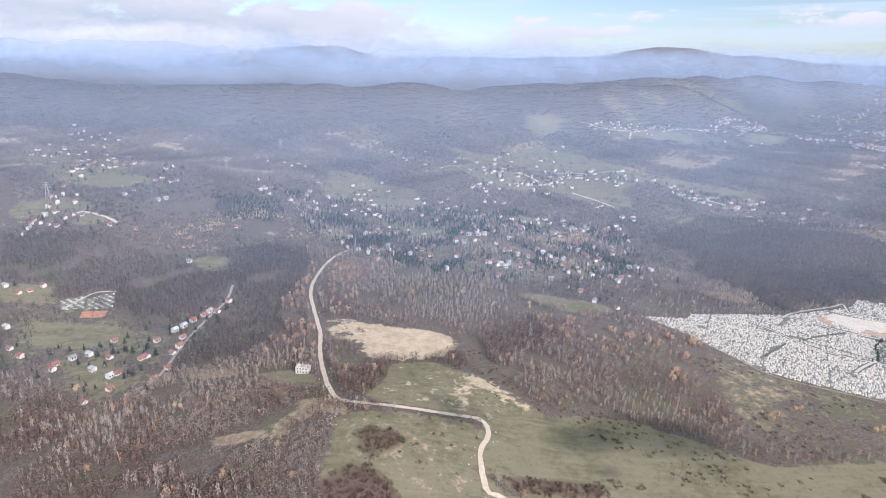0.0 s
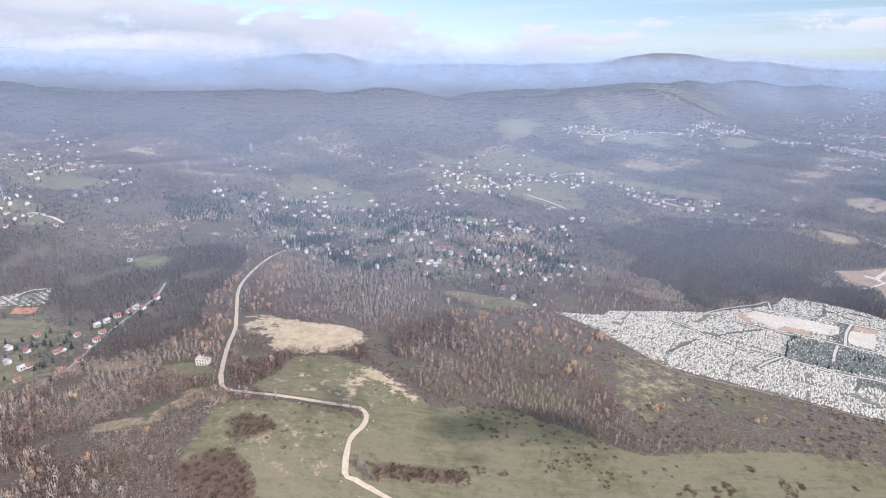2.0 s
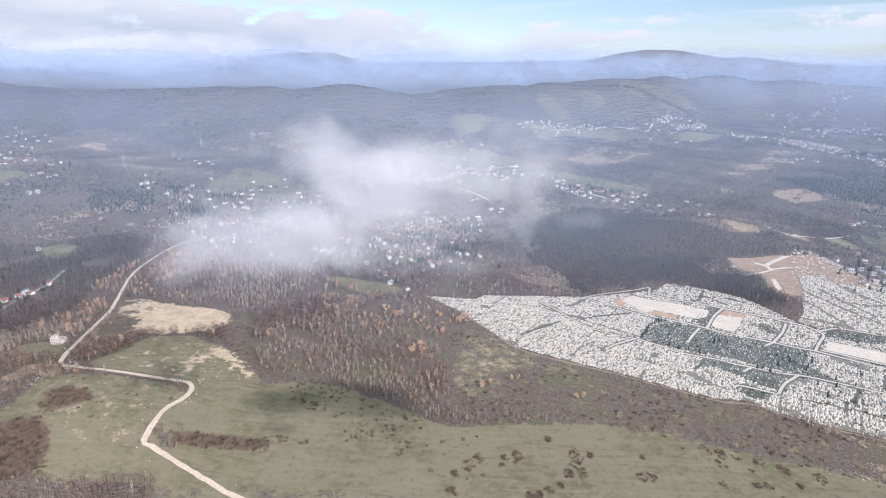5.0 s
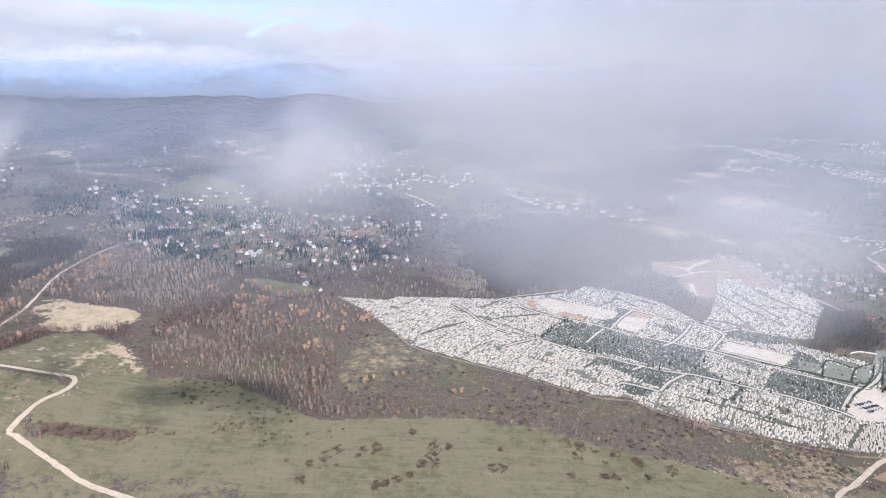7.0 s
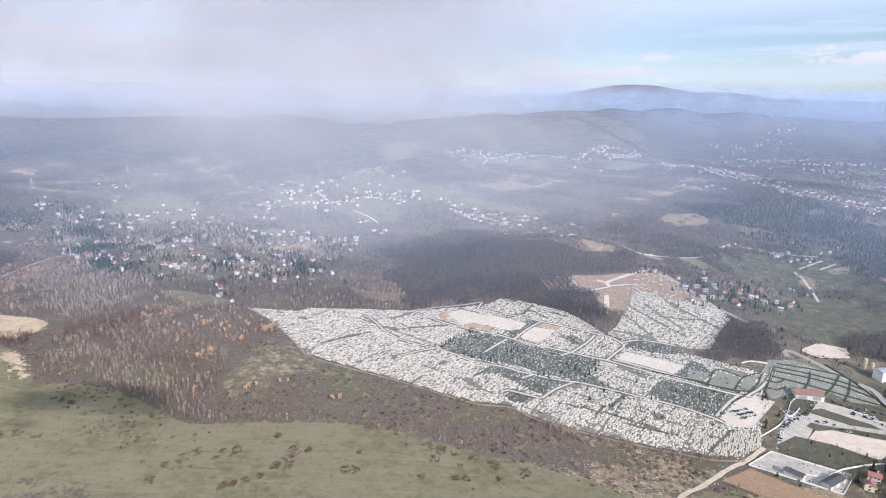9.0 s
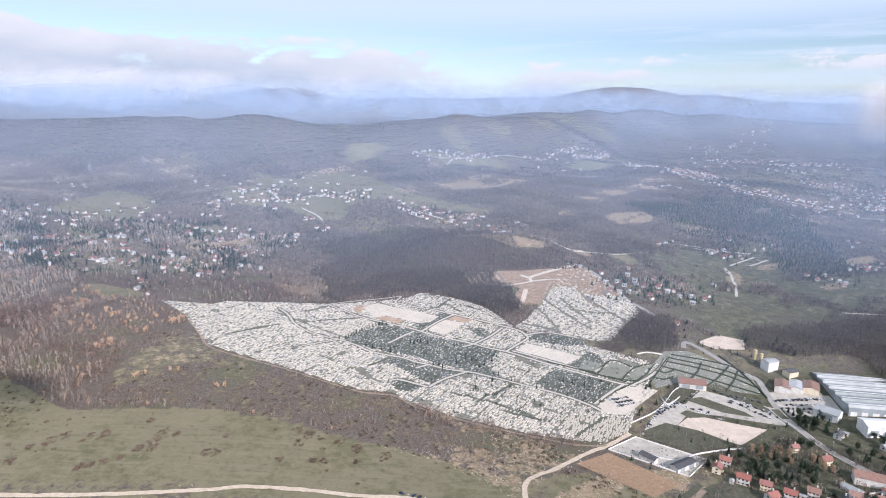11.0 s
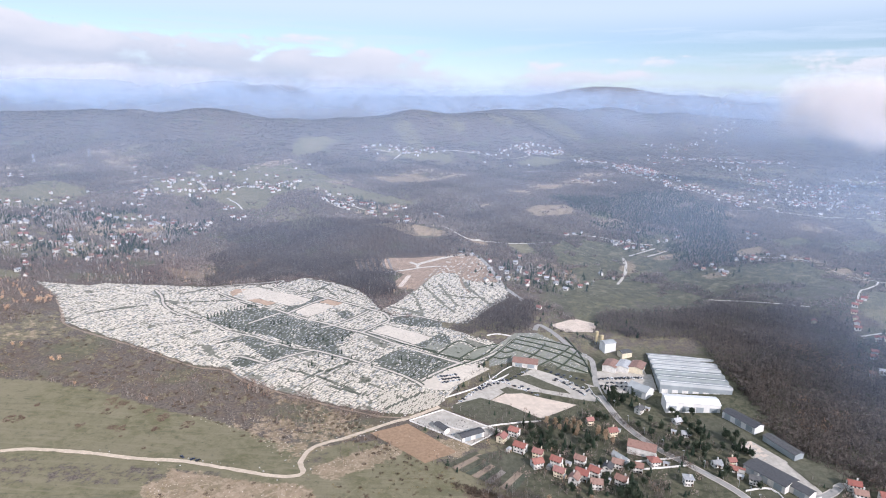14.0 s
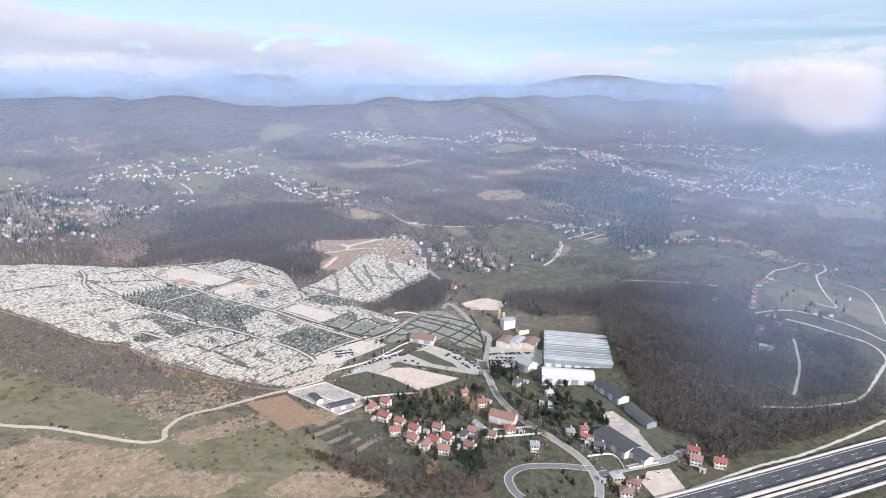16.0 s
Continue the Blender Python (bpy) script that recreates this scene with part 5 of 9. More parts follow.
PALE_PLOTS.append([(491.7, 337.8), (505.5, 356), (517.5, 347.7), (506.7, 331.9)])
PALE_PLOTS.append([(508.3, 330.3), (519.6, 346.1), (534, 352.6), (515.9, 330.1)])



def mesh_from(name, verts, faces, mats, smooth_shade=False):
    """A mesh from arrays: faces all triangles or all quads."""
    me = bpy.data.meshes.new(name)
    verts, faces = np.asarray(verts, np.float32), np.asarray(faces, np.int32)
    k = faces.shape[1]
    me.vertices.add(len(verts))
    me.vertices.foreach_set("co", verts.ravel())
    me.loops.add(faces.size)
    me.loops.foreach_set("vertex_index", faces.ravel())
    me.polygons.add(len(faces))
    me.polygons.foreach_set("loop_start", np.arange(0, faces.size, k, dtype=np.int32))
    if smooth_shade:
        me.polygons.foreach_set("use_smooth", np.ones(len(faces), bool))
    for m in mats:
        me.materials.append(m)
    me.update(calc_edges=True)
    return me


def grid_faces(nu, nv):
    i = np.arange((nu - 1) * (nv - 1))
    a = (i // (nv - 1)) * nv + i % (nv - 1)
    return np.stack([a, a + nv, a + nv + 1, a + 1], 1)


# ---- ground ----
ys = np.concatenate([np.linspace(-4200, 60, 30), np.arange(70, 150, 5), np.arange(150, 620, 2.6), 620 + (np.linspace(0, 1, 190) ** 1.9) * 4200])
us = np.linspace(-1, 1, 430)
us = us * (0.62 + 0.38 * np.abs(us) ** 2)
half = 480 + 0.95 * np.clip(ys, 0, 5000) + 3.5 * smooth(150, -1500, ys) * 1000
GX = 330 + us[None, :] * half[:, None] + 0.05 * np.clip(ys, 0, 5000)[:, None]
GY = np.repeat(ys[:, None], len(us), 1)
GZ = land(GX, GY)
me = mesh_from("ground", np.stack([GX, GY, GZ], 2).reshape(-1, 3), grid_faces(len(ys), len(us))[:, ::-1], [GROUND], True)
gx, gy = GX.ravel(), GY.ravel()
cover = np.zeros((gx.size, 4), np.float32)
close = (gy > 60) & (gy < 1300) & (gx > -700) & (gx < 1500)
idx = np.nonzero(close)[0]
cover[idx, 0] = within(MEADOW, gx[idx], gy[idx])
afar = np.nonzero((gy > 450) & (gy < 2600))[0]
cover[afar, 0] = np.maximum(cover[afar, 0], within(OPEN, gx[afar], gy[afar]))
cover[afar, 3] = within(FIELD, gx[afar], gy[afar])
cover[idx, 1] = np.maximum(within(TAN[:1], gx[idx], gy[idx]) * (0.56 + 0.44 * smooth(-62, -8, gx[idx])), 0.60 * within(TAN[1:], gx[idx], gy[idx]))
RAGGED = [EARTH[0], EARTH[6], EARTH[9]]
cover[idx, 3] = np.maximum(cover[idx, 3], within([p for p in EARTH if p not in RAGGED], gx[idx], gy[idx]))
cover[idx, 3] = np.maximum(cover[idx, 3], 0.54 * within(RAGGED, gx[idx], gy[idx]))
cover[idx, 3] = np.maximum(cover[idx, 3], 0.36 * within(MEADOW[:1], gx[idx], gy[idx]))
cover[idx, 1] = np.maximum(cover[idx, 1], 0.36 * within(MEADOW[4:5], gx[idx], gy[idx]))
cover[idx, 2] = np.maximum(within(SHRUB, gx[idx], gy[idx]), 0.5 * within(SCRUBBY, gx[idx], gy[idx]))
cover[idx, 0] = np.maximum(cover[idx, 0], 0.37 * within(SCRUB, gx[idx], gy[idx]))
cover[idx, 0] = np.maximum(cover[idx, 0], 0.53 * within(HEATH[:1], gx[idx], gy[idx]))
cover[idx, 3] = np.maximum(cover[idx, 3], 0.42 * within(HEATH[:1], gx[idx], gy[idx]))
cover[idx, 0] = np.maximum(cover[idx, 0], 0.43 * within(VILLAGE + GARDENS + TOWN, gx[idx], gy[idx]))
cover[idx, 0] = np.maximum(cover[idx, 0], 0.47 * (gx[idx] > 470) * (gx[idx] < 720) * (gy[idx] < 400))
cover[idx, 0] = np.maximum(cover[idx, 0], 0.36 * (gx[idx] > 560) * (gx[idx] < 900) * (gy[idx] > 390) * (gy[idx] < 720))
# open country further off: meadows and fields strewn over the slopes
patchy = np.sin(gx / 61 + 2.1 * np.sin(gy / 93)) + np.sin(gy / 71 + 1.7 * np.sin(gx / 57)) + 0.8 * np.sin((gx + gy) / 37)
cover[:, 0] = np.maximum(cover[:, 0], 0.75 * (patchy > 1.5) * (gy > 640) * (gy < 2200))
cover[:, 0] = np.maximum(cover[:, 0], 0.52 * (gx > 40) * (gx < 520) * (gy < 225))
cover[gy < 120, 0] = 1
soft = cover.reshape(len(ys), len(us), 4)
for _ in range(3):
    soft[1:-1] = (soft[:-2] + 2 * soft[1:-1] + soft[2:]) / 4
    soft[:, 1:-1] = (soft[:, :-2] + 2 * soft[:, 1:-1] + soft[:, 2:]) / 4
cover = soft.reshape(-1, 4)
at = me.attributes.new("cover", "FLOAT_COLOR", "POINT")
at.data.foreach_set("color", cover.ravel())
# Mask of the deeper tone: valley floor and eastern side valleys.
darker = smooth(505, 560, gx) * (1 - smooth(840, 900, gx)) * (1 - smooth(300, 380, gy)) * smooth(120, 150, gy) + 0.56 * smooth(540, 600, gx) * (1 - smooth(1100, 1200, gx)) * smooth(340, 400, gy) * (1 - smooth(640, 760, gy))
at = me.attributes.new("darker", "FLOAT", "POINT")
at.data.foreach_set("value", np.clip(darker, 0, 1).astype(np.float32))
ground = tagged(new("ground", me), "rolling autumn hills of brown woodland and dry meadow", "ground", kind="structure")


def draped(name, poly, mat, lift, step=4.0):
    """A patch of surface that lies on the ground inside a polygon."""
    bm = bmesh.new()
    f = bm.faces.new([bm.verts.new((x, y, 0)) for x, y in poly])
    x0, x1 = min(p[0] for p in poly), max(p[0] for p in poly)
    y0, y1 = min(p[1] for p in poly), max(p[1] for p in poly)
    for axis, a, b in ((0, x0, x1), (1, y0, y1)):
        v = a + step
        while v < b:
            co = (v, 0, 0) if axis == 0 else (0, v, 0)
            no = (1, 0, 0) if axis == 0 else (0, 1, 0)
            bmesh.ops.bisect_plane(bm, geom=bm.verts[:] + bm.edges[:] + bm.faces[:], plane_co=co, plane_no=no)
            v += step
    bmesh.ops.triangulate(bm, faces=bm.faces[:])
    co = np.array([v.co[:] for v in bm.verts])
    z = land(co[:, 0], co[:, 1]) + lift
    for v, h in zip(bm.verts, z):
        v.co.z = h
    bmesh.ops.recalc_face_normals(bm, faces=bm.faces[:])
    if sum(f.normal.z for f in bm.faces) < 0:
        bmesh.ops.reverse_faces(bm, faces=bm.faces[:])
    me = bpy.data.meshes.new(name)
    bm.to_mesh(me)
    bm.free()
    me.materials.append(mat)
    return new(name, me)


def curve_points(line, step=3.0):
    """A smooth line through the points (Catmull-Rom), evenly resampled."""
    p = np.array([line[0]] + list(line) + [line[-1]], float)
    out = []
    for i in range(1, len(p) - 2):
        a, b, c, d = p[i - 1:i + 3]
        n = max(2, int(np.hypot(*(c - b)) / step))
        for s in np.arange(n) / n:
            out.append(0.5 * (2 * b + (c - a) * s + (2 * a - 5 * b + 4 * c - d) * s * s + (3 * b - a - 3 * c + d) * s ** 3))
    out.append(p[-2])
    return np.array(out)


def ribbon(name, line, width, mat, lift, wobble=0.0, seed=0, offset=0.0):
    """A strip of road that follows the ground."""
    p = curve_points(line)
    t = np.gradient(p, axis=0)
    t /= np.linalg.norm(t, axis=1)[:, None] + 1e-9
    nrm = np.stack([-t[:, 1], t[:, 0]], 1)
    rng = np.random.default_rng(seed)
    cols = []
    for s in (-0.5, -0.17, 0.17, 0.5):
        w = width * s + offset + (rng.normal(0, wobble, len(p)) if abs(s) == 0.5 else 0)
        q = p + nrm * np.reshape(w, (-1, 1))
        cols.append(np.column_stack([q, land(q[:, 0], q[:, 1]) + lift]))
    v = np.stack(cols, 1).reshape(-1, 3)
    return new(name, mesh_from(name, v, grid_faces(len(p), 4)[:, ::-1], [mat]))


for i, line in enumerate(ROAD_GRAVEL):
    tagged(ribbon("road", line, 2.7, GRAVEL, 0.16, 0.16, i), "pale gravel road winding over the grassy ridge", "road", kind="structure")
for i, line in enumerate(ROAD_TRACK):
    tagged(ribbon("track", line, 1.6, TRACK, 0.14, 0.18, i), "pale dirt track over the open slope", "track", kind="structure")
for i, line in enumerate(LANES):
    tagged(ribbon("lane", line, 2.6, TRACK, 0.4, 0.2, i), "pale country lane between far fields", "lane", kind="structure")
for i, line in enumerate(ROAD_PAVED):
    tagged(ribbon("road", line, 2.2 if i == 5 else 3.8, GREY_ROAD if i == 2 else PAVED, 0.2, 0.05, i), "worn grey asphalt road through the valley", "road", kind="structure")
for i in (0, 2, 3):
    for side in (-1, 1):
        o = ribbon("kerb_strip", ROAD_PAVED[i], 0.5, CONCRETE, 0.23, 0.03, i, offset=side * 1.9)
        tagged(o, "pale concrete kerb along the asphalt road", "kerb", kind="structure")
for poly in CEMETERY:
    tagged(draped("cemetery_ground", poly, GRAVE_SOIL, 0.10), "stony ground of the large hillside cemetery", "cemetery", kind="structure")
tagged(draped("clay_ground", HILL_CLAY, GRAVE_CLAY, 0.16), "bare brown clay at the top of the hillside cemetery", "ground", kind="structure")
tagged(draped("clay_slope", CLAY_SLOPE, GRAVE_CLAY, 0.14), "bare brown clay slope beside the hillside cemetery", "ground", kind="structure")
tagged(draped("clay_pit", CLAY_PIT, SANDY, 0.2), "freshly dug pale patch of the clay slope", "ground", kind="structure")
for i, line in enumerate(HILL_PATHS):
    tagged(ribbon("hill_path", line, 2.6, DIRT_PATH, 0.2, 0.3, i), "brown trodden path up the hillside cemetery", "path", kind="structure")
for i, line in enumerate(HAUL_TRACK):
    tagged(ribbon("haul_track", line, 3.6 if i < 2 else 2.2, TRACK, 0.22, 0.3, i), "pale dirt track over the bare clay slope", "track", kind="structure")
for poly in CEM_GREEN:
    tagged(draped("cemetery_lawn", poly, PALE_LAWN, 0.10), "terraced green lawn of the newer cemetery part", "lawn", kind="structure")
for poly in CEM_PLOTS_GREEN:
    tagged(draped("cemetery_lawn", poly, OLD_LAWN, 0.16), "dark green cemetery lawn with scattered graves", "lawn", kind="structure")
for poly in PALE_PLOTS:
    tagged(draped("pale_lawn_plot", poly, PALE_LAWN, 0.2), "pale dry lawn plot framed by low hedges", "lawn", kind="structure")
for poly in CEM_PLOTS_PALE:
    tagged(draped("gravel_plot", poly, PALE_GRAVEL, 0.17), "bare white gravel plot in the cemetery", "plot", kind="structure")
for poly in CEM_SAND:
    tagged(draped("sandy_plot", poly, CLAY_CUT, 0.17), "bare brown earth plot between the graves", "plot", kind="structure")
for i, line in enumerate(CEM_SEAMS):
    tagged(ribbon("grass_strip", line, 1.7, OLD_LAWN, 0.18, 0.3, i), "narrow dark grass strip between grave plots", "verge", kind="structure")
for i, line in enumerate(CEM_ROADS):
    tagged(ribbon("verge", line, 4.0, OLD_LAWN, 0.19, 0.3, i), "dark grassy verge of a cemetery lane", "verge", kind="structure")
    tagged(ribbon("cemetery_path", line, 1.9, CONCRETE, 0.25, 0.05, i), "pale paved lane between grave plots", "path", kind="structure")
for poly in PLOUGH:
    tagged(draped("ploughed_field", poly, PLOUGHED, 0.12), "brown ploughed field beside the gravel road", "field", kind="structure")
for i, poly in enumerate(YARD):
    tagged(draped("gravel_yard", poly, TRODDEN if i >= 4 else SANDY, 0.12), "pale sandy gravel yard", "yard", kind="structure")

for i, line in enumerate(DIRT):
    tagged(ribbon("dirt_path", line, 1.6, DIRT_PATH, 0.2, 0.3, i), "brown dirt path along the cemetery edge", "path", kind="structure")
for i, poly in enumerate(LAWNS):
    tagged(draped("lawn", poly, ROUGH_LAWN, 0.14 + 0.01 * i), "dark green garden lawn between the houses", "lawn", kind="structure")
def strips(corners, mats, name, label, category):
    """A field cut into narrow strips of differing ground."""
    (ax, ay), (bx, by), (cx, cy), (dx, dy) = corners
    for i, mat in enumerate(mats):
        u, v = i / len(mats) + 0.006, (i + 1) / len(mats) - 0.006
        quad = [(ax + (dx - ax) * u, ay + (dy - ay) * u), (bx + (cx - bx) * u, by + (cy - by) * u), (bx + (cx - bx) * v, by + (cy - by) * v), (ax + (dx - ax) * v, ay + (dy - ay) * v)]
        tagged(draped(name, quad, mat, 0.2), label, category, kind="structure")


strips([(498.6, 203.2), (513.8, 217.5), (539.7, 196.2), (530.8, 181.7)], [ROUGH_LAWN, DIRT_PATH, ROUGH_LAWN, LAWN, DIRT_PATH, LAWN, SCRAP, ROUGH_LAWN, DIRT_PATH, LAWN], "garden_strip", "narrow tilled garden strip below the scrap yard", "garden")
strips([(397.6, 526.3), (406.2, 498), (442.1, 497.2), (433.7, 527)], [CLAY_CUT, SCRAP] * 6, "planted_row", "narrow planted terrace row above the bare clay slope", "terrace")
for poly in PITCH:
    tagged(draped("clay_patch", poly, ORANGE, 0.12), "bare orange clay below a hillside graveyard", "clay", kind="structure")
for poly in HILLYARD:
    tagged(draped("graveyard_terrace", poly, GRAVE_SOIL, 0.12), "pale terraces of a small hillside graveyard", "terrace", kind="structure")


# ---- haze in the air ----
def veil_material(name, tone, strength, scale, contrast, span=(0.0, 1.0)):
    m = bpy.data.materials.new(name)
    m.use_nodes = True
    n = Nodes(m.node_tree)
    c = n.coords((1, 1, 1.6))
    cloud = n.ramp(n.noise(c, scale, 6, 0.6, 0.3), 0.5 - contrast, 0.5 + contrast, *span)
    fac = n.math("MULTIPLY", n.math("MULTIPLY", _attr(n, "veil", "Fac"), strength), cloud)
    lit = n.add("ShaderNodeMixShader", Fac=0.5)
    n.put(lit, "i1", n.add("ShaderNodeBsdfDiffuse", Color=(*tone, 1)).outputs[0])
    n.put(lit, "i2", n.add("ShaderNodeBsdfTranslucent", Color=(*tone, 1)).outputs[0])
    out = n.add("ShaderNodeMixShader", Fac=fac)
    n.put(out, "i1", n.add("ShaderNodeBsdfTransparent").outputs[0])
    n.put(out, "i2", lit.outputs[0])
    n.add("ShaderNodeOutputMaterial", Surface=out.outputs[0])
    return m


def cloud_material(name, tone, strength, scale, ragged=2.2):
    """Torn white mist: the rims are eaten away by noise."""
    m = bpy.data.materials.new(name)
    m.use_nodes = True
    n = Nodes(m.node_tree)
    c = n.coords((1, 1, 1.3))
    torn = n.math("ADD", n.math("MULTIPLY", n.math("SUBTRACT", n.noise(c, scale, 7, 0.6, 0.5), 0.5), ragged), n.math("MULTIPLY", n.math("SUBTRACT", n.noise(c, 0.4 * scale, 3, 0.5), 0.5), 0.7 * ragged))
    veil = _attr(n, "veil", "Fac")
    fac = n.ramp(n.math("ADD", torn, n.math("MULTIPLY", veil, 1.15)), 0.25, 1.25, 0.0, strength)
    lit = n.add("ShaderNodeMixShader", Fac=0.4)
    n.put(lit, "i1", n.add("ShaderNodeBsdfDiffuse", Color=(*tone, 1)).outputs[0])
    n.put(lit, "i2", n.add("ShaderNodeBsdfTranslucent", Color=(*tone, 1)).outputs[0])
    rim = n.math("MULTIPLY", fac, n.ramp(veil, 0.0, 0.45))
    out = n.add("ShaderNodeMixShader", Fac=rim)
    n.put(out, "i1", n.add("ShaderNodeBsdfTransparent").outputs[0])
    n.put(out, "i2", lit.outputs[0])
    n.add("ShaderNodeOutputMaterial", Surface=out.outputs[0])
    return m


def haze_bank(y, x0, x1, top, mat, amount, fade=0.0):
    """An upright translucent sheet that imitates haze across the country, thinning out at the ground and above."""
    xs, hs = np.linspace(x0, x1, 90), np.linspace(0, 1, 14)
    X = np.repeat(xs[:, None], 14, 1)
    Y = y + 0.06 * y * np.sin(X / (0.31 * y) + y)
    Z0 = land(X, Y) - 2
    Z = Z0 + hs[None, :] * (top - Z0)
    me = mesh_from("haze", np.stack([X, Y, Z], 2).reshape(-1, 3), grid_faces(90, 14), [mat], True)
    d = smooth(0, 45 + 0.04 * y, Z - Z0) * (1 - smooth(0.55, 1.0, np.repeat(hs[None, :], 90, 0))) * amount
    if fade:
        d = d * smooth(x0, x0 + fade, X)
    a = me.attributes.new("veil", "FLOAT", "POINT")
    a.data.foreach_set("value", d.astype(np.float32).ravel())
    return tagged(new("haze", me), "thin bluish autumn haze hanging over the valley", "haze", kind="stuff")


# Blue of distance is put into the tint of these sheets.
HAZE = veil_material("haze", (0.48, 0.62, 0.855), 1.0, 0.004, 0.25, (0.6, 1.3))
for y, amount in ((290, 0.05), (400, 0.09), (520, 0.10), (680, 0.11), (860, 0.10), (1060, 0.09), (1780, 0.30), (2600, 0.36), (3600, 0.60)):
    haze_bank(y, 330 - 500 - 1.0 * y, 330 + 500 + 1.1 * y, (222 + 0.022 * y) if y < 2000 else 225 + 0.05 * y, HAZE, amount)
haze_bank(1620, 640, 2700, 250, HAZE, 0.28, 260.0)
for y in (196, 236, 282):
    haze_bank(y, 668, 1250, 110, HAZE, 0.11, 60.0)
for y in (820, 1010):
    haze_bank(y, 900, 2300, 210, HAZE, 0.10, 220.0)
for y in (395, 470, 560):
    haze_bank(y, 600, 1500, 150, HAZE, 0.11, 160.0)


# ---- clouds ----
WISP = cloud_material("torn_cloud", (0.76, 0.75, 0.78), 0.25, 0.075, 3.8)
SHRED = cloud_material("shredded_cloud", (0.78, 0.77, 0.80), 0.17, 0.06, 3.2)
MIST = cloud_material("thin_cloud", (0.64, 0.645, 0.69), 0.25, 0.03, 2.0)
SHADE_CLOUD = cloud_material("shade_cloud", (0.76, 0.75, 0.78), 0.26, 0.02, 1.8)
CUMULUS = cloud_material("far_cloud", (0.80, 0.76, 0.74), 0.3, 0.011, 2.4)


def cloud(x, y, z, w, d, h, sheets, mat, seed, label):
    """A soft bank of cloud: many thin wavering layers of mist that fade out towards their rims."""
    rng = np.random.default_rng(seed)
    verts, faces, dens, start = [], [], [], 0
    n = 15
    for i in range(sheets):
        sx, sz = w * rng.uniform(0.45, 0.9), h * rng.uniform(0.5, 0.9)
        cx, cz = x + rng.uniform(-1, 1) * (w - sx) * 0.9, z + rng.uniform(-1, 1) * (h - sz) * 0.8
        cy = y + d * ((i + 0.5) / sheets - 0.5) * 2
        u = np.linspace(-1, 1, n)
        U, V = np.meshgrid(u, u, indexing="ij")
        X, Z = cx + U * sx, cz + V * sz
        Y = cy + 0.12 * sx * np.sin(2.3 * U + i) + 0.1 * sz * np.cos(2.9 * V + 2 * i)
        verts.append(np.stack([X, Y, Z], 2).reshape(-1, 3))
        faces.append(grid_faces(n, n) + start)
        start += n * n
        dens.append(np.clip(1 - (U ** 2 + V ** 2), 0, 1).ravel())
    me = mesh_from("cloud", np.concatenate(verts), np.concatenate(faces), [mat], True)
    a = me.attributes.new("veil", "FLOAT", "POINT")
    a.data.foreach_set("value", np.concatenate(dens).astype(np.float32))
    return tagged(new("cloud", me), label, "cloud", kind="stuff")


cloud(166, 48, 178, 33, 7, 14, 7, WISP, 3, "small torn wisp of white low cloud")
cloud(146, 47, 174, 19, 4, 10, 4, WISP, 4, "thin trailing shred of white low cloud")
cloud(227, 25, 183, 15, 4, 11, 6, SHRED, 5, "thin white wisp of low cloud")
cloud(251, 0, 191, 31, 4, 11, 6, MIST, 9, "ragged lower part of the white cloud bank")
cloud(284, 2, 200, 64, 5, 17, 7, MIST, 8, "soft white bank of low cloud beside the flight path")
cloud(250, 14, 186, 22, 4, 12, 3, SHRED, 23, "thin veil of mist drifting ahead of the cloud bank")
cloud(252, -13, 184, 15, 3, 6, 4, MIST, 29, "low shred of mist close beside the flight path")
cloud(298, 4, 181, 50, 5, 11, 1, MIST, 33, "faint trailing haze under the cloud bank")
cloud(300, 2, 188, 40, 4, 10, 4, MIST, 31, "thin high veil of mist past the cloud bank")
cloud(270, 2, 191, 46, 4, 13, 5, MIST, 11, "trailing veil of thin white mist")
cloud(306, 3, 194, 34, 4, 15, 6, MIST, 19, "thick white middle of the cloud bank")
# Out-of-sight cloud, added only to cast shade on the wooded hill.
cloud(946, 57, 195, 90, 55, 34, 9, SHADE_CLOUD, 17, "unseen cloud added to shade the wooded hill")
FAR_BANK = cloud_material("cloud_bank", (0.80, 0.785, 0.79), 0.24, 0.0035, 2.6)
cloud(-1950, 3850, 345, 1450, 90, 190, 9, FAR_BANK, 21, "long bank of low white cloud before the far mountains")
cloud(-420, 3800, 325, 640, 60, 150, 5, FAR_BANK, 22, "thinning end of the long white cloud bank")
cloud(1075, 830, 194, 160, 34, 74, 14, CUMULUS, 4, "rounded white cumulus cloud over the far valley")
cloud(1330, 900, 165, 230, 30, 60, 6, CUMULUS, 14, "hazy pale cloud low over the far town")


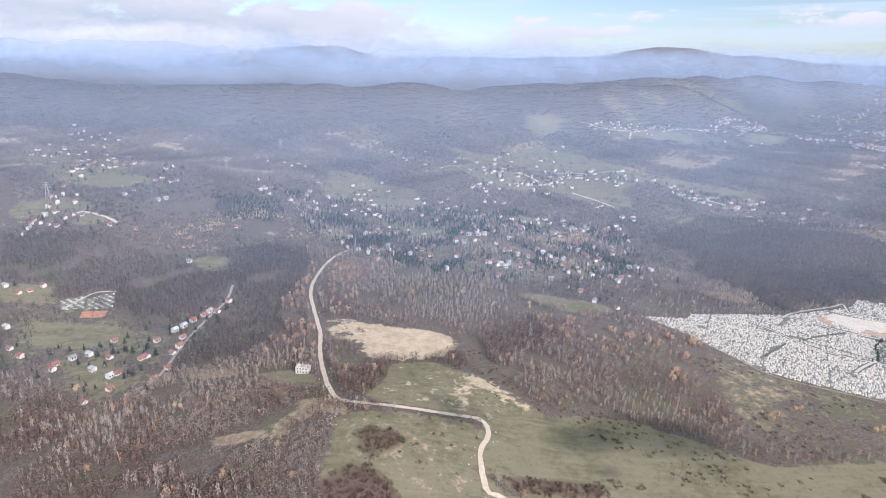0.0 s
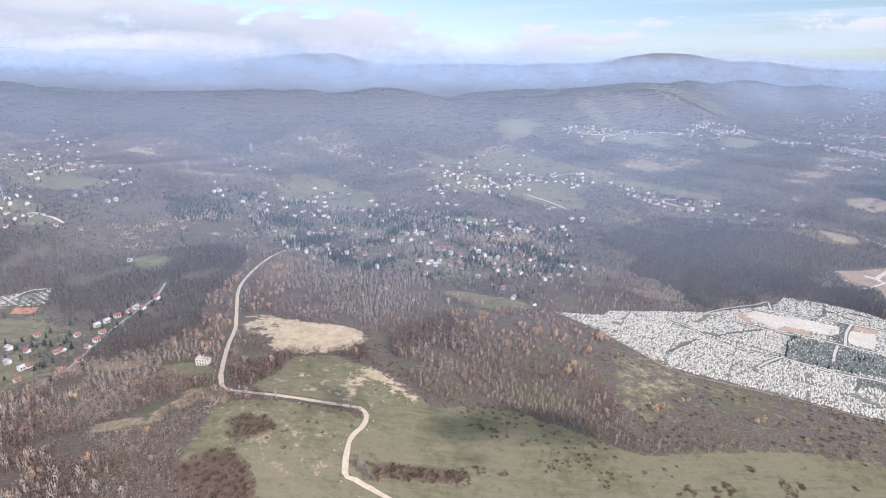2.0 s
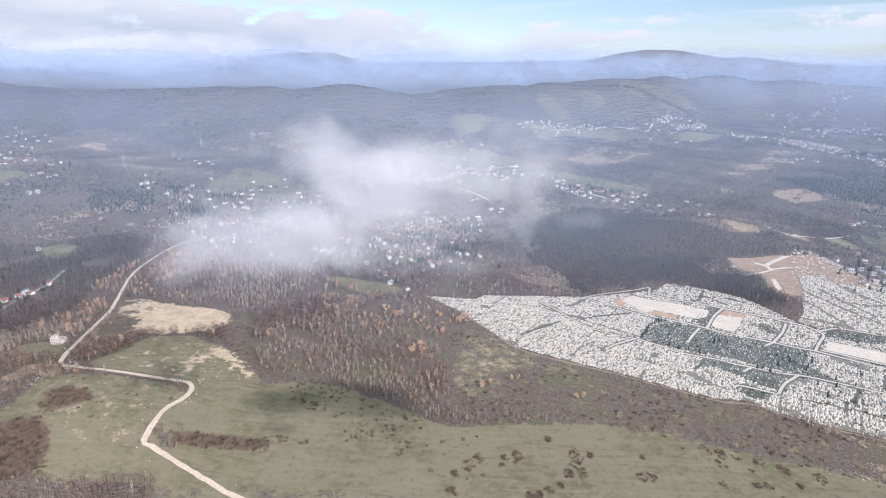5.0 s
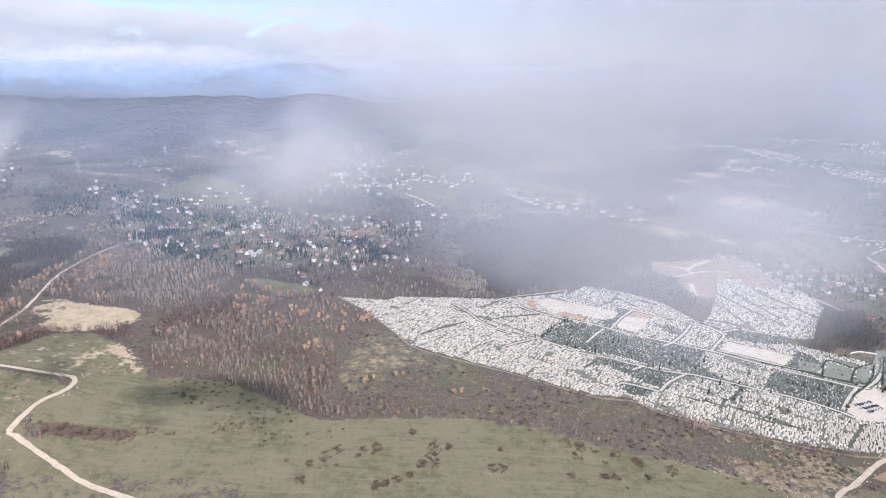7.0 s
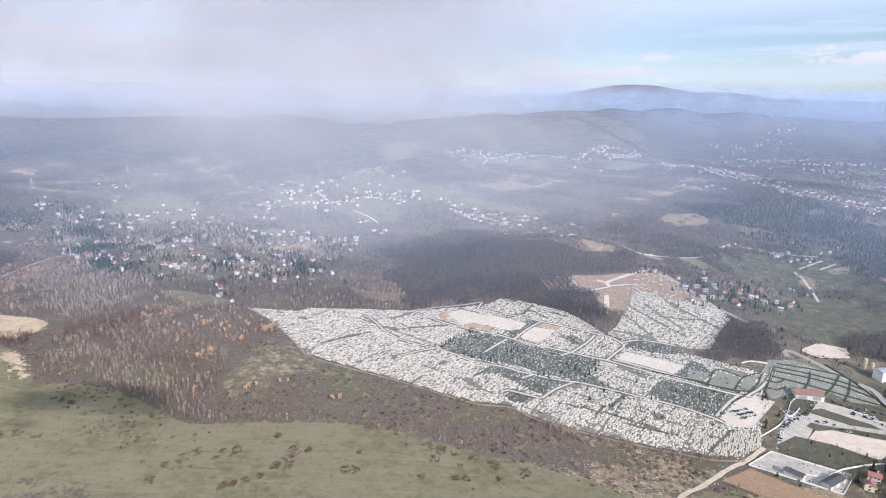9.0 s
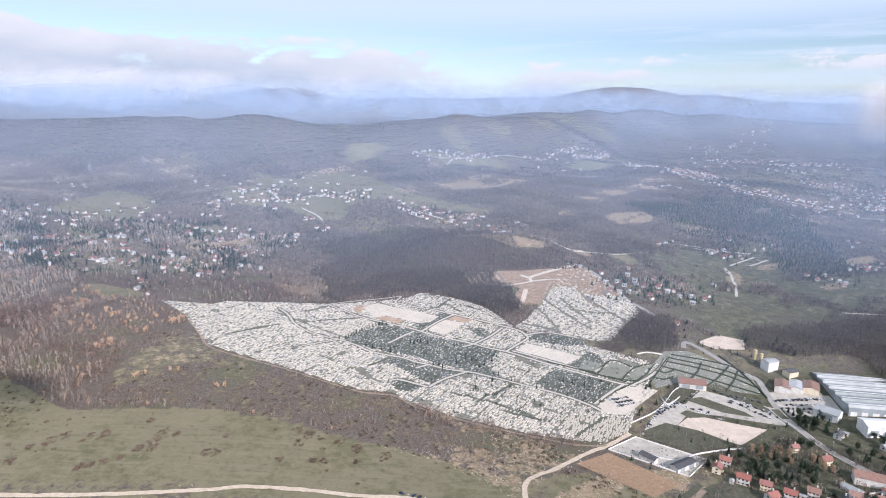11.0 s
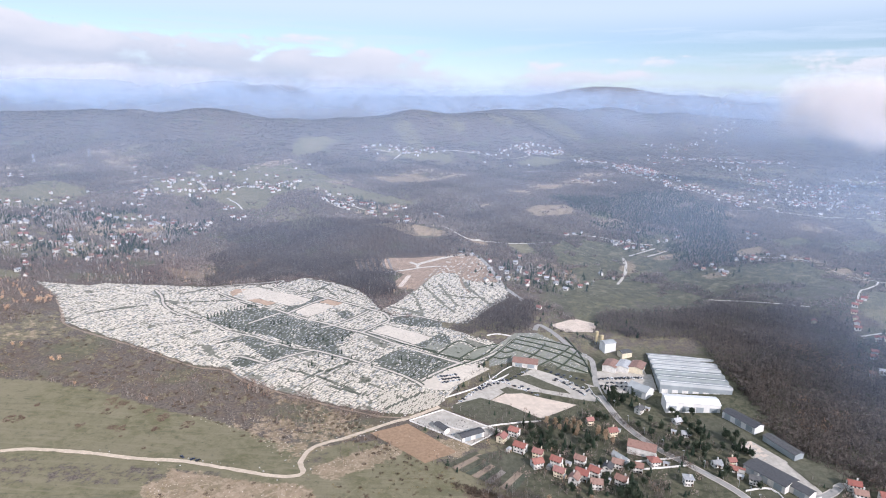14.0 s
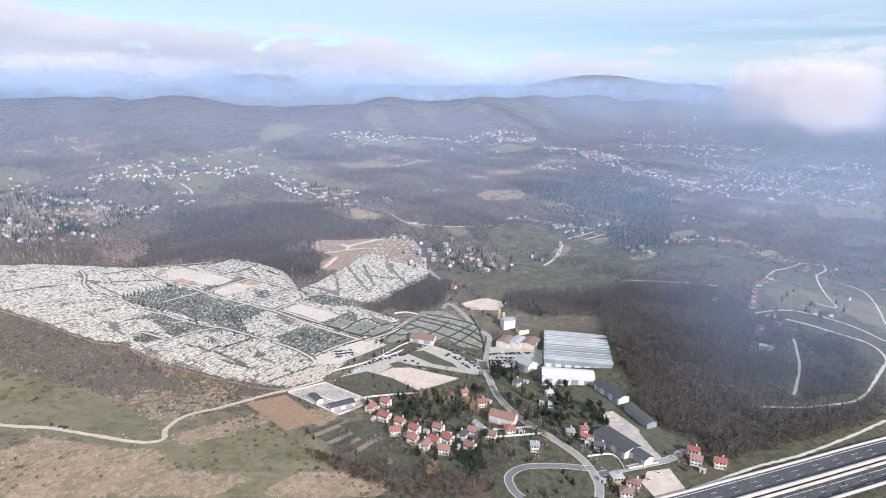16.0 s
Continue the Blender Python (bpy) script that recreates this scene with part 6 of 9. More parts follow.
# ---- vegetation ----
def plant_material(name, low, high, rare=None, rare_from=0.97, rough=0.9, uneven=0.5):
    def build(n):
        t = _attr(n, "tint", "Fac")
        c = n.mix(t, low, high)
        g = n.add("ShaderNodeNewGeometry").outputs["Random Per Island"]
        c = n.mix(n.math("MULTIPLY", g, uneven), c, tuple(0.55 * v for v in low))
        if rare:
            c = n.mix(n.math("GREATER_THAN", t, rare_from), c, rare)
        return c
    m = material(name, build, rough, specular=0.1)
    t = m.node_tree
    solid = next(n for n in t.nodes if n.type == "BSDF_PRINCIPLED")
    out = next(n for n in t.nodes if n.type == "OUTPUT_MATERIAL")
    through_ = t.nodes.new("ShaderNodeBsdfTranslucent")
    both = t.nodes.new("ShaderNodeMixShader")
    both.inputs[0].default_value = 0.42
    t.links.new(solid.inputs["Base Color"].links[0].from_socket, through_.inputs[0])
    t.links.new(solid.outputs[0], both.inputs[1])
    t.links.new(through_.outputs[0], both.inputs[2])
    t.links.new(both.outputs[0], out.inputs[0])
    return m


BARK = plant_material("bark", (0.20, 0.17, 0.145), (0.55, 0.50, 0.44))
DARK_BARK = plant_material("dark_bark", (0.07, 0.06, 0.054), (0.15, 0.13, 0.115))
TWIGS = plant_material("bare_twigs", (0.25, 0.19, 0.155), (0.56, 0.435, 0.36), (0.60, 0.43, 0.29), 0.94)
RUDDY_TWIGS = plant_material("ruddy_twigs", (0.20, 0.135, 0.11), (0.50, 0.35, 0.285), (0.56, 0.38, 0.25), 0.95)
PALE_TWIGS = plant_material("pale_twigs", (0.44, 0.375, 0.315), (0.68, 0.59, 0.50), (0.62, 0.42, 0.26), 0.92)
FAR_TWIGS = plant_material("far_twigs", (0.165, 0.138, 0.118), (0.43, 0.355, 0.295), (0.56, 0.44, 0.32), 0.9)
BROWN_TWIGS = plant_material("brown_twigs", (0.125, 0.10, 0.088), (0.31, 0.245, 0.205))
RIDGE_TWIGS = plant_material("ridge_twigs", (0.15, 0.128, 0.108), (0.23, 0.192, 0.16), uneven=0.15)
DARK_TWIGS = plant_material("dark_twigs", (0.150, 0.126, 0.111), (0.222, 0.183, 0.157), (0.28, 0.19, 0.14), 0.965, uneven=0.16)
BUSH = plant_material("bush_twigs", (0.13, 0.10, 0.076), (0.27, 0.20, 0.145))
NEEDLES = plant_material("needles", (0.040, 0.060, 0.044), (0.078, 0.105, 0.068))
EVER_LEAVES = plant_material("evergreen_leaves", (0.06, 0.08, 0.055), (0.11, 0.13, 0.085))
BRAKE_TWIGS = plant_material("brake_twigs", (0.185, 0.135, 0.105), (0.36, 0.265, 0.20))
GOLD = plant_material("golden_leaves", (0.76, 0.52, 0.34), (0.84, 0.66, 0.45))
RUST = plant_material("rusty_leaves", (0.40, 0.29, 0.19), (0.54, 0.40, 0.265))
RUST_LEAVES = plant_material("orange_brown_leaves", (0.56, 0.36, 0.235), (0.78, 0.57, 0.40))
DRYGRASS = plant_material("dry_tufts", (0.36, 0.28, 0.15), (0.50, 0.42, 0.26))
SCRAP_MIX = material("mixed_scrap", per_piece((0.10, 0.085, 0.075), (0.62, 0.58, 0.53), True), 0.8)
RUBBLE = material("brown_rubble", per_piece((0.50, 0.41, 0.31), (0.68, 0.59, 0.48), True), 0.9)
ROCK = material("pale_rock", per_piece((0.50, 0.47, 0.43), (0.66, 0.62, 0.57), True), 0.9)


def sliver(v, f, m, a, b, width, mat, rng):
    """A thin three-cornered twig from a to b."""
    d = np.subtract(b, a)
    side = np.cross(d, rng.normal(0, 1, 3))
    side = side / (np.linalg.norm(side) + 1e-9) * width
    i = len(v)
    v.extend([a - side, a + side, b])
    f.append((i, i + 1, i + 2))
    m.append(mat)


def trunk(v, f, m, h, r0, r1, mat, lean=(0, 0)):
    i = len(v)
    for k, (z, r) in enumerate(((0, r0), (h, r1))):
        for a in range(3):
            an = a * 2.094 + 0.3
            v.append(np.array([r * math.cos(an) + lean[0] * k, r * math.sin(an) + lean[1] * k, z]))
    for a in range(3):
        b = (a + 1) % 3
        f.extend([(i + a, i + b, i + 3 + b), (i + a, i + 3 + b, i + 3 + a)])
        m.extend([mat, mat])


def bare_tree(rng, twigs, slim=1.0, upright=False):
    """A leafless tree one metre high: trunk, limbs and a thin brush of twigs."""
    v, f, m = [], [], []
    lean = rng.normal(0, 0.03, 2)
    trunk(v, f, m, 0.78, 0.02, 0.006, 0, lean)
    for k in range(5):
        z = rng.uniform(0.25, 0.7)
        an = rng.uniform(0, 6.28)
        a = np.array([lean[0] * z, lean[1] * z, z])
        r = rng.uniform(0.1, 0.22) * slim
        sliver(v, f, m, a, a + np.array([r * math.cos(an), r * math.sin(an), rng.uniform(0.12, 0.28)]), 0.011, 0, rng)
    for k in range(twigs):
        z = 0.2 + 0.78 * rng.beta(1.7, 1.5)
        rad = slim * 0.27 * math.sqrt(max(0.02, 1 - ((z - 0.55) / 0.48) ** 2)) * math.sqrt(rng.uniform(0.05, 1))
        an = rng.uniform(0, 6.28)
        a = np.array([rad * math.cos(an), rad * math.sin(an), z - 0.08])
        out = np.array([math.cos(an) * 0.1 * slim, math.sin(an) * 0.1 * slim, rng.uniform(0.0, 0.16)]) + rng.normal(0, 0.05, 3) * np.array([slim, slim, 1])
        if upright:
            out = np.array([0.25 * out[0], 0.25 * out[1], rng.uniform(0.1, 0.24)])
        sliver(v, f, m, a, a + out, rng.uniform(0.02, 0.036) if upright else rng.uniform(0.024, 0.05), 1, rng)
    return np.array(v), np.array(f), np.array(m)


def conifer(rng, tiers=6, spokes=8):
    """A fir one metre high: trunk and drooping tiers of ragged boughs."""
    v, f, m = [], [], []
    trunk(v, f, m, 0.9, 0.02, 0.004, 0)
    for t in range(tiers):
        z = 0.12 + 0.86 * t / tiers
        r = 0.21 * (1 - t / tiers) ** 0.85 + 0.02
        top = np.array([0, 0, z + 0.26 * (1 - 0.5 * t / tiers)])
        base = len(v)
        v.append(top)
        for s in range(spokes * 2):
            an = s * math.pi / spokes + t
            rr = r * (rng.uniform(0.85, 1.2) if s % 2 == 0 else rng.uniform(0.4, 0.6))
            v.append(np.array([rr * math.cos(an), rr * math.sin(an), z - (0.04 if s % 2 == 0 else -0.03) + rng.normal(0, 0.012)]))
        for s in range(spokes * 2):
            f.append((base, base + 1 + s, base + 1 + (s + 1) % (spokes * 2)))
            m.append(1)
    return np.array(v), np.array(f), np.array(m)


def leafy_tree(rng, leaves=320, slim=1.0):
    """A broad tree one metre high: trunk, limbs and clumps of leaves with gaps."""
    v, f, m = [], [], []
    trunk(v, f, m, 0.7, 0.025, 0.008, 0)
    centres = [np.array([slim * rng.uniform(-0.2, 0.2), slim * rng.uniform(-0.2, 0.2), rng.uniform(0.38, 0.86)]) for _ in range(11)]
    for c in centres:
        sliver(v, f, m, np.array([0, 0, 0.35]), c, 0.012, 0, rng)
    for k in range(leaves):
        c = centres[k % len(centres)] + rng.normal(0, 0.065, 3)
        d = rng.normal(0, 1, 3)
        d /= np.linalg.norm(d)
        sliver(v, f, m, c, c + d * 0.085, 0.045, 1, rng)
    return np.array(v), np.array(f), np.array(m)


def bush(rng, twigs=26):
    v, f, m = [], [], []
    for k in range(twigs):
        an, r = rng.uniform(0, 6.28), 0.5 * math.sqrt(rng.uniform(0, 1))
        a = np.array([r * math.cos(an), r * math.sin(an), 0.0])
        b = a + np.array([rng.normal(0, 0.16) + 0.2 * math.cos(an), rng.normal(0, 0.16) + 0.2 * math.sin(an), rng.uniform(0.35, 0.8) * (1.1 - r)])
        sliver(v, f, m, a, b, rng.uniform(0.07, 0.14), 0, rng)
    return np.array(v), np.array(f), np.array(m)


def stone(rng):
    """A small broken rock one metre across."""
    v = np.array([(1, 0, 0), (0, 1, 0), (-1, 0, 0), (0, -1, 0), (0.1, 0.1, 0.8)]) * 0.5 * rng.uniform(0.6, 1.2, (5, 3))
    return v, np.array([(0, 1, 4), (1, 2, 4), (2, 3, 4), (3, 0, 4)]), np.zeros(4, int)


def planted(name, templates, x, y, sizes, mats, label, category, seed, sink=0.1, spread=(0.8, 1.2), drift=0.0):
    """Very many plants joined into one mesh."""
    rng = np.random.default_rng(seed)
    x, y, sizes = np.asarray(x), np.asarray(y), np.asarray(sizes)
    pick = rng.integers(0, len(templates), len(x))
    vs, fs, ms, ts, start = [], [], [], [], 0
    for k, (tv, tf, tm) in enumerate(templates):
        s = np.nonzero(pick == k)[0]
        if not len(s):
            continue
        an = rng.uniform(0, 6.283, len(s))
        ca, sa = np.cos(an), np.sin(an)
        sz = sizes[s]
        wide = sz * rng.uniform(*spread, len(s))
        X = x[s, None] + (ca[:, None] * tv[None, :, 0] - sa[:, None] * tv[None, :, 1]) * wide[:, None]
        Y = y[s, None] + (sa[:, None] * tv[None, :, 0] + ca[:, None] * tv[None, :, 1]) * wide[:, None]
        Z = land(x[s], y[s])[:, None] - sink + tv[None, :, 2] * sz[:, None]
        vs.append(np.stack([X, Y, Z], 2).reshape(-1, 3))
        fs.append((tf[None] + (start + np.arange(len(s)) * len(tv))[:, None, None]).reshape(-1, 3))
        ms.append(np.tile(tm, len(s)))
        tint = rng.uniform(0, 1, len(s))
        if drift:
            tint = np.clip((1 - drift) * tint + drift * (0.5 + 0.5 * wavy(x[s], y[s], 47) + 0.3 * wavy(x[s], y[s] + 90, 19)), 0, 1)
        ts.append(np.repeat(tint, len(tv)))
        start += len(s) * len(tv)
    me = mesh_from(name, np.concatenate(vs), np.concatenate(fs), mats)
    me.polygons.foreach_set("material_index", np.concatenate(ms).astype(np.int32))
    a = me.attributes.new("tint", "FLOAT", "POINT")
    a.data.foreach_set("value", np.concatenate(ts).astype(np.float32))
    return tagged(new(name, me), label, category, kind="stuff")


def scatter(x0, x1, y0, y1, step, seed, jitter=0.5):
    rng = np.random.default_rng(seed)
    X, Y = np.meshgrid(np.arange(x0, x1, step), np.arange(y0, y1, step))
    X, Y = X.ravel(), Y.ravel()
    return X + rng.uniform(-jitter, jitter, X.size) * step, Y + rng.uniform(-jitter, jitter, X.size) * step


def wavy(x, y, k):
    """Smooth unevenness over the plan, about -1 to 1."""
    return 0.5 * (np.sin(x / k + 1.9 * np.sin(y / (1.3 * k))) + np.sin(y / (0.8 * k) + 1.6 * np.sin(x / (1.1 * k) + 2)))


HOUSE_SPOTS = [h[1:3] for h in HOMES] + [p for g in HOUSES_RED + HOUSES_WHITE + HOUSES_FAR + HOUSES_MID for p in g]


def open_ground(x, y, margin=1.5, meadow=True):
    """Where nothing wooded grows."""
    o = within(TAN + CEMETERY + [CLAY_SLOPE] + CEM_GREEN + PLOUGH + YARD + (MEADOW if meadow else []), x, y)
    for line in ROAD_GRAVEL + ROAD_TRACK + ROAD_PAVED:
        o |= near_line(line, x, y) < margin + 2.2
    for line in MOTORWAY:
        o |= near_line(line, x, y) < 14
    for line in LANES:
        o |= near_line(line, x, y) < 3
    for hx, hy in HOUSE_SPOTS:
        o |= (np.abs(x - hx) < 5) & (np.abs(y - hy) < 5)
    o |= (x > 596) & (x < 682) & (y > 250) & (y < 362)      # works yard and halls
    for line, gap in (([(647, 204), (664, 172)], 12), ([(660, 256), (672, 236)], 7), ([(667, 234), (680, 212)], 6)):
        o |= near_line(line, x, y) < gap
    return o


rng = np.random.default_rng(7)
NEAR = [bare_tree(rng, 26) for _ in range(7)]
SLIM = [bare_tree(rng, 24, 0.5, True) for _ in range(5)]
MID = [bare_tree(rng, 11) for _ in range(5)]
FIRS = [conifer(rng) for _ in range(4)]
SMALL_FIRS = [conifer(rng, 4, 5) for _ in range(4)]
LEAFY = [leafy_tree(rng, 150, 0.62) for _ in range(4)]
BUSHES = [bush(rng) for _ in range(5)]
CROWNS = [bush(rng, 13) for _ in range(6)]
STONES = [stone(rng) for _ in range(5)]

# near woods
x, y = scatter(-420, 470, 165, 560, 2.95, 1)
keep = ~within(WOODS[-1:], x + 16 * wavy(x, y, 17) + 5 * wavy(x, y, 6), y + 16 * wavy(x + 60, y, 21) + 5 * wavy(y, x, 7)) & ~open_ground(x, y) & ~within(SCRUB + SHRUB + VILLAGE + HEATH, x, y) & (~within(GARDENS, x, y) | (np.random.default_rng(41).uniform(0, 1, x.size) < 0.22)) & (y < 545 + 20 * wavy(x, y, 40)) & ~((x > 300) & (y < 250)) & ~((x > 40) & (y < 222))
thin = wavy(x, y, 17) + 0.7 * wavy(x + 50, y, 7)
keep &= thin > -0.78
x, y = x[keep], y[keep]
rr = np.random.default_rng(2)
pale = (wavy(x, y, 26) + 0.7 * rr.normal(0, 1, x.size) + 1.1 * within(BIRCHES, x, y)) > 0.98
size = rr.uniform(3.4, 7.0, x.size) * (1 + 0.22 * wavy(x, y, 30)) * np.where(x > 110, 0.8, 1.0)
west = (x < -118 + 12 * wavy(x, y, 23)) & (y > 335 + 15 * wavy(y, x, 19))
planted("western_woods", MID, x[west], y[west], size[west], [DARK_BARK, BROWN_TWIGS], "smooth dark brown leafless woods on the western slopes", "woods", 87, spread=(1.0, 1.5), drift=0.5)
x, y, size, pale = x[~west], y[~west], size[~west], pale[~west]
larch = rr.uniform(0, 1, x.size) < np.where(within(LARCHES, x, y), 0.20, 0.012)
planted("autumn_trees", LEAFY[:3], x[larch & ~pale], y[larch & ~pale], size[larch & ~pale], [BARK, RUST_LEAVES], "scattered trees still in orange brown leaf among bare woods", "trees", 86, spread=(0.7, 1.1))
keep = ~(larch & ~pale)
x, y, size, pale = x[keep], y[keep], size[keep], pale[keep]
ruddy = ~pale & (wavy(x + 31, y, 29) + 0.5 * wavy(y, x, 11) + 0.3 * rr.normal(0, 1, x.size) + 0.7 * ((x < -20) & (y < 300)) > 0.35)
brown = ~pale & ~ruddy
planted("ruddy_woodland", NEAR[3:], x[ruddy], y[ruddy], size[ruddy], [DARK_BARK, RUDDY_TWIGS], "dense reddish brown leafless young oak wood", "woods", 88, spread=(0.9, 1.4), drift=0.5)
planted("woodland", NEAR, x[brown], y[brown], size[brown], [BARK, TWIGS], "dense leafless brown oak woodland in late autumn", "woods", 3, drift=0.55)
planted("birch_stand", SLIM, x[pale], y[pale], size[pale] * 1.12, [BARK, PALE_TWIGS], "pale slender leafless birches and poplars", "woods", 4)

# wooded hills by the cemetery and the works
x, y = scatter(200, 1000, 160, 700, 2.7, 5)
keep = within(WOODS[:-1], x + 4 * wavy(x, y, 6) + 2.5 * wavy(y, x, 3.1), y + 4 * wavy(y, x, 7) + 2.5 * wavy(x, y, 2.7)) & ~open_ground(x, y, meadow=False)
cx, cy = x + 16 * wavy(x, y, 17) + 5 * wavy(x, y, 6), y + 16 * wavy(x + 60, y, 21) + 5 * wavy(y, x, 7)
crest = within(WOODS[-1:], cx, cy) & ~open_ground(x, y, meadow=False) & ~keep
planted("crest_woods", MID, x[crest], y[crest], rr.uniform(4.0, 7.0, crest.sum()), [DARK_BARK, BROWN_TWIGS], "brown leafless oak wood on the rounded hill", "woods", 49, spread=(1.0, 1.5), drift=0.3)
x, y = x[keep], y[keep]
size = rr.uniform(4.6, 8.0, x.size)
planted("hill_woods", NEAR, x, y, size * (1 + 0.25 * wavy(x, y, 11)), [DARK_BARK, DARK_TWIGS], "dark leafless deciduous wood on a steep hill", "woods", 6, spread=(0.9, 1.4), drift=0.55)

# hedgerows, gardens and thickets round the valley
x, y = scatter(470, 1000, 120, 620, 3.8, 8)
keep = ~open_ground(x, y) & ~within(WOODS + OPEN, x, y) & (wavy(x, y, 23) + 0.5 * wavy(x, y + 30, 9) > -0.15 - 0.35 * (y < 270))
x, y = x[keep], y[keep]
ever = rr.uniform(0, 1, x.size) < 0.10
planted("hedge_firs", SMALL_FIRS, x[ever], y[ever], rr.uniform(2.0, 4.5, ever.sum()), [BARK, NEEDLES], "small dark evergreens in gardens and hedges", "trees", 29, spread=(1.1, 1.7))
x, y = x[~ever], y[~ever]
planted("thicket", MID + NEAR[:2], x, y, rr.uniform(1.8, 4.6, x.size), [BARK, DARK_TWIGS], "bare thickets and garden trees along the valley", "woods", 9)

# dark mixed woods and brush of the side valleys
x, y = scatter(545, 1180, 375, 800, 3.9, 37)
keep = ~open_ground(x, y) & ~within(OPEN + FIELD + WOODS + TOWN, x, y) & (wavy(x, y, 33) + 0.6 * wavy(x, y, 13) > -0.2) & (x < 330 + 0.95 * y + 350)
x, y = x[keep], y[keep]
planted("valley_woods", CROWNS, x, y, rr.uniform(2.2, 4.6, x.size), [FAR_TWIGS], "dark leafless brush and woods in the side valleys", "woods", 38, spread=(0.9, 1.4), drift=0.4)

x, y = scatter(640, 1050, 120, 330, 2.6, 47)
keep = within(SCRUBBY + WOODS, x, y) & ~open_ground(x, y, meadow=False) & (rr.uniform(0, 1, x.size) < 0.7)
planted("undergrowth", BUSHES, x[keep], y[keep], rr.uniform(1.2, 2.8, keep.sum()), [DARK_TWIGS], "dark brambles and undergrowth above the motorway", "bushes", 48, spread=(1.0, 1.6))

# woods on the slopes further off
x, y = scatter(-900, 1500, 540, 1150, 5.9, 10)
keep = (~within(MEADOW + TAN + OPEN + FIELD, x, y) | (wavy(x, y, 9) + 0.5 * rr.normal(0, 1, x.size) > 1.15)) & (~within(TOWN, x, y) | (rr.uniform(0, 1, x.size) < 0.4)) & (wavy(x, y, 60) + 0.6 * wavy(x, y, 21) > -1.1) & (np.abs(x - 330) < 250 + 0.85 * y)
keep &= ~((x > 200) & (x < 1000) & (y < 700) & within(WOODS, x, y))
x, y = x[keep], y[keep]
planted("far_woods", CROWNS, x, y, rr.uniform(3.2, 7.4, x.size), [FAR_TWIGS], "brown leafless woods on distant slopes", "woods", 11, spread=(0.9, 1.4), drift=0.75)
x, y = scatter(-1400, 2400, 1150, 2060, 9.6, 12)
keep = ~within(OPEN + FIELD, x, y) & (~within(TOWN, x, y) | (rr.uniform(0, 1, x.size) < 0.6)) & (wavy(x, y, 80) + 0.6 * wavy(x, y, 31) > -1.1) & (np.abs(x - 330) < 300 + 0.85 * y)
x, y = x[keep], y[keep]
planted("ridge_woods", CROWNS, x, y, rr.uniform(3.2, 5.2, x.size), [RIDGE_TWIGS], "dark woods on the far ridges", "woods", 13, spread=(2.6, 3.8), drift=0.75)

# firs among the weekend houses and in dark plantations
x, y = scatter(-330, 620, 450, 760, 3.1, 14)
keep = within(VILLAGE, x, y) & (wavy(x, y, 11) + 0.6 * wavy(x + 40, y, 27) + 0.3 * rr.normal(0, 1, x.size) > -0.12)
for hx, hy in HOUSE_SPOTS:
    keep &= (np.abs(x - hx) > 4.5) | (y - hy > 4) | (y - hy < -6)
x, y = x[keep], y[keep]
fir = wavy(x + 17, y, 15) + 0.35 * rr.normal(0, 1, x.size) > -0.25
planted("fir_trees", FIRS[:1] + SMALL_FIRS, x[fir], y[fir], rr.uniform(2.8, 5.8, fir.sum()), [BARK, NEEDLES], "dark green firs between the houses of a hill village", "trees", 15, spread=(0.9, 1.3))
planted("garden_trees", SLIM, x[~fir], y[~fir], rr.uniform(4, 6.5, (~fir).sum()), [BARK, PALE_TWIGS], "pale leafless poplars between the houses", "trees", 16)
x, y = scatter(-500, 1400, 480, 1150, 3.7, 17)
keep = within(PINES, x + 9 * wavy(x, y, 13), y + 9 * wavy(y, x, 15)) & (wavy(x, y, 30) > -0.8)
planted("pine_wood", SMALL_FIRS, x[keep], y[keep], rr.uniform(3, 5, keep.sum()), [BARK, NEEDLES], "dark pine plantation on a slope", "woods", 18, spread=(1.0, 1.6))

# low thorn clumps strewn over the meadow: place and half width
CLUMPS = [(222, 249, 2.7), (180, 226, 2.8), (173, 220, 2.5), (205, 235, 3.2), (198, 233, 2.0), (196, 227, 2.0), (234, 236, 3.5), (241, 238, 2.6), (228, 223, 3.4), (233, 226, 4.0), (268, 238, 1.8), (263, 223, 2.5), (268, 224, 2.5), (302, 222, 2.0), (319, 223, 2.6), (324, 223, 2.6), (341, 226, 2.1), (304, 249, 3.1), (311, 247, 3.7), (329, 243, 2.5), (339, 238, 3.7), (185, 232, 2.6), (172, 208, 2.9), (223, 215, 2.5), (217, 212, 2.7), (208, 206, 3.7), (212, 208, 2.7), (355, 234, 3.0), (307, 240, 1.8), (203, 230, 1.4)]
bx, by = [], []
clump_rng = np.random.default_rng(131)
for cx, cy, r in CLUMPS:
    k = int(7 + 3.2 * r * r)
    an, q = clump_rng.uniform(0, 6.283, k), r * np.sqrt(clump_rng.uniform(0, 1, k)) * clump_rng.uniform(0.6, 1.2)
    bx.append(cx + q * np.cos(an))
    by.append(cy + 1.5 * q * np.sin(an))
bx, by = np.concatenate(bx), np.concatenate(by)
planted("thorn_clumps", BUSHES, bx, by, clump_rng.uniform(0.5, 1.1, bx.size), [BRAKE_TWIGS], "low brown thorn clumps strewn over the meadow", "bushes", 132, spread=(1.1, 1.7))
# bushes and dry tufts over meadow and scrub
x, y = scatter(-60, 560, 150, 360, 3.4, 19)
scrub = within(SCRUB + RAGGED, x, y)
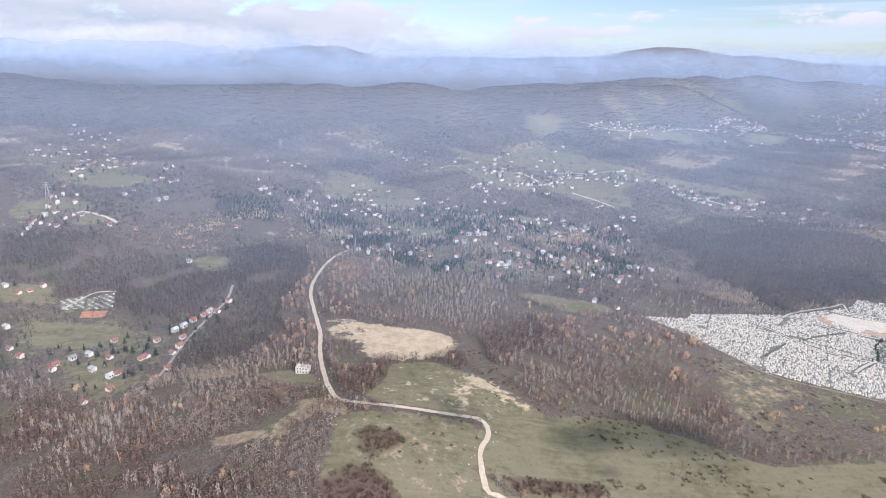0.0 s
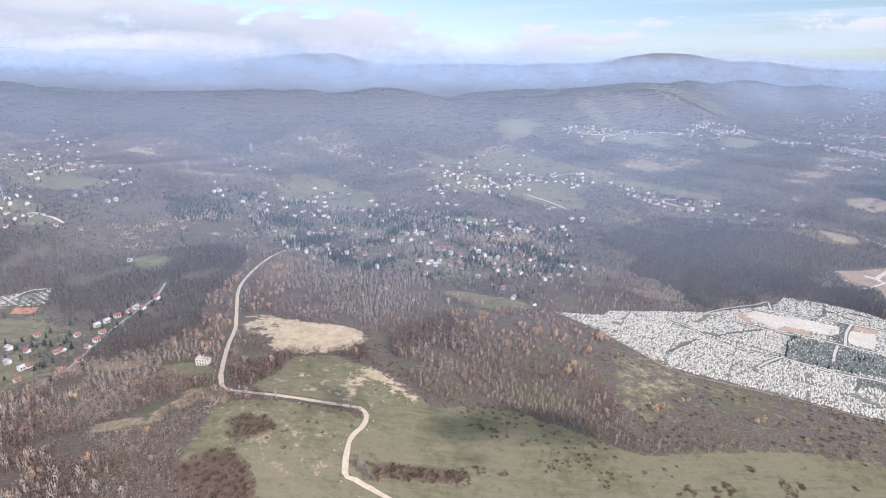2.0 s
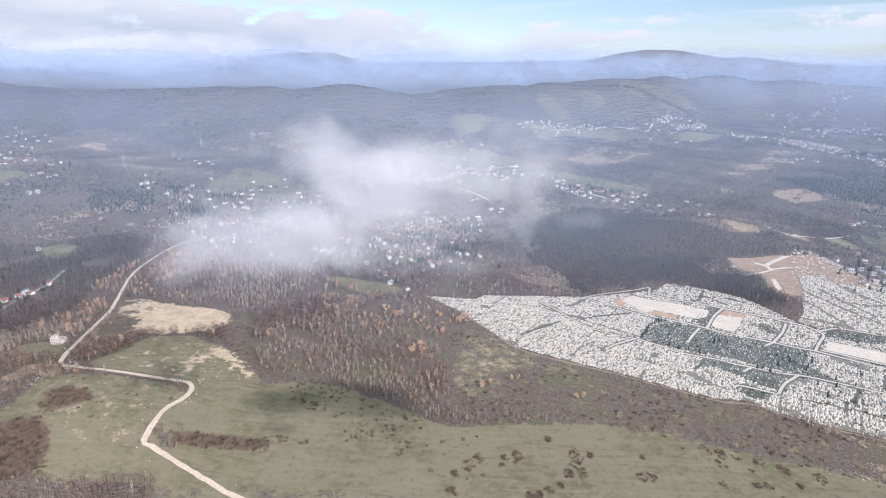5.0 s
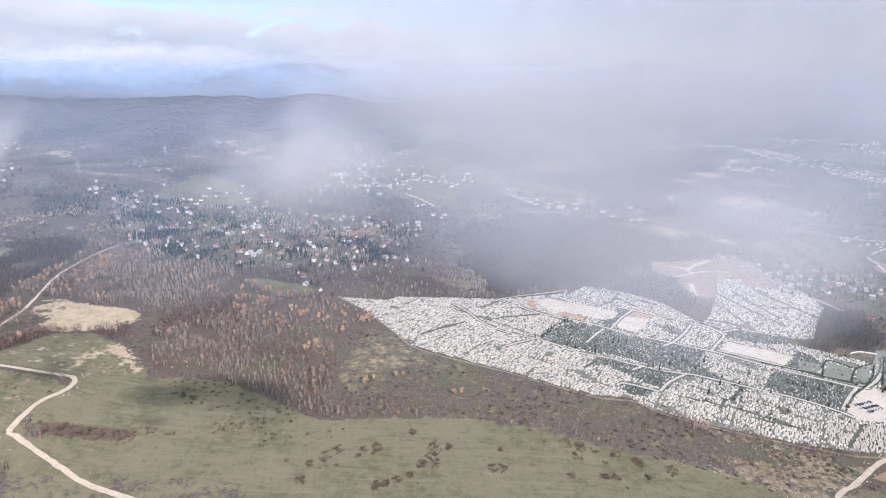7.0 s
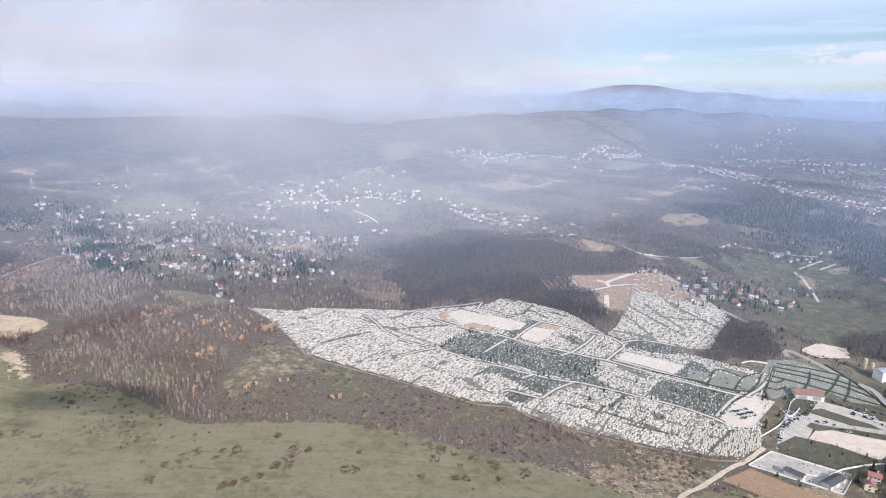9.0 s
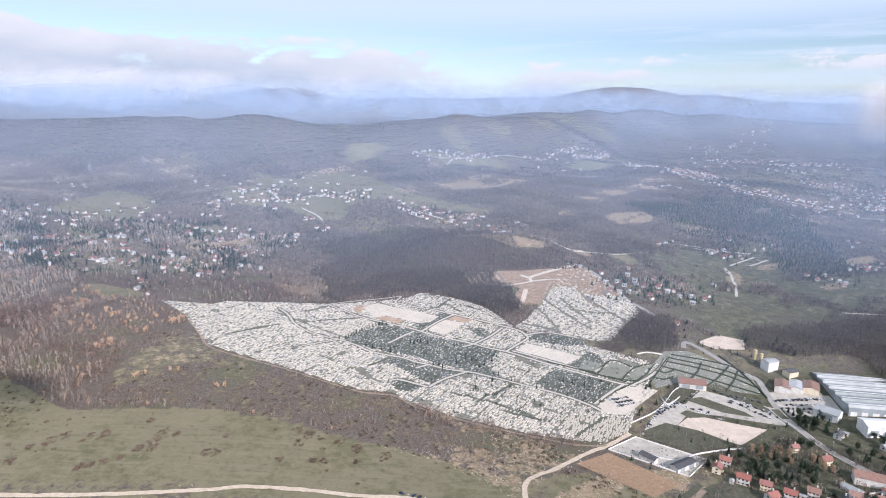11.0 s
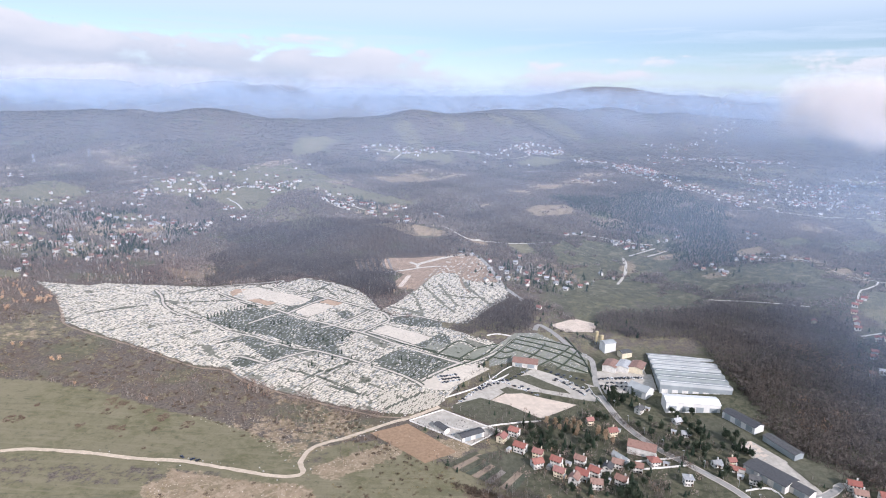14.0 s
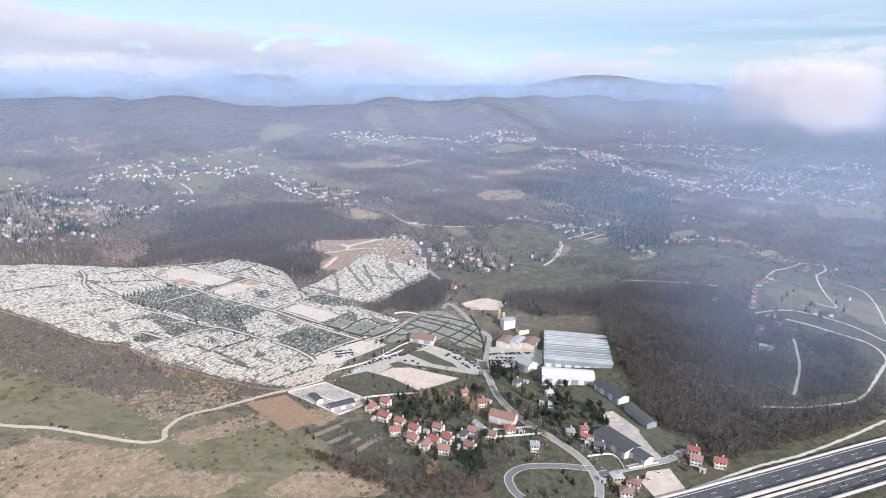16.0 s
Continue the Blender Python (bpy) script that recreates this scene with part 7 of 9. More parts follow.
keep = ~open_ground(x, y, meadow=False) & (~within(HEATH, x, y) | (rr.uniform(0, 1, x.size) < 0.3)) & ((scrub & (wavy(x, y, 14) + 0.55 * rr.normal(0, 1, x.size) > 0.25)) | (within(MEADOW, x, y) & (wavy(x, y, 25) + 0.6 * rr.normal(0, 1, x.size) > 1.35)) | within(SHRUB, x, y))
x, y = x[keep], y[keep]
planted("bushes", BUSHES, x, y, rr.uniform(0.6, 1.7, x.size) * np.where(within(SHRUB, x, y), 1.5, 1.0), [BUSH], "low dark leafless bushes on rough grassland", "bushes", 20, spread=(1.0, 1.7))
x, y = scatter(-110, 640, 130, 300, 1.6, 89)
keep = within(SHRUB, x + 5 * wavy(x, y, 6), y + 5 * wavy(y, x, 7)) & ~open_ground(x, y, meadow=False) & (wavy(x, y, 5) + 0.5 * wavy(y, x, 2.3) > -0.5)
x, y = x[keep], y[keep]
east = x > 400
planted("thorn_brake", BUSHES + CROWNS[:2], x[~east], y[~east], rr.uniform(0.6, 1.7, (~east).sum()), [BRAKE_TWIGS], "dense reddish brown thorn brake on the meadow slope", "bushes", 90, spread=(0.9, 1.4), drift=0.4)
planted("thorn_brake", BUSHES + CROWNS[:2], x[east], y[east], rr.uniform(0.8, 2.0, east.sum()), [BUSH], "dark leafless thorn brake below the village", "bushes", 97, spread=(0.9, 1.4), drift=0.4)
x, y = scatter(-60, 560, 150, 360, 2.6, 21)
keep = within(SCRUB + EARTH, x, y) & (wavy(x, y, 11) + 0.5 * rr.normal(0, 1, x.size) > 0.4)
x, y = x[keep], y[keep]
planted("dry_grass", BUSHES, x, y, rr.uniform(0.4, 1.0, x.size), [DRYGRASS], "straw-coloured tufts of dry tall grass", "grass", 22)

x, y = scatter(120, 560, 200, 360, 3.6, 26)
keep = within(SCRUB + [EARTH[6]], x, y) & ~open_ground(x, y, meadow=False) & (~within(HEATH, x, y) | (rr.uniform(0, 1, x.size) < 0.08)) & (wavy(x, y, 21) + 0.4 * rr.normal(0, 1, x.size) > -0.1)
x, y = x[keep], y[keep]
planted("young_growth", SLIM + MID, x, y, rr.uniform(1.6, 4.2, x.size), [BARK, TWIGS], "young leafless saplings on overgrown slope", "saplings", 27, spread=(1.0, 1.5))

# loose stones along the gravel road and on the bare banks
road = curve_points(ROAD_GRAVEL[0], 1.6)
pick = rr.integers(0, len(road), 420)
off = rr.normal(0, 1, (420, 2)) * 2.2
sx, sy = road[pick, 0] + np.sign(off[:, 0]) * (2.6 + np.abs(off[:, 0])), road[pick, 1] + off[:, 1]
keep = (wavy(sx, sy, 9) > 0.0) & (near_line(ROAD_GRAVEL[0], sx, sy) > 2.4)
planted("rubble", STONES, sx[keep], sy[keep], rr.uniform(0.4, 1.3, keep.sum()), [ROCK], "pale stones and rubble along the gravel road", "stones", 23, sink=0.02)
x, y = scatter(-200, 60, 180, 320, 1.5, 44)
keep = within(STONY, x, y) & (rr.uniform(0, 1, x.size) < 0.5) & (near_line(ROAD_GRAVEL[0], x, y) > 2.5)
planted("rubble", STONES, x[keep], y[keep], rr.uniform(0.4, 1.5, keep.sum()), [ROCK], "white broken stones tipped beside the road bend", "stones", 45, sink=0.02)
x, y = scatter(200, 520, 150, 262, 2.0, 24)
keep = within(EARTH, x, y) & (wavy(x, y, 8) + 0.6 * rr.normal(0, 1, x.size) > np.where((x > 330) & (y > 195), -0.2, 0.6)) & (near_line(ROAD_GRAVEL[0], x, y) > 2.2)
planted("rubble", STONES, x[keep], y[keep], rr.uniform(0.3, 0.9, keep.sum()), [RUBBLE], "heaps of pale tipped rubble below the cemetery", "stones", 25, sink=0.02)


def part(name, verts, faces, mat, parent, label=""):
    """One mesh object under a thing or a part."""
    o = new(name, bpy.data.meshes.new(name))
    o.data.from_pydata([tuple(map(float, v)) for v in verts], [], [tuple(map(int, f)) for f in faces])
    o.data.materials.append(mat)
    o.data.update()
    o.parent = parent
    return tagged(o, label)


def tree_thing(template, x, y, h, mats, label, group, names=("trunk", "crown")):
    """A single tree: trunk and crown."""
    tv, tf, tm = template
    base = new("tree")
    base.matrix_world = pose(x, y, float(land(x, y)) - 0.1, 0, 0, (x * 37) % 360)
    for k, nm in enumerate(names):
        sel = tf[tm == k]
        used, inv = np.unique(sel, return_inverse=True)
        o = part(nm, tv[used] * h, inv.reshape(-1, 3), mats[k], base)
        at = o.data.attributes.new("tint", "FLOAT", "POINT")
        at.data.foreach_set("value", np.full(len(used), (x * 0.37 + y * 0.11) % 0.9, np.float32))
    return tagged(base, label, "tree", group)


# trees and hedges round the houses of the hamlets, and brush along the village paths
hr = np.random.default_rng(33)
spots = np.array([p for g in HOUSES_MID + HOUSES_WHITE + HOUSES_FAR[3:] for p in g])
ring = np.repeat(spots, 7, 0) + hr.normal(0, 1, (len(spots) * 7, 2)) * np.array([11, 12]) + np.array([0, 5])
far_off = np.min(np.hypot(ring[:, None, 0] - spots[None, :, 0], ring[:, None, 1] - spots[None, :, 1]), 1) > 4.2
ring = ring[far_off]
dark = hr.uniform(0, 1, len(ring)) < 0.5
planted("hamlet_firs", SMALL_FIRS, ring[dark, 0], ring[dark, 1], hr.uniform(3, 6.5, dark.sum()), [BARK, NEEDLES], "dark evergreens round the hamlet houses", "trees", 34, spread=(1.0, 1.6))
planted("hamlet_trees", MID, ring[~dark, 0], ring[~dark, 1], hr.uniform(3, 6, (~dark).sum()), [BARK, PALE_TWIGS], "bare orchard trees round the hamlet houses", "trees", 35)
home = np.array([h[1:3] for h in HOMES])
yard_trees = np.repeat(home, 16, 0) + hr.normal(0, 8.0, (len(home) * 16, 2))
clear_ = (np.min(np.hypot(yard_trees[:, None, 0] - home[None, :, 0], yard_trees[:, None, 1] - home[None, :, 1]), 1) > 4.0) & ~open_ground(yard_trees[:, 0], yard_trees[:, 1], meadow=False)
yard_trees = yard_trees[clear_]
planted("yard_trees", NEAR[:4], yard_trees[:, 0], yard_trees[:, 1], hr.uniform(2.0, 4.8, len(yard_trees)), [DARK_BARK, TWIGS], "bare fruit trees in the village gardens", "trees", 46, spread=(1.0, 1.5))
thorn = np.repeat(np.array([p for g in THORN for p in g]), 6, 0)
thorn = thorn + hr.normal(0, 2.4, thorn.shape)
planted("thorn_hedge", NEAR[:3] + BUSHES[:0], thorn[:, 0], thorn[:, 1], hr.uniform(1.8, 4.4, len(thorn)), [BARK, DARK_TWIGS], "wild leafless hedges along the village edge", "hedge", 36, spread=(1.0, 1.6))


gold_rng = np.random.default_rng(31)
for gx_, gy_ in [p for g in GOLDEN for p in g]:
    for k in range(gold_rng.integers(2, 5)):
        tree_thing(LEAFY[k % 4], gx_ + gold_rng.uniform(-3.5, 3.5), gy_ + gold_rng.uniform(-3, 3), gold_rng.uniform(3.6, 5.6), [BARK, GOLD], "young tree with bright golden orange autumn leaves", "golden trees")
for i, (gx_, gy_) in enumerate(p for g in CYPRESS for p in g):
    tree_thing(SMALL_FIRS[i % 4], gx_, gy_, gold_rng.uniform(3.2, 5.4), [BARK, NEEDLES], "small dark green conifer between graves", "cemetery conifers")
EVERGREEN = [leafy_tree(gold_rng, 520, 0.8) for _ in range(4)]
for i, (gx_, gy_) in enumerate(p for g in TREES_DARK for p in g):
    if i % 3 == 0:
        tree_thing(FIRS[i % 4], gx_, gy_, gold_rng.uniform(4.5, 7.5), [BARK, NEEDLES], "tall dark green fir in a garden", "garden firs")
    else:
        tree_thing(EVERGREEN[i % 4], gx_, gy_, gold_rng.uniform(4.5, 7.5), [BARK, EVER_LEAVES], "broad dark evergreen tree in a garden", "garden evergreens")
for i, (gx_, gy_) in enumerate(p for g in TREES_RUST for p in g):
    tree_thing(leafy_tree(gold_rng, 200, 0.26), gx_, gy_, gold_rng.uniform(5.5, 8), [BARK, RUST], "tall poplar with rusty brown autumn leaves", "rusty poplars")


# ---- building kit ----
def plaster(name, a, b):
    return material(name, speckled(a, b, 0.5, coarse=0.25), 0.85)


def tiled(name, a, b):
    """Roof tiles: courses of small relief and uneven tone."""
    def build(n):
        c = n.coords()
        r = n.add("ShaderNodeObjectInfo").outputs["Random"]
        t = n.mix(r, a, b)
        wave = n.add("ShaderNodeTexWave", Vector=n.coords((0, 0, 1)), Scale=3.0)
        t = n.mix(n.math("MULTIPLY", wave.outputs["Fac"], 0.25), t, tuple(0.6 * v for v in a))
        return n.mix(n.ramp(n.noise(c, 0.9, 5, 0.7), 0.4, 0.75, 0.0, 0.6), t, tuple(0.55 * v for v in a))
    return material(name, build, 0.85)


WALL_WHITE = plaster("white_plaster", (0.72, 0.68, 0.62), (0.56, 0.53, 0.48))
WALL_CREAM = plaster("cream_plaster", (0.74, 0.64, 0.47), (0.64, 0.55, 0.40))
ROOF_RED = tiled("red_tiles", (0.27, 0.10, 0.078), (0.34, 0.155, 0.12))
ROOF_PINK = tiled("faded_red_tiles", (0.27, 0.12, 0.098), (0.33, 0.165, 0.14))
ROOF_BROWN = tiled("brown_tiles", (0.24, 0.13, 0.10), (0.30, 0.19, 0.15))
ROOF_GREY = tiled("grey_sheet", (0.26, 0.26, 0.26), (0.52, 0.51, 0.50))
ROOF_DARK = tiled("dark_sheet", (0.075, 0.075, 0.08), (0.12, 0.115, 0.11))
GLASS = material("window_glass", lambda n: (0.03, 0.035, 0.04), 0.08, specular=0.6)
DOOR = material("dark_wood", lambda n: (0.10, 0.06, 0.04), 0.6)
METAL_ROOF = material("corrugated_roof", speckled((0.43, 0.435, 0.42), (0.34, 0.345, 0.335), 0.12, coarse=0.03), 0.6, metal=0.2)
METAL_DARK = material("corrugated_grey", speckled((0.40, 0.43, 0.44), (0.30, 0.33, 0.34), 0.12, coarse=0.03), 0.5, metal=0.2)
METAL_OLD = material("weathered_roof", speckled((0.31, 0.33, 0.315), (0.25, 0.27, 0.26), 0.12, coarse=0.03), 0.6, metal=0.2)
CLADDING = material("white_cladding", speckled((0.80, 0.775, 0.73), (0.68, 0.655, 0.62), 0.2, coarse=0.1), 0.6)
YELLOW = material("yellow_paint", speckled((0.50, 0.41, 0.24), (0.42, 0.34, 0.20), 0.6), 0.6)
STEEL = material("galvanised_steel", lambda n: (0.45, 0.46, 0.47), 0.5, metal=0.6)
MARBLE = material("white_marble", per_piece((0.80, 0.725, 0.605), (0.44, 0.395, 0.325), True), 0.5)
GRANITE = material("dark_granite", per_piece((0.22, 0.22, 0.21), (0.44, 0.43, 0.41), True), 0.4)
WHITE_LINE = material("road_paint", speckled((0.72, 0.72, 0.70), (0.55, 0.55, 0.53), 0.4), 0.7)

CUBE_F = [(0, 3, 2, 1), (4, 5, 6, 7), (0, 1, 5, 4), (1, 2, 6, 5), (2, 3, 7, 6), (3, 0, 4, 7)]


def block(x0, x1, y0, y1, z0, z1):
    return [(x0, y0, z0), (x1, y0, z0), (x1, y1, z0), (x0, y1, z0), (x0, y0, z1), (x1, y0, z1), (x1, y1, z1), (x0, y1, z1)], CUBE_F


def joined(*solids):
    v, f = [], []
    for sv, sf in solids:
        n = len(v)
        v += list(sv)
        f += [tuple(i + n for i in q) for q in sf]
    return v, f


def gable_roof(w, d, z, rise, eave=0.5, thick=0.22):
    """A ridge along x with overhanging eaves, as a slab of some thickness."""
    x, y = w / 2 + eave, d / 2 + eave
    drop = rise * eave / (d / 2)
    v = [(-x, -y, z - drop), (x, -y, z - drop), (x, 0, z + rise), (-x, 0, z + rise), (x, y, z - drop), (-x, y, z - drop)]
    v += [(a, b, c + thick) for a, b, c in v]
    f = [(0, 3, 2, 1), (3, 5, 4, 2), (6, 7, 8, 9), (9, 8, 10, 11), (0, 1, 7, 6), (4, 5, 11, 10), (1, 2, 8, 7), (2, 4, 10, 8), (0, 6, 9, 3), (3, 9, 11, 5)]
    return v, f


def hip_roof(w, d, z, rise, eave=0.5, thick=0.22):
    x, y, r = w / 2 + eave, d / 2 + eave, max(0.2, w / 2 - d / 2)
    v = [(-x, -y, z), (x, -y, z), (x, y, z), (-x, y, z), (-x, -y, z + thick), (x, -y, z + thick), (x, y, z + thick), (-x, y, z + thick), (-r, 0, z + rise), (r, 0, z + rise)]
    return v, [(0, 3, 2, 1), (0, 1, 5, 4), (1, 2, 6, 5), (2, 3, 7, 6), (3, 0, 4, 7), (4, 5, 9, 8), (5, 6, 9), (6, 7, 8, 9), (7, 4, 8)]


def gable_walls(w, d, h, rise, sunk=1.6):
    x, y = w / 2, d / 2
    v = [(-x, -y, -sunk), (x, -y, -sunk), (x, y, -sunk), (-x, y, -sunk), (-x, -y, h), (x, -y, h), (x, y, h), (-x, y, h), (-x, 0, h + rise), (x, 0, h + rise)]
    return v, [(0, 3, 2, 1), (0, 1, 5, 4), (2, 3, 7, 6), (1, 2, 6, 9, 5), (3, 0, 4, 8, 7), (4, 5, 9, 8), (6, 7, 8, 9)]


def house(w, d, h, rise, wall, roof, label, group, hip=False, detail=True, annex=False, size=0.62):
    """A dwelling house: walls, tiled roof with chimney, windows and a door."""
    base = new("house")
    w, d, h, rise = 1.02 * w * size, 1.06 * d * size, 0.98 * h * size, 0.95 * rise * size
    part("wall", *(block(-w / 2, w / 2, -d / 2, d / 2, -1.6, h) if hip else gable_walls(w, d, h, rise)), wall, base)
    r = part("roof", *(hip_roof(w, d, h, rise) if hip else gable_roof(w, d, h, rise)), roof, base)
    if detail:
        part("chimney", *block(w * 0.18, w * 0.18 + 0.6, 0.6, 1.2, h + rise * 0.3, h + rise + 0.9), wall, r)
    storeys = 2 if h > 2.7 else 1
    cols = 3 if detail else 2
    floor_h = h / storeys
    tall = 0.45 * floor_h
    for s in range(storeys):
        for k in range(cols):
            cx, z = (k - (cols - 1) / 2) * w / (cols + 0.3), (s + 0.36) * floor_h
            for side in ((-1, 1) if detail else (-1,)):
                y = side * d / 2
                part("window", *block(cx - 0.42, cx + 0.42, y - 0.05, y + 0.05, z, z + tall), GLASS, base)
        if detail:
            for side in (-1, 1):
                x = side * w / 2
                part("window", *block(x - 0.05, x + 0.05, -0.5, 0.5, (s + 0.36) * floor_h, (s + 0.36) * floor_h + tall), GLASS, base)
    if detail:
        part("door", *block(w * 0.5 - 0.75, w * 0.5 - 0.15, -d / 2 - 0.07, -d / 2 + 0.05, 0, min(1.9, 0.85 * floor_h)), DOOR, base)
        if storeys == 2:
            part("balcony", *joined(block(-w * 0.42, 0.0, -d / 2 - 1.0, -d / 2, floor_h, floor_h + 0.15), block(-w * 0.42, 0.0, -d / 2 - 1.0, -d / 2 - 0.9, floor_h + 0.15, floor_h + 0.75)), wall, base)
    if annex:
        part("annex", *block(w / 2, w / 2 + 3.2, -d / 2 + 0.4, d / 2 - 1.2, -1.6, 2.7), wall, base)
        part("annex_roof", *block(w / 2 - 0.1, w / 2 + 3.5, -d / 2 + 0.1, d / 2 - 0.9, 2.7, 2.9), roof, base)
    return tagged(base, label, "house", group)


def settle(ob, x, y, rot):
    ob.matrix_world = pose(x, y, float(land(x, y)), 0, 0, rot)
    return ob


def place_all(spots, protos, seed, spin=None):
    """Stand one of the prototypes, or a copy of it, at each spot."""
    r = np.random.default_rng(seed)
    used = set()
    for i, (x, y) in enumerate(spots):
        k = int(r.integers(0, len(protos)))
        rot = (r.choice([-31, 59, -25, 62, 149]) if spin is None else r.choice(spin)) + r.uniform(-6, 6)
        m = pose(x, y, float(land(x, y)) - 0.05, 0, 0, float(rot))
        if k in used:
            copy_thing(protos[k], m)
        else:
            protos[k].matrix_world = m
            used.add(k)
    for k, p in enumerate(protos):
        if k not in used:
            for o in (*p.children_recursive, p):
                bpy.data.objects.remove(o)


VILLAGE_KINDS = {
    "red": house(8.2, 6.8, 6.0, 2.2, WALL_WHITE, ROOF_RED, "two-storey white house with a red tiled gable roof", "village houses"),
    "big": house(9.4, 7.4, 6.6, 2.3, WALL_WHITE, ROOF_RED, "large white house with a bright red tiled roof", "village houses"),
    "pink": house(7.8, 6.6, 5.8, 2.3, WALL_CREAM, ROOF_PINK, "cream house with a faded red tiled roof", "village houses"),
    "brown": house(8.0, 6.6, 5.8, 2.3, WALL_WHITE, ROOF_BROWN, "white house with a brown tiled roof", "village houses"),
    "cream": house(5.6, 5.0, 5.6, 1.8, WALL_CREAM, ROOF_PINK, "small cream house with a faded red roof", "village houses"),
    "hip": house(8.0, 7.6, 5.0, 2.4, WALL_WHITE, ROOF_RED, "white house with a red hipped roof", "village houses", hip=True),
    "hip_brown": house(8.4, 7.6, 5.0, 2.4, WALL_WHITE, ROOF_BROWN, "white house with a brown hipped roof by the road", "village houses", hip=True),
    "low": house(5.4, 4.6, 3.2, 1.8, WALL_WHITE, ROOF_RED, "low white house with a red roof and annex", "village houses", annex=True),
    "white": house(7.0, 6.2, 5.2, 2.0, WALL_WHITE, ROOF_DARK, "white house with a dark gable roof", "village houses"),
    "grey": house(6.4, 5.6, 3.6, 2.0, WALL_WHITE, ROOF_GREY, "white house with a grey sheet roof among trees", "village houses"),
    "flat": house(6.4, 6.0, 6.2, 0.3, WALL_WHITE, ROOF_GREY, "white flat-roofed two-storey house in a bare yard", "village houses", hip=True),
    "yellow": house(7.8, 6.4, 6.0, 1.0, YELLOW, ROOF_GREY, "yellow unfinished house with dark window openings", "village houses", hip=True),
}
stood = set()
for kind, x_, y_, rot in HOMES:
    proto, m = VILLAGE_KINDS[kind], pose(x_, y_, float(land(x_, y_)) - 0.05, 0, 0, rot)
    if kind in stood:
        copy_thing(proto, m)
    else:
        proto.matrix_world = m
        stood.add(kind)
RED_B = [
    house(6.8, 5.6, 4.6, 1.9, WALL_WHITE, ROOF_RED, "small white hillside house with a red roof", "hillside houses", detail=False, size=0.56),
    house(6.4, 5.4, 3.4, 1.9, WALL_CREAM, ROOF_PINK, "small cream hillside house with a faded red roof", "hillside houses", detail=False, size=0.56),
]
place_all([p for g in HOUSES_RED for p in g], RED_B, 3)
WHITE_B = [
    house(6.6, 5.6, 4.6, 1.8, WALL_WHITE, ROOF_GREY, "white house with a pale roof among gardens", "garden houses", detail=False, size=0.56),
    house(6.2, 5.2, 3.3, 2.0, WALL_WHITE, ROOF_BROWN, "white house with a brown roof among gardens", "garden houses", detail=False, size=0.56),
    house(6.4, 5.4, 3.4, 2.0, WALL_WHITE, ROOF_PINK, "white house with a faded red roof among gardens", "garden houses", detail=False, size=0.56),
]
place_all([p for g in HOUSES_WHITE for p in g], WHITE_B, 5)
FAR = [
    house(7.4, 6.0, 4.6, 2.0, WALL_WHITE, ROOF_GREY, "white weekend house with a pale roof between firs", "weekend houses", detail=False, size=0.50),
    house(6.6, 5.6, 3.4, 2.4, WALL_WHITE, ROOF_BROWN, "white weekend house with a steep brown roof", "weekend houses", detail=False, size=0.50),
    house(7.0, 6.0, 4.6, 2.0, WALL_WHITE, ROOF_PINK, "white weekend house with a faded red roof", "weekend houses", detail=False, size=0.50),
]
HOUSES_BAND = []
HOUSES_BAND.append([(876, 1290), (854, 1182), (856, 1153), (845, 1098), (839, 1059), (858, 1100), (842, 1023), (851, 1024), (845, 993), (862, 1020), (859, 987), (860, 979), (866, 984), (867, 964), (864, 935), (890, 994)])
HOUSES_BAND.append([(866, 930), (869, 924), (886, 951), (893, 950), (895, 939), (902, 942), (898, 922), (898, 905), (907, 916), (910, 909), (921, 922), (917, 902), (907, 866), (926, 896), (932, 900), (934, 891)])
HOUSES_BAND.append([(935, 892), (943, 891), (943, 880), (955, 889), (943, 847), (957, 869), (963, 866), (994, 916), (977, 863), (989, 879), (989, 858), (1005, 885), (1007, 875), (1029, 898), (1013, 858), (1022, 857), (1029, 863), (1037, 868), (1057, 887), (1048, 858), (1045, 850), (1031, 807), (1075, 873), (1061, 839), (1084, 871), (1093, 868)])
HOUSES_BAND.append([(711, 1024), (722, 1032), (726, 1004), (736, 1014), (740, 1000), (755, 1011), (767, 1015), (775, 1000), (779, 992)])
HOUSES_BAND.append([(254, 819), (259, 848), (293, 816), (305, 814), (321, 799), (325, 819), (344, 809), (365, 786), (379, 774), (380, 795), (402, 749), (407, 768), (419, 735), (434, 735), (472, 746), (479, 724)])
NEAR_SPOTS = [p for g in HOUSES_FAR + HOUSES_MID for p in g if p[1] < 640]
FAR_SPOTS = [p for g in HOUSES_FAR + HOUSES_MID + HOUSES_BAND for p in g if p[1] >= 640]
place_all(NEAR_SPOTS, FAR, 6, (0, 20, -30, 70, 110))


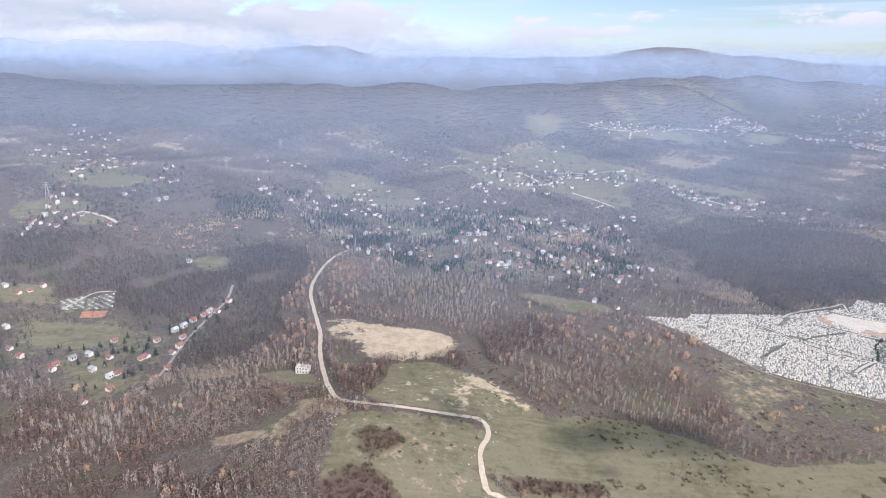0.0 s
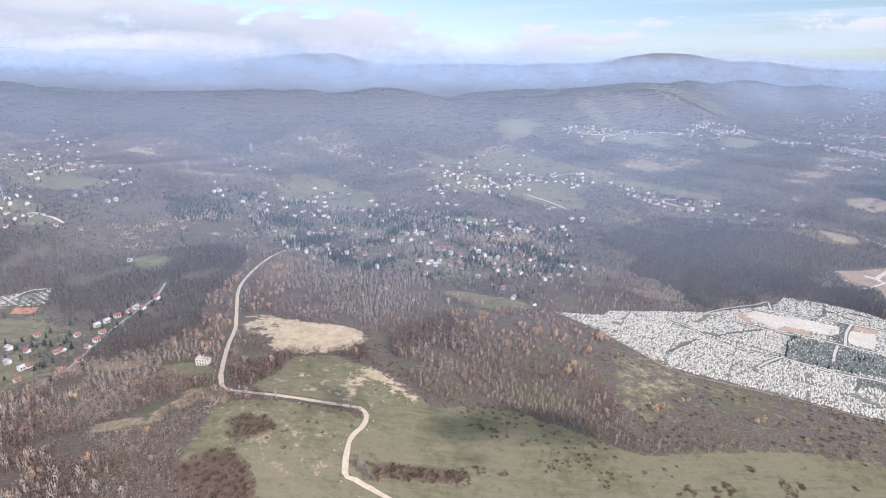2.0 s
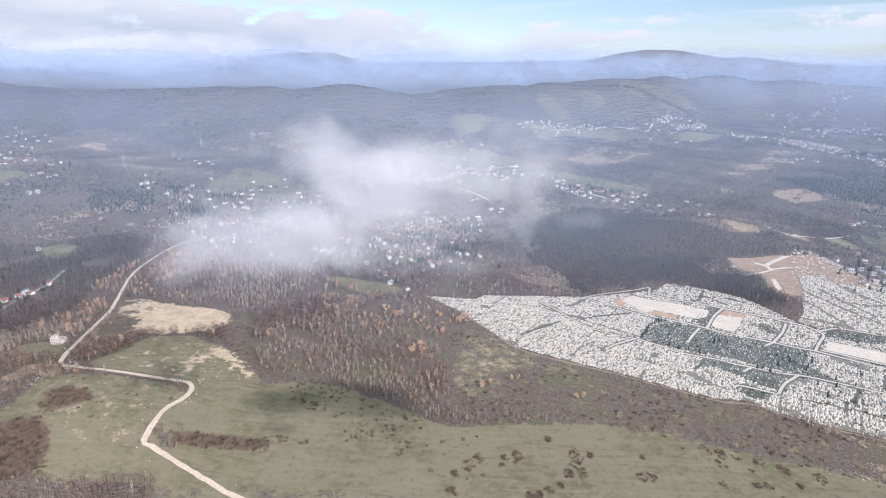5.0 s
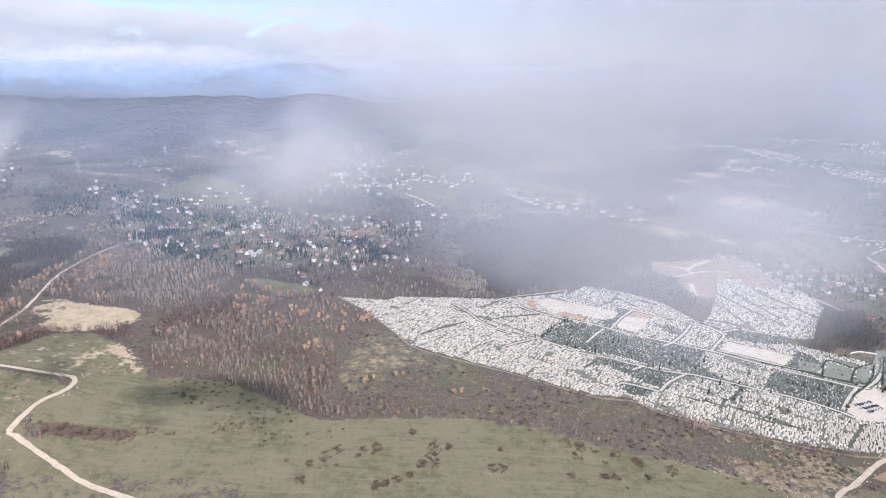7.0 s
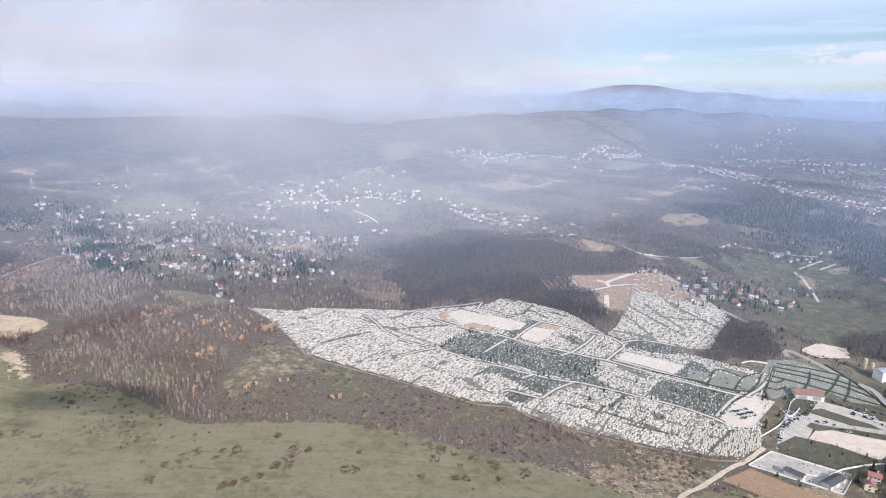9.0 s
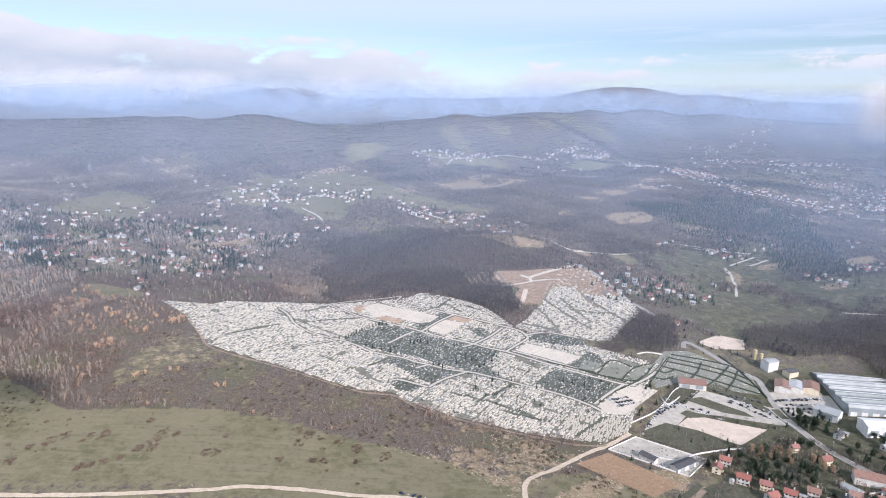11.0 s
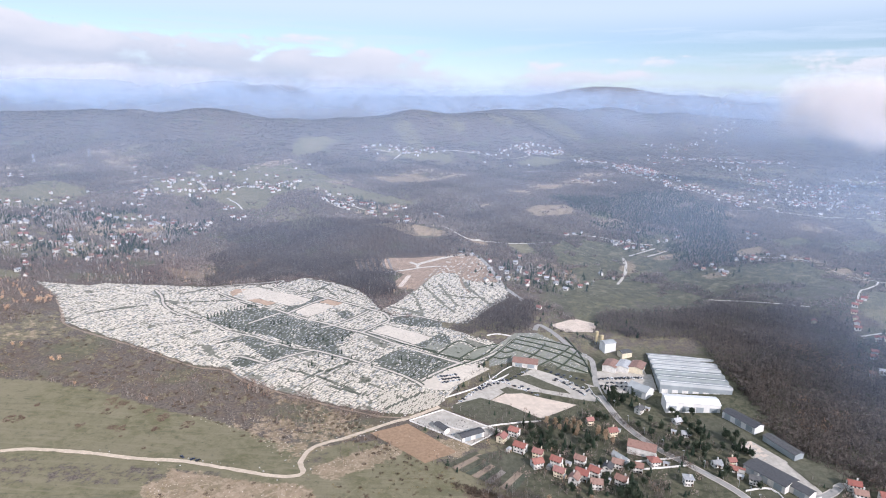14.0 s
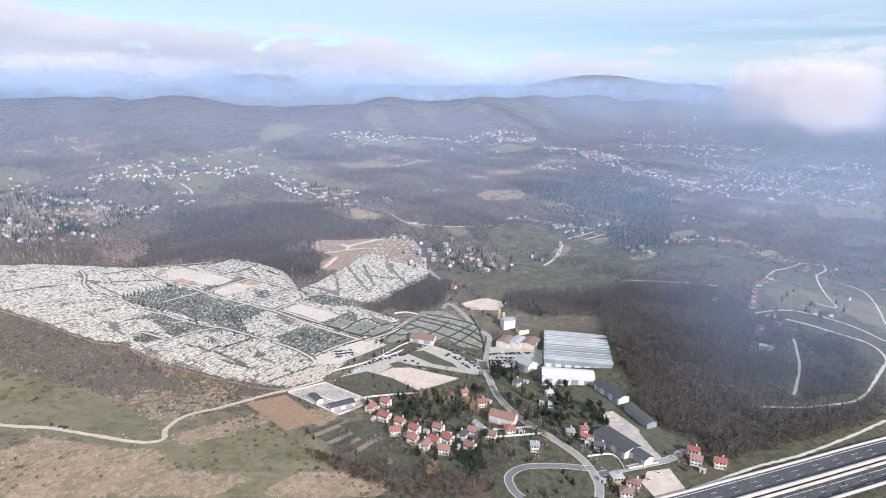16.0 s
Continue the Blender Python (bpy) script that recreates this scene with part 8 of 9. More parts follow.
def hamlet(name, spots, seed, label):
    """Far-off houses at given spots: walls, a pitched roof and a lower wing each, joined."""
    r = np.random.default_rng(seed)
    verts, faces, mats = [], [], []
    for x, y in spots:
        w, d, h, rise = r.uniform(3.2, 4.8), r.uniform(2.6, 3.4), r.uniform(1.9, 3.0), r.uniform(0.9, 1.4)
        an, z, roof = r.choice([0.0, 0.35, -0.5, 1.2, 1.9]) + r.uniform(-0.15, 0.15), float(land(x, y)), int(r.choice([1, 2, 3, 3]))
        wing = [(a + w * 0.62, b * 0.7, c * 0.7) for a, b, c in gable_walls(w * 0.5, d, h, rise)[0]]
        for sv, sf, m in ((*gable_walls(w, d, h, rise), 0), (*gable_roof(w, d, h, rise, 0.3, 0.15), roof), (wing, gable_walls(1, 1, 1, 1)[1], 0)):
            k = len(verts)
            for a, b, c in sv:
                verts.append((x + a * math.cos(an) - b * math.sin(an), y + a * math.sin(an) + b * math.cos(an), z + c))
            for q in sf:
                for j in range(1, len(q) - 1):
                    faces.append((k + q[0], k + q[j], k + q[j + 1]))
                    mats.append(m)
    me = mesh_from(name, np.array(verts), np.array(faces), [WALL_WHITE, ROOF_GREY, ROOF_PINK, ROOF_BROWN])
    me.polygons.foreach_set("material_index", np.array(mats, np.int32))
    return tagged(new(name, me), label, "houses", kind="stuff")


hamlet("hamlet_houses", FAR_SPOTS, 96, "white houses of the hill hamlets beyond the woods")


def far_town(name, polys, count, seed, label, big=1.0):
    """A distant town: very many small houses with pale walls and pitched roofs."""
    r = np.random.default_rng(seed)
    verts, faces, mats = [], [], []
    for poly in polys:
        xs, ys_ = [p[0] for p in poly], [p[1] for p in poly]
        n = tries = 0
        while n < count and tries < 60 * count:
            tries += 1
            x, y = r.uniform(min(xs), max(xs)), r.uniform(min(ys_), max(ys_))
            if not inside(poly, np.array([x]), np.array([y]))[0] or wavy(x, y, 34) + 0.7 * wavy(x, y, 90) + 0.8 * wavy(y, x, 15) + r.normal(0, 0.35) < 0.1:
                continue
            n += 1
            w, d, h, rise = r.uniform(3.2, 6.0) * big, r.uniform(2.8, 4.4) * big, r.uniform(1.8, 3.4), r.uniform(0.9, 1.5)
            an, z = r.uniform(0, 3.14), float(land(x, y))
            roof = 1 if r.uniform() < 0.3 else (2 if r.uniform() < 0.5 else 3)
            for (sv, sf), m in ((gable_walls(w, d, h, rise), 0), (gable_roof(w, d, h, rise), roof)):
                k = len(verts)
                for a, b, c in sv:
                    verts.append((x + a * math.cos(an) - b * math.sin(an), y + a * math.sin(an) + b * math.cos(an), z + c))
                for q in sf:
                    for j in range(1, len(q) - 1):
                        faces.append((k + q[0], k + q[j], k + q[j + 1]))
                        mats.append(m)
    me = mesh_from(name, np.array(verts), np.array(faces), [WALL_WHITE, ROOF_GREY, ROOF_PINK, ROOF_BROWN])
    me.polygons.foreach_set("material_index", np.array(mats, np.int32))
    return tagged(new(name, me), label, "houses", kind="stuff")


far_town("distant_village", TOWN[:1], 130, 41, "distant white village strung along a far ridge")
far_town("village_houses", VILLAGE[-1:], 75, 40, "small white weekend houses scattered between firs", 0.8)
for k, n_ in enumerate((170, 90, 170, 12, 25)):
    far_town("distant_town", CITY[k:k + 1], n_, 91 + k, "distant sprawling town of small white houses", 0.72)
for k, n_ in ((2, 20), (3, 12), (4, 20), (5, 9), (6, 50), (7, 18), (8, 26), (9, 26), (10, 14)):
    far_town("hill_hamlet", TOWN[k:k + 1], n_, 43 + k, "scattered white houses of a far hill hamlet")


# ---- the works: halls and sheds ----
def shed(name, w, d, h, rise, wall, roof, x, y, rot, label, gates=0, level=None):
    """A plain gabled building with a few gates."""
    base = new(name)
    part("wall", *gable_walls(w, d, h, rise), wall, base)
    part("roof", *gable_roof(w, d, h, rise, 0.35, 0.18), roof, base)
    for k in range(gates):
        cx = (k + 0.5) / gates * w - w / 2
        part("gate", *block(cx - w / gates * 0.28, cx + w / gates * 0.28, -d / 2 - 0.06, -d / 2 + 0.05, 0, min(h - 0.4, 3.4)), METAL_DARK, base)
    settle(base, x, y, rot)
    return tagged(base, label, "building")


hall = new("factory_hall")
W, D, TOP, BAYS = 43.0, 52.0, 7.0, 6
part("wall", *block(-W / 2, W / 2, -D / 2, D / 2, -3.5, TOP), METAL_DARK, hall)
for k in range(BAYS):
    y0, y1 = -D / 2 + k * D / BAYS, -D / 2 + (k + 1) * D / BAYS
    bay = [(-W / 2 - 0.4, y0, TOP), (W / 2 + 0.4, y0, TOP), (W / 2 + 0.4, y0 + 1.2, TOP + 1.5), (-W / 2 - 0.4, y0 + 1.2, TOP + 1.5), (W / 2 + 0.4, y1 - 0.02, TOP + 0.25), (-W / 2 - 0.4, y1 - 0.02, TOP + 0.25), (W / 2 + 0.4, y1 - 0.02, TOP), (-W / 2 - 0.4, y1 - 0.02, TOP)]
    part("roof", bay, [(0, 1, 2, 3), (3, 2, 4, 5), (5, 4, 6, 7), (0, 7, 6, 1), (0, 3, 5, 7), (1, 6, 4, 2)], METAL_OLD if k in (1, 2) else METAL_ROOF, hall, "dull grey corrugated roof bay" if k in (1, 2) else "pale corrugated roof bay")
    part("skylight", *block(-W / 2 + 1, W / 2 - 1, y0 + 3.4, y0 + 4.2, TOP + 1.0, TOP + 1.22), CLADDING, hall)
for k in range(7):
    cx = -W / 2 + 3 + k * (W - 6) / 6
    part("gate", *block(cx - 1.8, cx + 1.8, -D / 2 - 0.08, -D / 2 + 0.05, 0.2, 4.2), CLADDING, hall)
hall.matrix_world = pose(657.5, 310.5, 3.6, 0, 0, -8)
tagged(hall, "huge factory hall with pale corrugated bays of roof", "hall")

shed("office_block", 31, 11, 5.6, 1.2, CLADDING, CLADDING, 644.5, 268.5, -5, "long white low factory building below the hall", 4)
shed("storage_shed", 13, 9, 4.4, 2.2, CLADDING, METAL_ROOF, 620.5, 288, -48, "white barn-like storage shed", 1)
shed("workshop", 13, 9, 3.2, 1.0, WALL_WHITE, ROOF_BROWN, 610.5, 322, 62, "workshop with a brown roof at the concrete works", 2)
shed("workshop", 13, 8, 3.1, 0.7, WALL_WHITE, ROOF_GREY, 619.0, 321, 62, "workshop with a pale grey roof at the concrete works", 1)
shed("workshop", 13, 9, 3.1, 1.0, WALL_CREAM, ROOF_BROWN, 627.5, 319, 62, "workshop with a dull brown roof at the works", 2)
shed("mixing_house", 9, 7, 6.5, 1.0, CLADDING, METAL_ROOF, 613.5, 346, 20, "tall pale mixing house of the concrete works")
shed("mixing_house", 8, 6, 3.6, 1.0, WALL_CREAM, ROOF_DARK, 623.5, 337, 20, "low dark-roofed house of the concrete works")
shed("long_shed", 21, 7.5, 3.8, 1.2, CLADDING, ROOF_DARK, 666.5, 249, -63, "long dark-roofed shed with a white end wall", 3)
shed("long_shed", 20, 6, 3.0, 0.8, METAL_DARK, ROOF_DARK, 676, 224, -70, "long low dark shed beside the wood", 4)
shed("long_shed", 21, 11, 3.6, 1.0, WALL_WHITE, ROOF_DARK, 657, 199, -58, "wide dark-roofed depot building", 3)
shed("long_shed", 9, 6, 3.4, 1.0, WALL_WHITE, ROOF_DARK, 666, 187, -58, "small dark-roofed depot house", 1)
shed("chapel_hall", 17, 10, 3.0, 1.8, WALL_WHITE, ROOF_BROWN, 552, 326, -12, "white cemetery hall with a reddish brown roof", 2)
shed("terrace_house", 14, 7.5, 4.2, 2.2, WALL_WHITE, ROOF_BROWN, 602, 222, -24, "long white terrace house with a brown roof")
shed("yard_shed", 14, 5, 3.0, 0.8, WALL_WHITE, ROOF_DARK, 512, 231.5, 32, "white shed with a dark roof by the walled yard", 2)
shed("yard_shed", 9, 4, 2.8, 0.7, WALL_WHITE, ROOF_DARK, 496, 238, -48, "small dark-roofed shed in the walled yard")
shed("greenhouse", 9, 3.6, 1.6, 1.4, CLADDING, METAL_ROOF, 589, 215, -55, "small pale barrel-roofed garden shed")

for i, (sx_, sy_, sh) in enumerate(((607.5, 355.5, 9.5), (610.5, 352.5, 8.0))):
    silo = new("silo")
    ring = [(1.3 * math.cos(a * 0.5236), 1.3 * math.sin(a * 0.5236)) for a in range(12)]
    v = [(a, b, z) for z in (2.2, sh) for a, b in ring] + [(0, 0, 0.4), (0, 0, sh + 0.8)]
    f = [(k, (k + 1) % 12, 12 + (k + 1) % 12, 12 + k) for k in range(12)] + [(24, (k + 1) % 12, k) for k in range(12)] + [(25, 12 + k, 12 + (k + 1) % 12) for k in range(12)]
    part("tank", v, f, YELLOW, silo)
    for k in range(4):
        a, b = 1.1 * math.cos(0.785 + k * 1.571), 1.1 * math.sin(0.785 + k * 1.571)
        part("leg", *block(a - 0.12, a + 0.12, b - 0.12, b + 0.12, -0.3, 2.8), STEEL, silo)
    settle(silo, sx_, sy_, 0)
    tagged(silo, "yellow cement silo of the concrete works", "silo", "cement silos")


garden_shed = new("garden_shed")
part("wall", *gable_walls(2.6, 2.0, 1.7, 0.5, 0.5), WALL_WHITE, garden_shed)
part("roof", *gable_roof(2.6, 2.0, 1.7, 0.5, 0.25, 0.1), ROOF_GREY, garden_shed)
part("door", *block(-0.45, 0.45, -1.06, -0.95, 0, 1.5), DOOR, garden_shed)
tagged(garden_shed, "small pale garden shed with a grey sheet roof", "shed", "garden sheds")
sr = np.random.default_rng(52)
for i, (x_, y_) in enumerate([h[1:3] for h in HOMES][::2]):
    an = sr.uniform(0, 6.28)
    x2, y2 = x_ + 6.2 * math.cos(an), y_ + 6.2 * math.sin(an)
    m = pose(x2, y2, float(land(x2, y2)), 0, 0, float(sr.choice([-31, 59])))
    if i == 0:
        garden_shed.matrix_world = m
    else:
        copy_thing(garden_shed, m)


# ---- walls, poles and pylons ----
def wall_strip(name, line, width, h, mat, offset=0.0, lift=0.0, step=3.0, parent=None):
    """A low wall or kerb that follows a line over the ground."""
    p = curve_points(line, step)
    t = np.gradient(p, axis=0)
    t /= np.linalg.norm(t, axis=1)[:, None] + 1e-9
    nrm = np.stack([-t[:, 1], t[:, 0]], 1)
    a, b = p + nrm * (offset - width / 2), p + nrm * (offset + width / 2)
    z = land(p[:, 0], p[:, 1]) + lift
    v = np.stack([np.column_stack([a, z - 0.3]), np.column_stack([a, z + h]), np.column_stack([b, z + h]), np.column_stack([b, z - 0.3])], 1).reshape(-1, 3)
    o = new(name, mesh_from(name, v, grid_faces(len(p), 4), [mat]))
    o.parent = parent
    return o


for poly in YARD[4:5]:
    for a, b in zip(poly, poly[1:] + poly[:1]):
        tagged(wall_strip("yard_wall", [a, b], 0.2, 0.8, WALL_WHITE), "white plastered wall round the scrap yard", "wall", kind="structure")

HEDGE = material("clipped_hedge", speckled((0.05, 0.062, 0.042), (0.085, 0.095, 0.06), 2.0, coarse=0.3), 0.95)
for line in HEDGES:
    tagged(wall_strip("hedge", line, 0.7, 0.8, HEDGE, step=2.0), "low dark clipped hedge between cemetery plots", "hedge", kind="structure")
for line in GARDEN_WALLS:
    tagged(wall_strip("garden_wall", line, 0.3, 0.9, WALL_WHITE), "low white plastered garden wall", "wall", kind="structure")

mw = MOTORWAY[0]
motorway_line = [(560, 118), (620, 140)] + list(mw) + [(860, 224), (960, 252), (1100, 285)]
motorway = tagged(ribbon("motorway", motorway_line, 25, ASPHALT, 0.9, offset=-11.5), "wide dark motorway with pale concrete barriers and lines", "road", kind="structure")
for off, w_, h_ in ((1.2, 0.9, 0.9), (-10.6, 1.4, 0.9), (-13.6, 0.8, 0.9), (-24.2, 0.9, 0.9)):
    wall_strip("barrier", motorway_line, w_, h_, CONCRETE, off, 0.9, parent=motorway)
for off in (-0.4, -8.9, -15.4, -22.6):
    o = ribbon("edge_line", motorway_line, 0.26, WHITE_LINE, 0.93, offset=off)
    o.parent = motorway
path = curve_points(motorway_line, 1.0)
tang = np.gradient(path, axis=0)
tang /= np.linalg.norm(tang, axis=1)[:, None]
for off in (-3.2, -6.0, -18.0, -20.4):
    for k in range(110, 420, 12):
        q = path[k:k + 5] + np.stack([-tang[k:k + 5, 1], tang[k:k + 5, 0]], 1) * off
        if len(q) == 5:
            o = ribbon("lane_dash", [tuple(q[0]), tuple(q[2]), tuple(q[4])], 0.17, WHITE_LINE, 0.93)
            o.parent = motorway


def lattice(name, x, y, h, foot, arms, label):
    """A steel lattice mast: four legs, braces and cross arms."""
    base = new(name)
    def bar(a, b, r):
        a, b = np.array(a, float), np.array(b, float)
        d = (b - a) / np.linalg.norm(b - a)
        s = np.cross(d, (0.3, 0.5, 0.8))
        s /= np.linalg.norm(s)
        u = np.cross(d, s)
        ring = [s * r, u * r, -s * r, -u * r]
        return [tuple(a + q) for q in ring] + [tuple(b + q) for q in ring], [(0, 1, 5, 4), (1, 2, 6, 5), (2, 3, 7, 6), (3, 0, 4, 7)]
    for k in range(4):
        a, b = (1, 1, -1, -1)[k], (1, -1, -1, 1)[k]
        part("leg", *bar((a * foot, b * foot, -0.5), (a * foot * 0.12, b * foot * 0.12, h), 0.14), STEEL, base)
    for k in range(6):
        z0, z1 = h * k / 6, h * (k + 1) / 6
        r0, r1 = foot * (1 - 0.88 * k / 6), foot * (1 - 0.88 * (k + 1) / 6)
        part("brace", *joined(bar((-r0, -r0, z0), (r1, -r1, z1), 0.09), bar((r0, r0, z0), (-r1, r1, z1), 0.09), bar((r0, -r0, z0), (r1, r1, z1), 0.09), bar((-r0, r0, z0), (-r1, -r1, z1), 0.09)), STEEL, base)
    for z, l in arms:
        part("cross_arm", *joined(bar((-l, 0, z), (l, 0, z), 0.13), bar((-l, 0, z), (0, 0, z + 1), 0.09), bar((l, 0, z), (0, 0, z + 1), 0.09)), STEEL, base)
    settle(base, x, y, 25)
    return tagged(base, label, "pylon" if arms else "mast")


for x_, y_ in PYLONS[0]:
    tagged(lattice("pylon", x_, y_, 17, 2.0, ((11, 4.5), (13.5, 3.6), (15.6, 2.6)), "grey steel lattice power pylon on a wooded hill"), group="power pylons")
lattice("radio_mast", MAST[0][0][0], MAST[0][0][1], 12, 0.8, (), "slim grey radio mast at the end of the gravel road")
mast_hut = shed("mast_hut", 4, 3, 2.4, 0.6, CLADDING, ROOF_GREY, MAST[0][0][0] + 3.2, MAST[0][0][1] - 1.5, 20, "small pale hut beside the radio mast")

ruin = new("unfinished_house")
part("wall", *joined(block(-4.6, 4.6, -3.4, -3.1, -1.2, 5.2), block(-4.6, 4.6, 3.1, 3.4, -1.2, 4.4), block(-4.6, -4.3, -3.4, 3.4, -1.2, 5.2), block(4.3, 4.6, -3.4, 3.4, -1.2, 3.6)), WALL_WHITE, ruin)
part("upper_wall", *joined(block(-3.9, -3.6, -2.9, 2.9, 5.2, 6.6), block(-3.9, -1.2, -3.1, -2.8, 5.2, 6.9), block(1.6, 4.2, -3.1, -2.8, 5.2, 6.1), block(-0.6, 0.0, 0.4, 1.0, 2.75, 7.4)), CONCRETE, ruin, "bare grey blockwork stumps of the upper storey")
part("floor_slab", *block(-4.9, 4.9, -3.7, 3.7, 2.5, 2.75), CONCRETE, ruin)
# Dark panels on the front wall imitate the shade inside empty window openings.
for k in range(4):
    for s in range(2):
        part("window_opening", *block(-3.6 + k * 2.2, -2.5 + k * 2.2, -3.46, -3.36, 0.8 + 2.7 * s, 2.1 + 2.5 * s), DOOR, ruin)
settle(ruin, RUIN[0][0][0] + 1, RUIN[0][0][1] - 2, -8)
ruin.scale = (0.8, 0.8, 0.8)
tagged(ruin, "unfinished roofless house of pale walls and blockwork", "house")

pole = new("lamp_post")
part("post", *block(-0.06, 0.06, -0.06, 0.06, -0.3, 4.6), STEEL, pole)
part("arm", *block(-0.05, 0.9, -0.05, 0.05, 4.45, 4.55), STEEL, pole)
part("lamp", *block(0.6, 1.15, -0.11, 0.11, 4.38, 4.48), CLADDING, pole)
tagged(pole, "grey steel street lamp beside the road", "street lamp", "street lamps")
spots = [tuple(p) for p in curve_points(ROAD_PAVED[0], 34)[::1]][1:-1]
for i, (x_, y_) in enumerate(spots):
    m = pose(x_ + 3.4, y_ + 1.5, float(land(x_ + 3.4, y_ + 1.5)), 0, 0, 200)
    if i == 0:
        pole.matrix_world = m
    else:
        copy_thing(pole, m)


# ---- cars ----
small_part = part
def car(paint, label):
    base = new("car")

    def part(name, v, f, mat, owner):
        return small_part(name, [(0.66 * a, 0.66 * b, 0.66 * c) for a, b, c in v], f, mat, owner)
    body = [(-2.0, -0.85, 0.35), (2.0, -0.85, 0.35), (2.0, 0.85, 0.35), (-2.0, 0.85, 0.35), (-2.0, -0.82, 0.95), (1.9, -0.82, 0.8), (1.9, 0.82, 0.8), (-2.0, 0.82, 0.95)]
    part("body", body, CUBE_F, paint, base)
    cabin = [(-1.8, -0.78, 0.9), (0.9, -0.78, 0.85), (0.9, 0.78, 0.85), (-1.8, 0.78, 0.9), (-1.5, -0.62, 1.45), (0.2, -0.62, 1.45), (0.2, 0.62, 1.45), (-1.5, 0.62, 1.45)]
    part("cabin", cabin, CUBE_F, GLASS, base)
    part("roof", *block(-1.4, 0.1, -0.58, 0.58, 1.45, 1.5), paint, base)
    for a in (-1.25, 1.25):
        for b in (-0.85, 0.85):
            ring = [(a + 0.32 * math.cos(k * 0.7854), 0.32 + 0.32 * math.sin(k * 0.7854)) for k in range(8)]
            v = [(p, b - 0.1, q) for p, q in ring] + [(p, b + 0.1, q) for p, q in ring]
            part("wheel", v, [tuple(range(8)), tuple(range(15, 7, -1))] + [(k, 8 + k, 8 + (k + 1) % 8, (k + 1) % 8) for k in range(8)], RUBBER, base)
    return tagged(base, label, "car", "parked cars")


RUBBER = material("tyre_rubber", lambda n: (0.02, 0.02, 0.02), 0.9)
paints = [("white", (0.75, 0.75, 0.74)), ("dark grey", (0.06, 0.06, 0.065)), ("dark blue", (0.03, 0.04, 0.07)), ("black", (0.02, 0.02, 0.022)), ("silver", (0.45, 0.46, 0.47))]
CARS_P = [car(material(n_ + "_paint", lambda n, c=c: c, 0.3, specular=0.5), "%s car parked in the open" % n_) for n_, c in paints]
place_all([p for g in CARS for p in g], CARS_P, 51, (60, -31, 149, 59))


# ---- graves ----
AX, AY = math.cos(radians(-31)), math.sin(radians(-31))


def grave_spots(poly, du, dv, seed, chance=1.0, jitter=0.18, lanes=True):
    """Rows of graves along the plots of the cemetery."""
    r = np.random.default_rng(seed)
    cx, cy = sum(p[0] for p in poly) / len(poly), sum(p[1] for p in poly) / len(poly)
    U, V = np.meshgrid(np.arange(-230, 230, du), np.arange(-150, 150, dv))
    U, V = U.ravel() + r.normal(0, jitter, U.size), V.ravel() + r.normal(0, jitter, U.size)
    x, y = cx + U * AX - V * AY, cy + U * AY + V * AX
    keep = inside(poly, x, y)
    x, y = x[keep], y[keep]
    ok = r.uniform(0, 1, x.size) < chance
    if lanes:
        for line in CEM_ROADS:
            ok &= near_line(line, x, y) > 2.1
        for line in CEM_SEAMS:
            ok &= near_line(line, x, y) > 1.2
    return x[ok], y[ok]


def graves(name, x, y, mats, label, seed, slab=(1.0, 1.7, 0.2), head=(0.85, 0.2, 0.42)):
    """Very many graves joined: a low slab and an upright stone each."""
    r = np.random.default_rng(seed)
    n = len(x)
    cube = np.array(block(-0.5, 0.5, -0.5, 0.5, 0, 1)[0])
    tri = np.array([t for a, b, c, d in CUBE_F[1:] for t in ((a, b, c), (a, c, d))])
    z = land(x, y)
    vs, fs, ms = [], [], []
    an = radians(-31) + r.normal(0, 0.05, n)
    kind = (r.uniform(0, 1, n) < 0.16).astype(int)
    for k, (w_, d_, h_, oy) in enumerate(((*slab, 0.0), (*head, slab[1] / 2))):
        s = r.uniform(0.8, 1.2, (n, 3))
        L = cube[None] * (s * np.array([w_, d_, h_]))[:, None, :]
        L[:, :, 1] += oy
        X = x[:, None] + L[:, :, 0] * np.cos(an)[:, None] - L[:, :, 1] * np.sin(an)[:, None]
        Y = y[:, None] + L[:, :, 0] * np.sin(an)[:, None] + L[:, :, 1] * np.cos(an)[:, None]
        Z = z[:, None] + 0.05 + L[:, :, 2]
        vs.append(np.stack([X, Y, Z], 2).reshape(-1, 3))
        fs.append((tri[None] + (k * n * 8 + np.arange(n) * 8)[:, None, None]).reshape(-1, 3))
        ms.append(np.repeat(kind, len(tri)))
    me = mesh_from(name, np.concatenate(vs), np.concatenate(fs), mats)
    me.polygons.foreach_set("material_index", np.concatenate(ms).astype(np.int32))
    return tagged(new(name, me), label, "graves", kind="stuff")


x, y = grave_spots(CEMETERY[0], 1.12, 2.3, 61, 0.9, 0.28)
keep = ~within(CEM_PLOTS_GREEN + CEM_PLOTS_PALE + CEM_SAND + PALE_PLOTS, x, y)
u_, v_ = x * AX + y * AY, y * AX - x * AY
keep &= (wavy(x, y, 5.5) + 0.5 * wavy(x, y, 12) > -1.0) & ((u_ + 3 * wavy(x, y, 30)) % 41 > 0.9) & ((v_ + 3 * wavy(x, y, 25)) % 37 > 0.9)
x, y = x[keep], y[keep]
# the row of plots nearest the flight path is made of single graves
single = (x > 455) & (x < 495) & (y < 282) & (y > 254) & (x + y < 775) & (x + y > 722)
near_x, near_y = x[single][:300], y[single][:300]
rest = np.ones(x.size, bool)
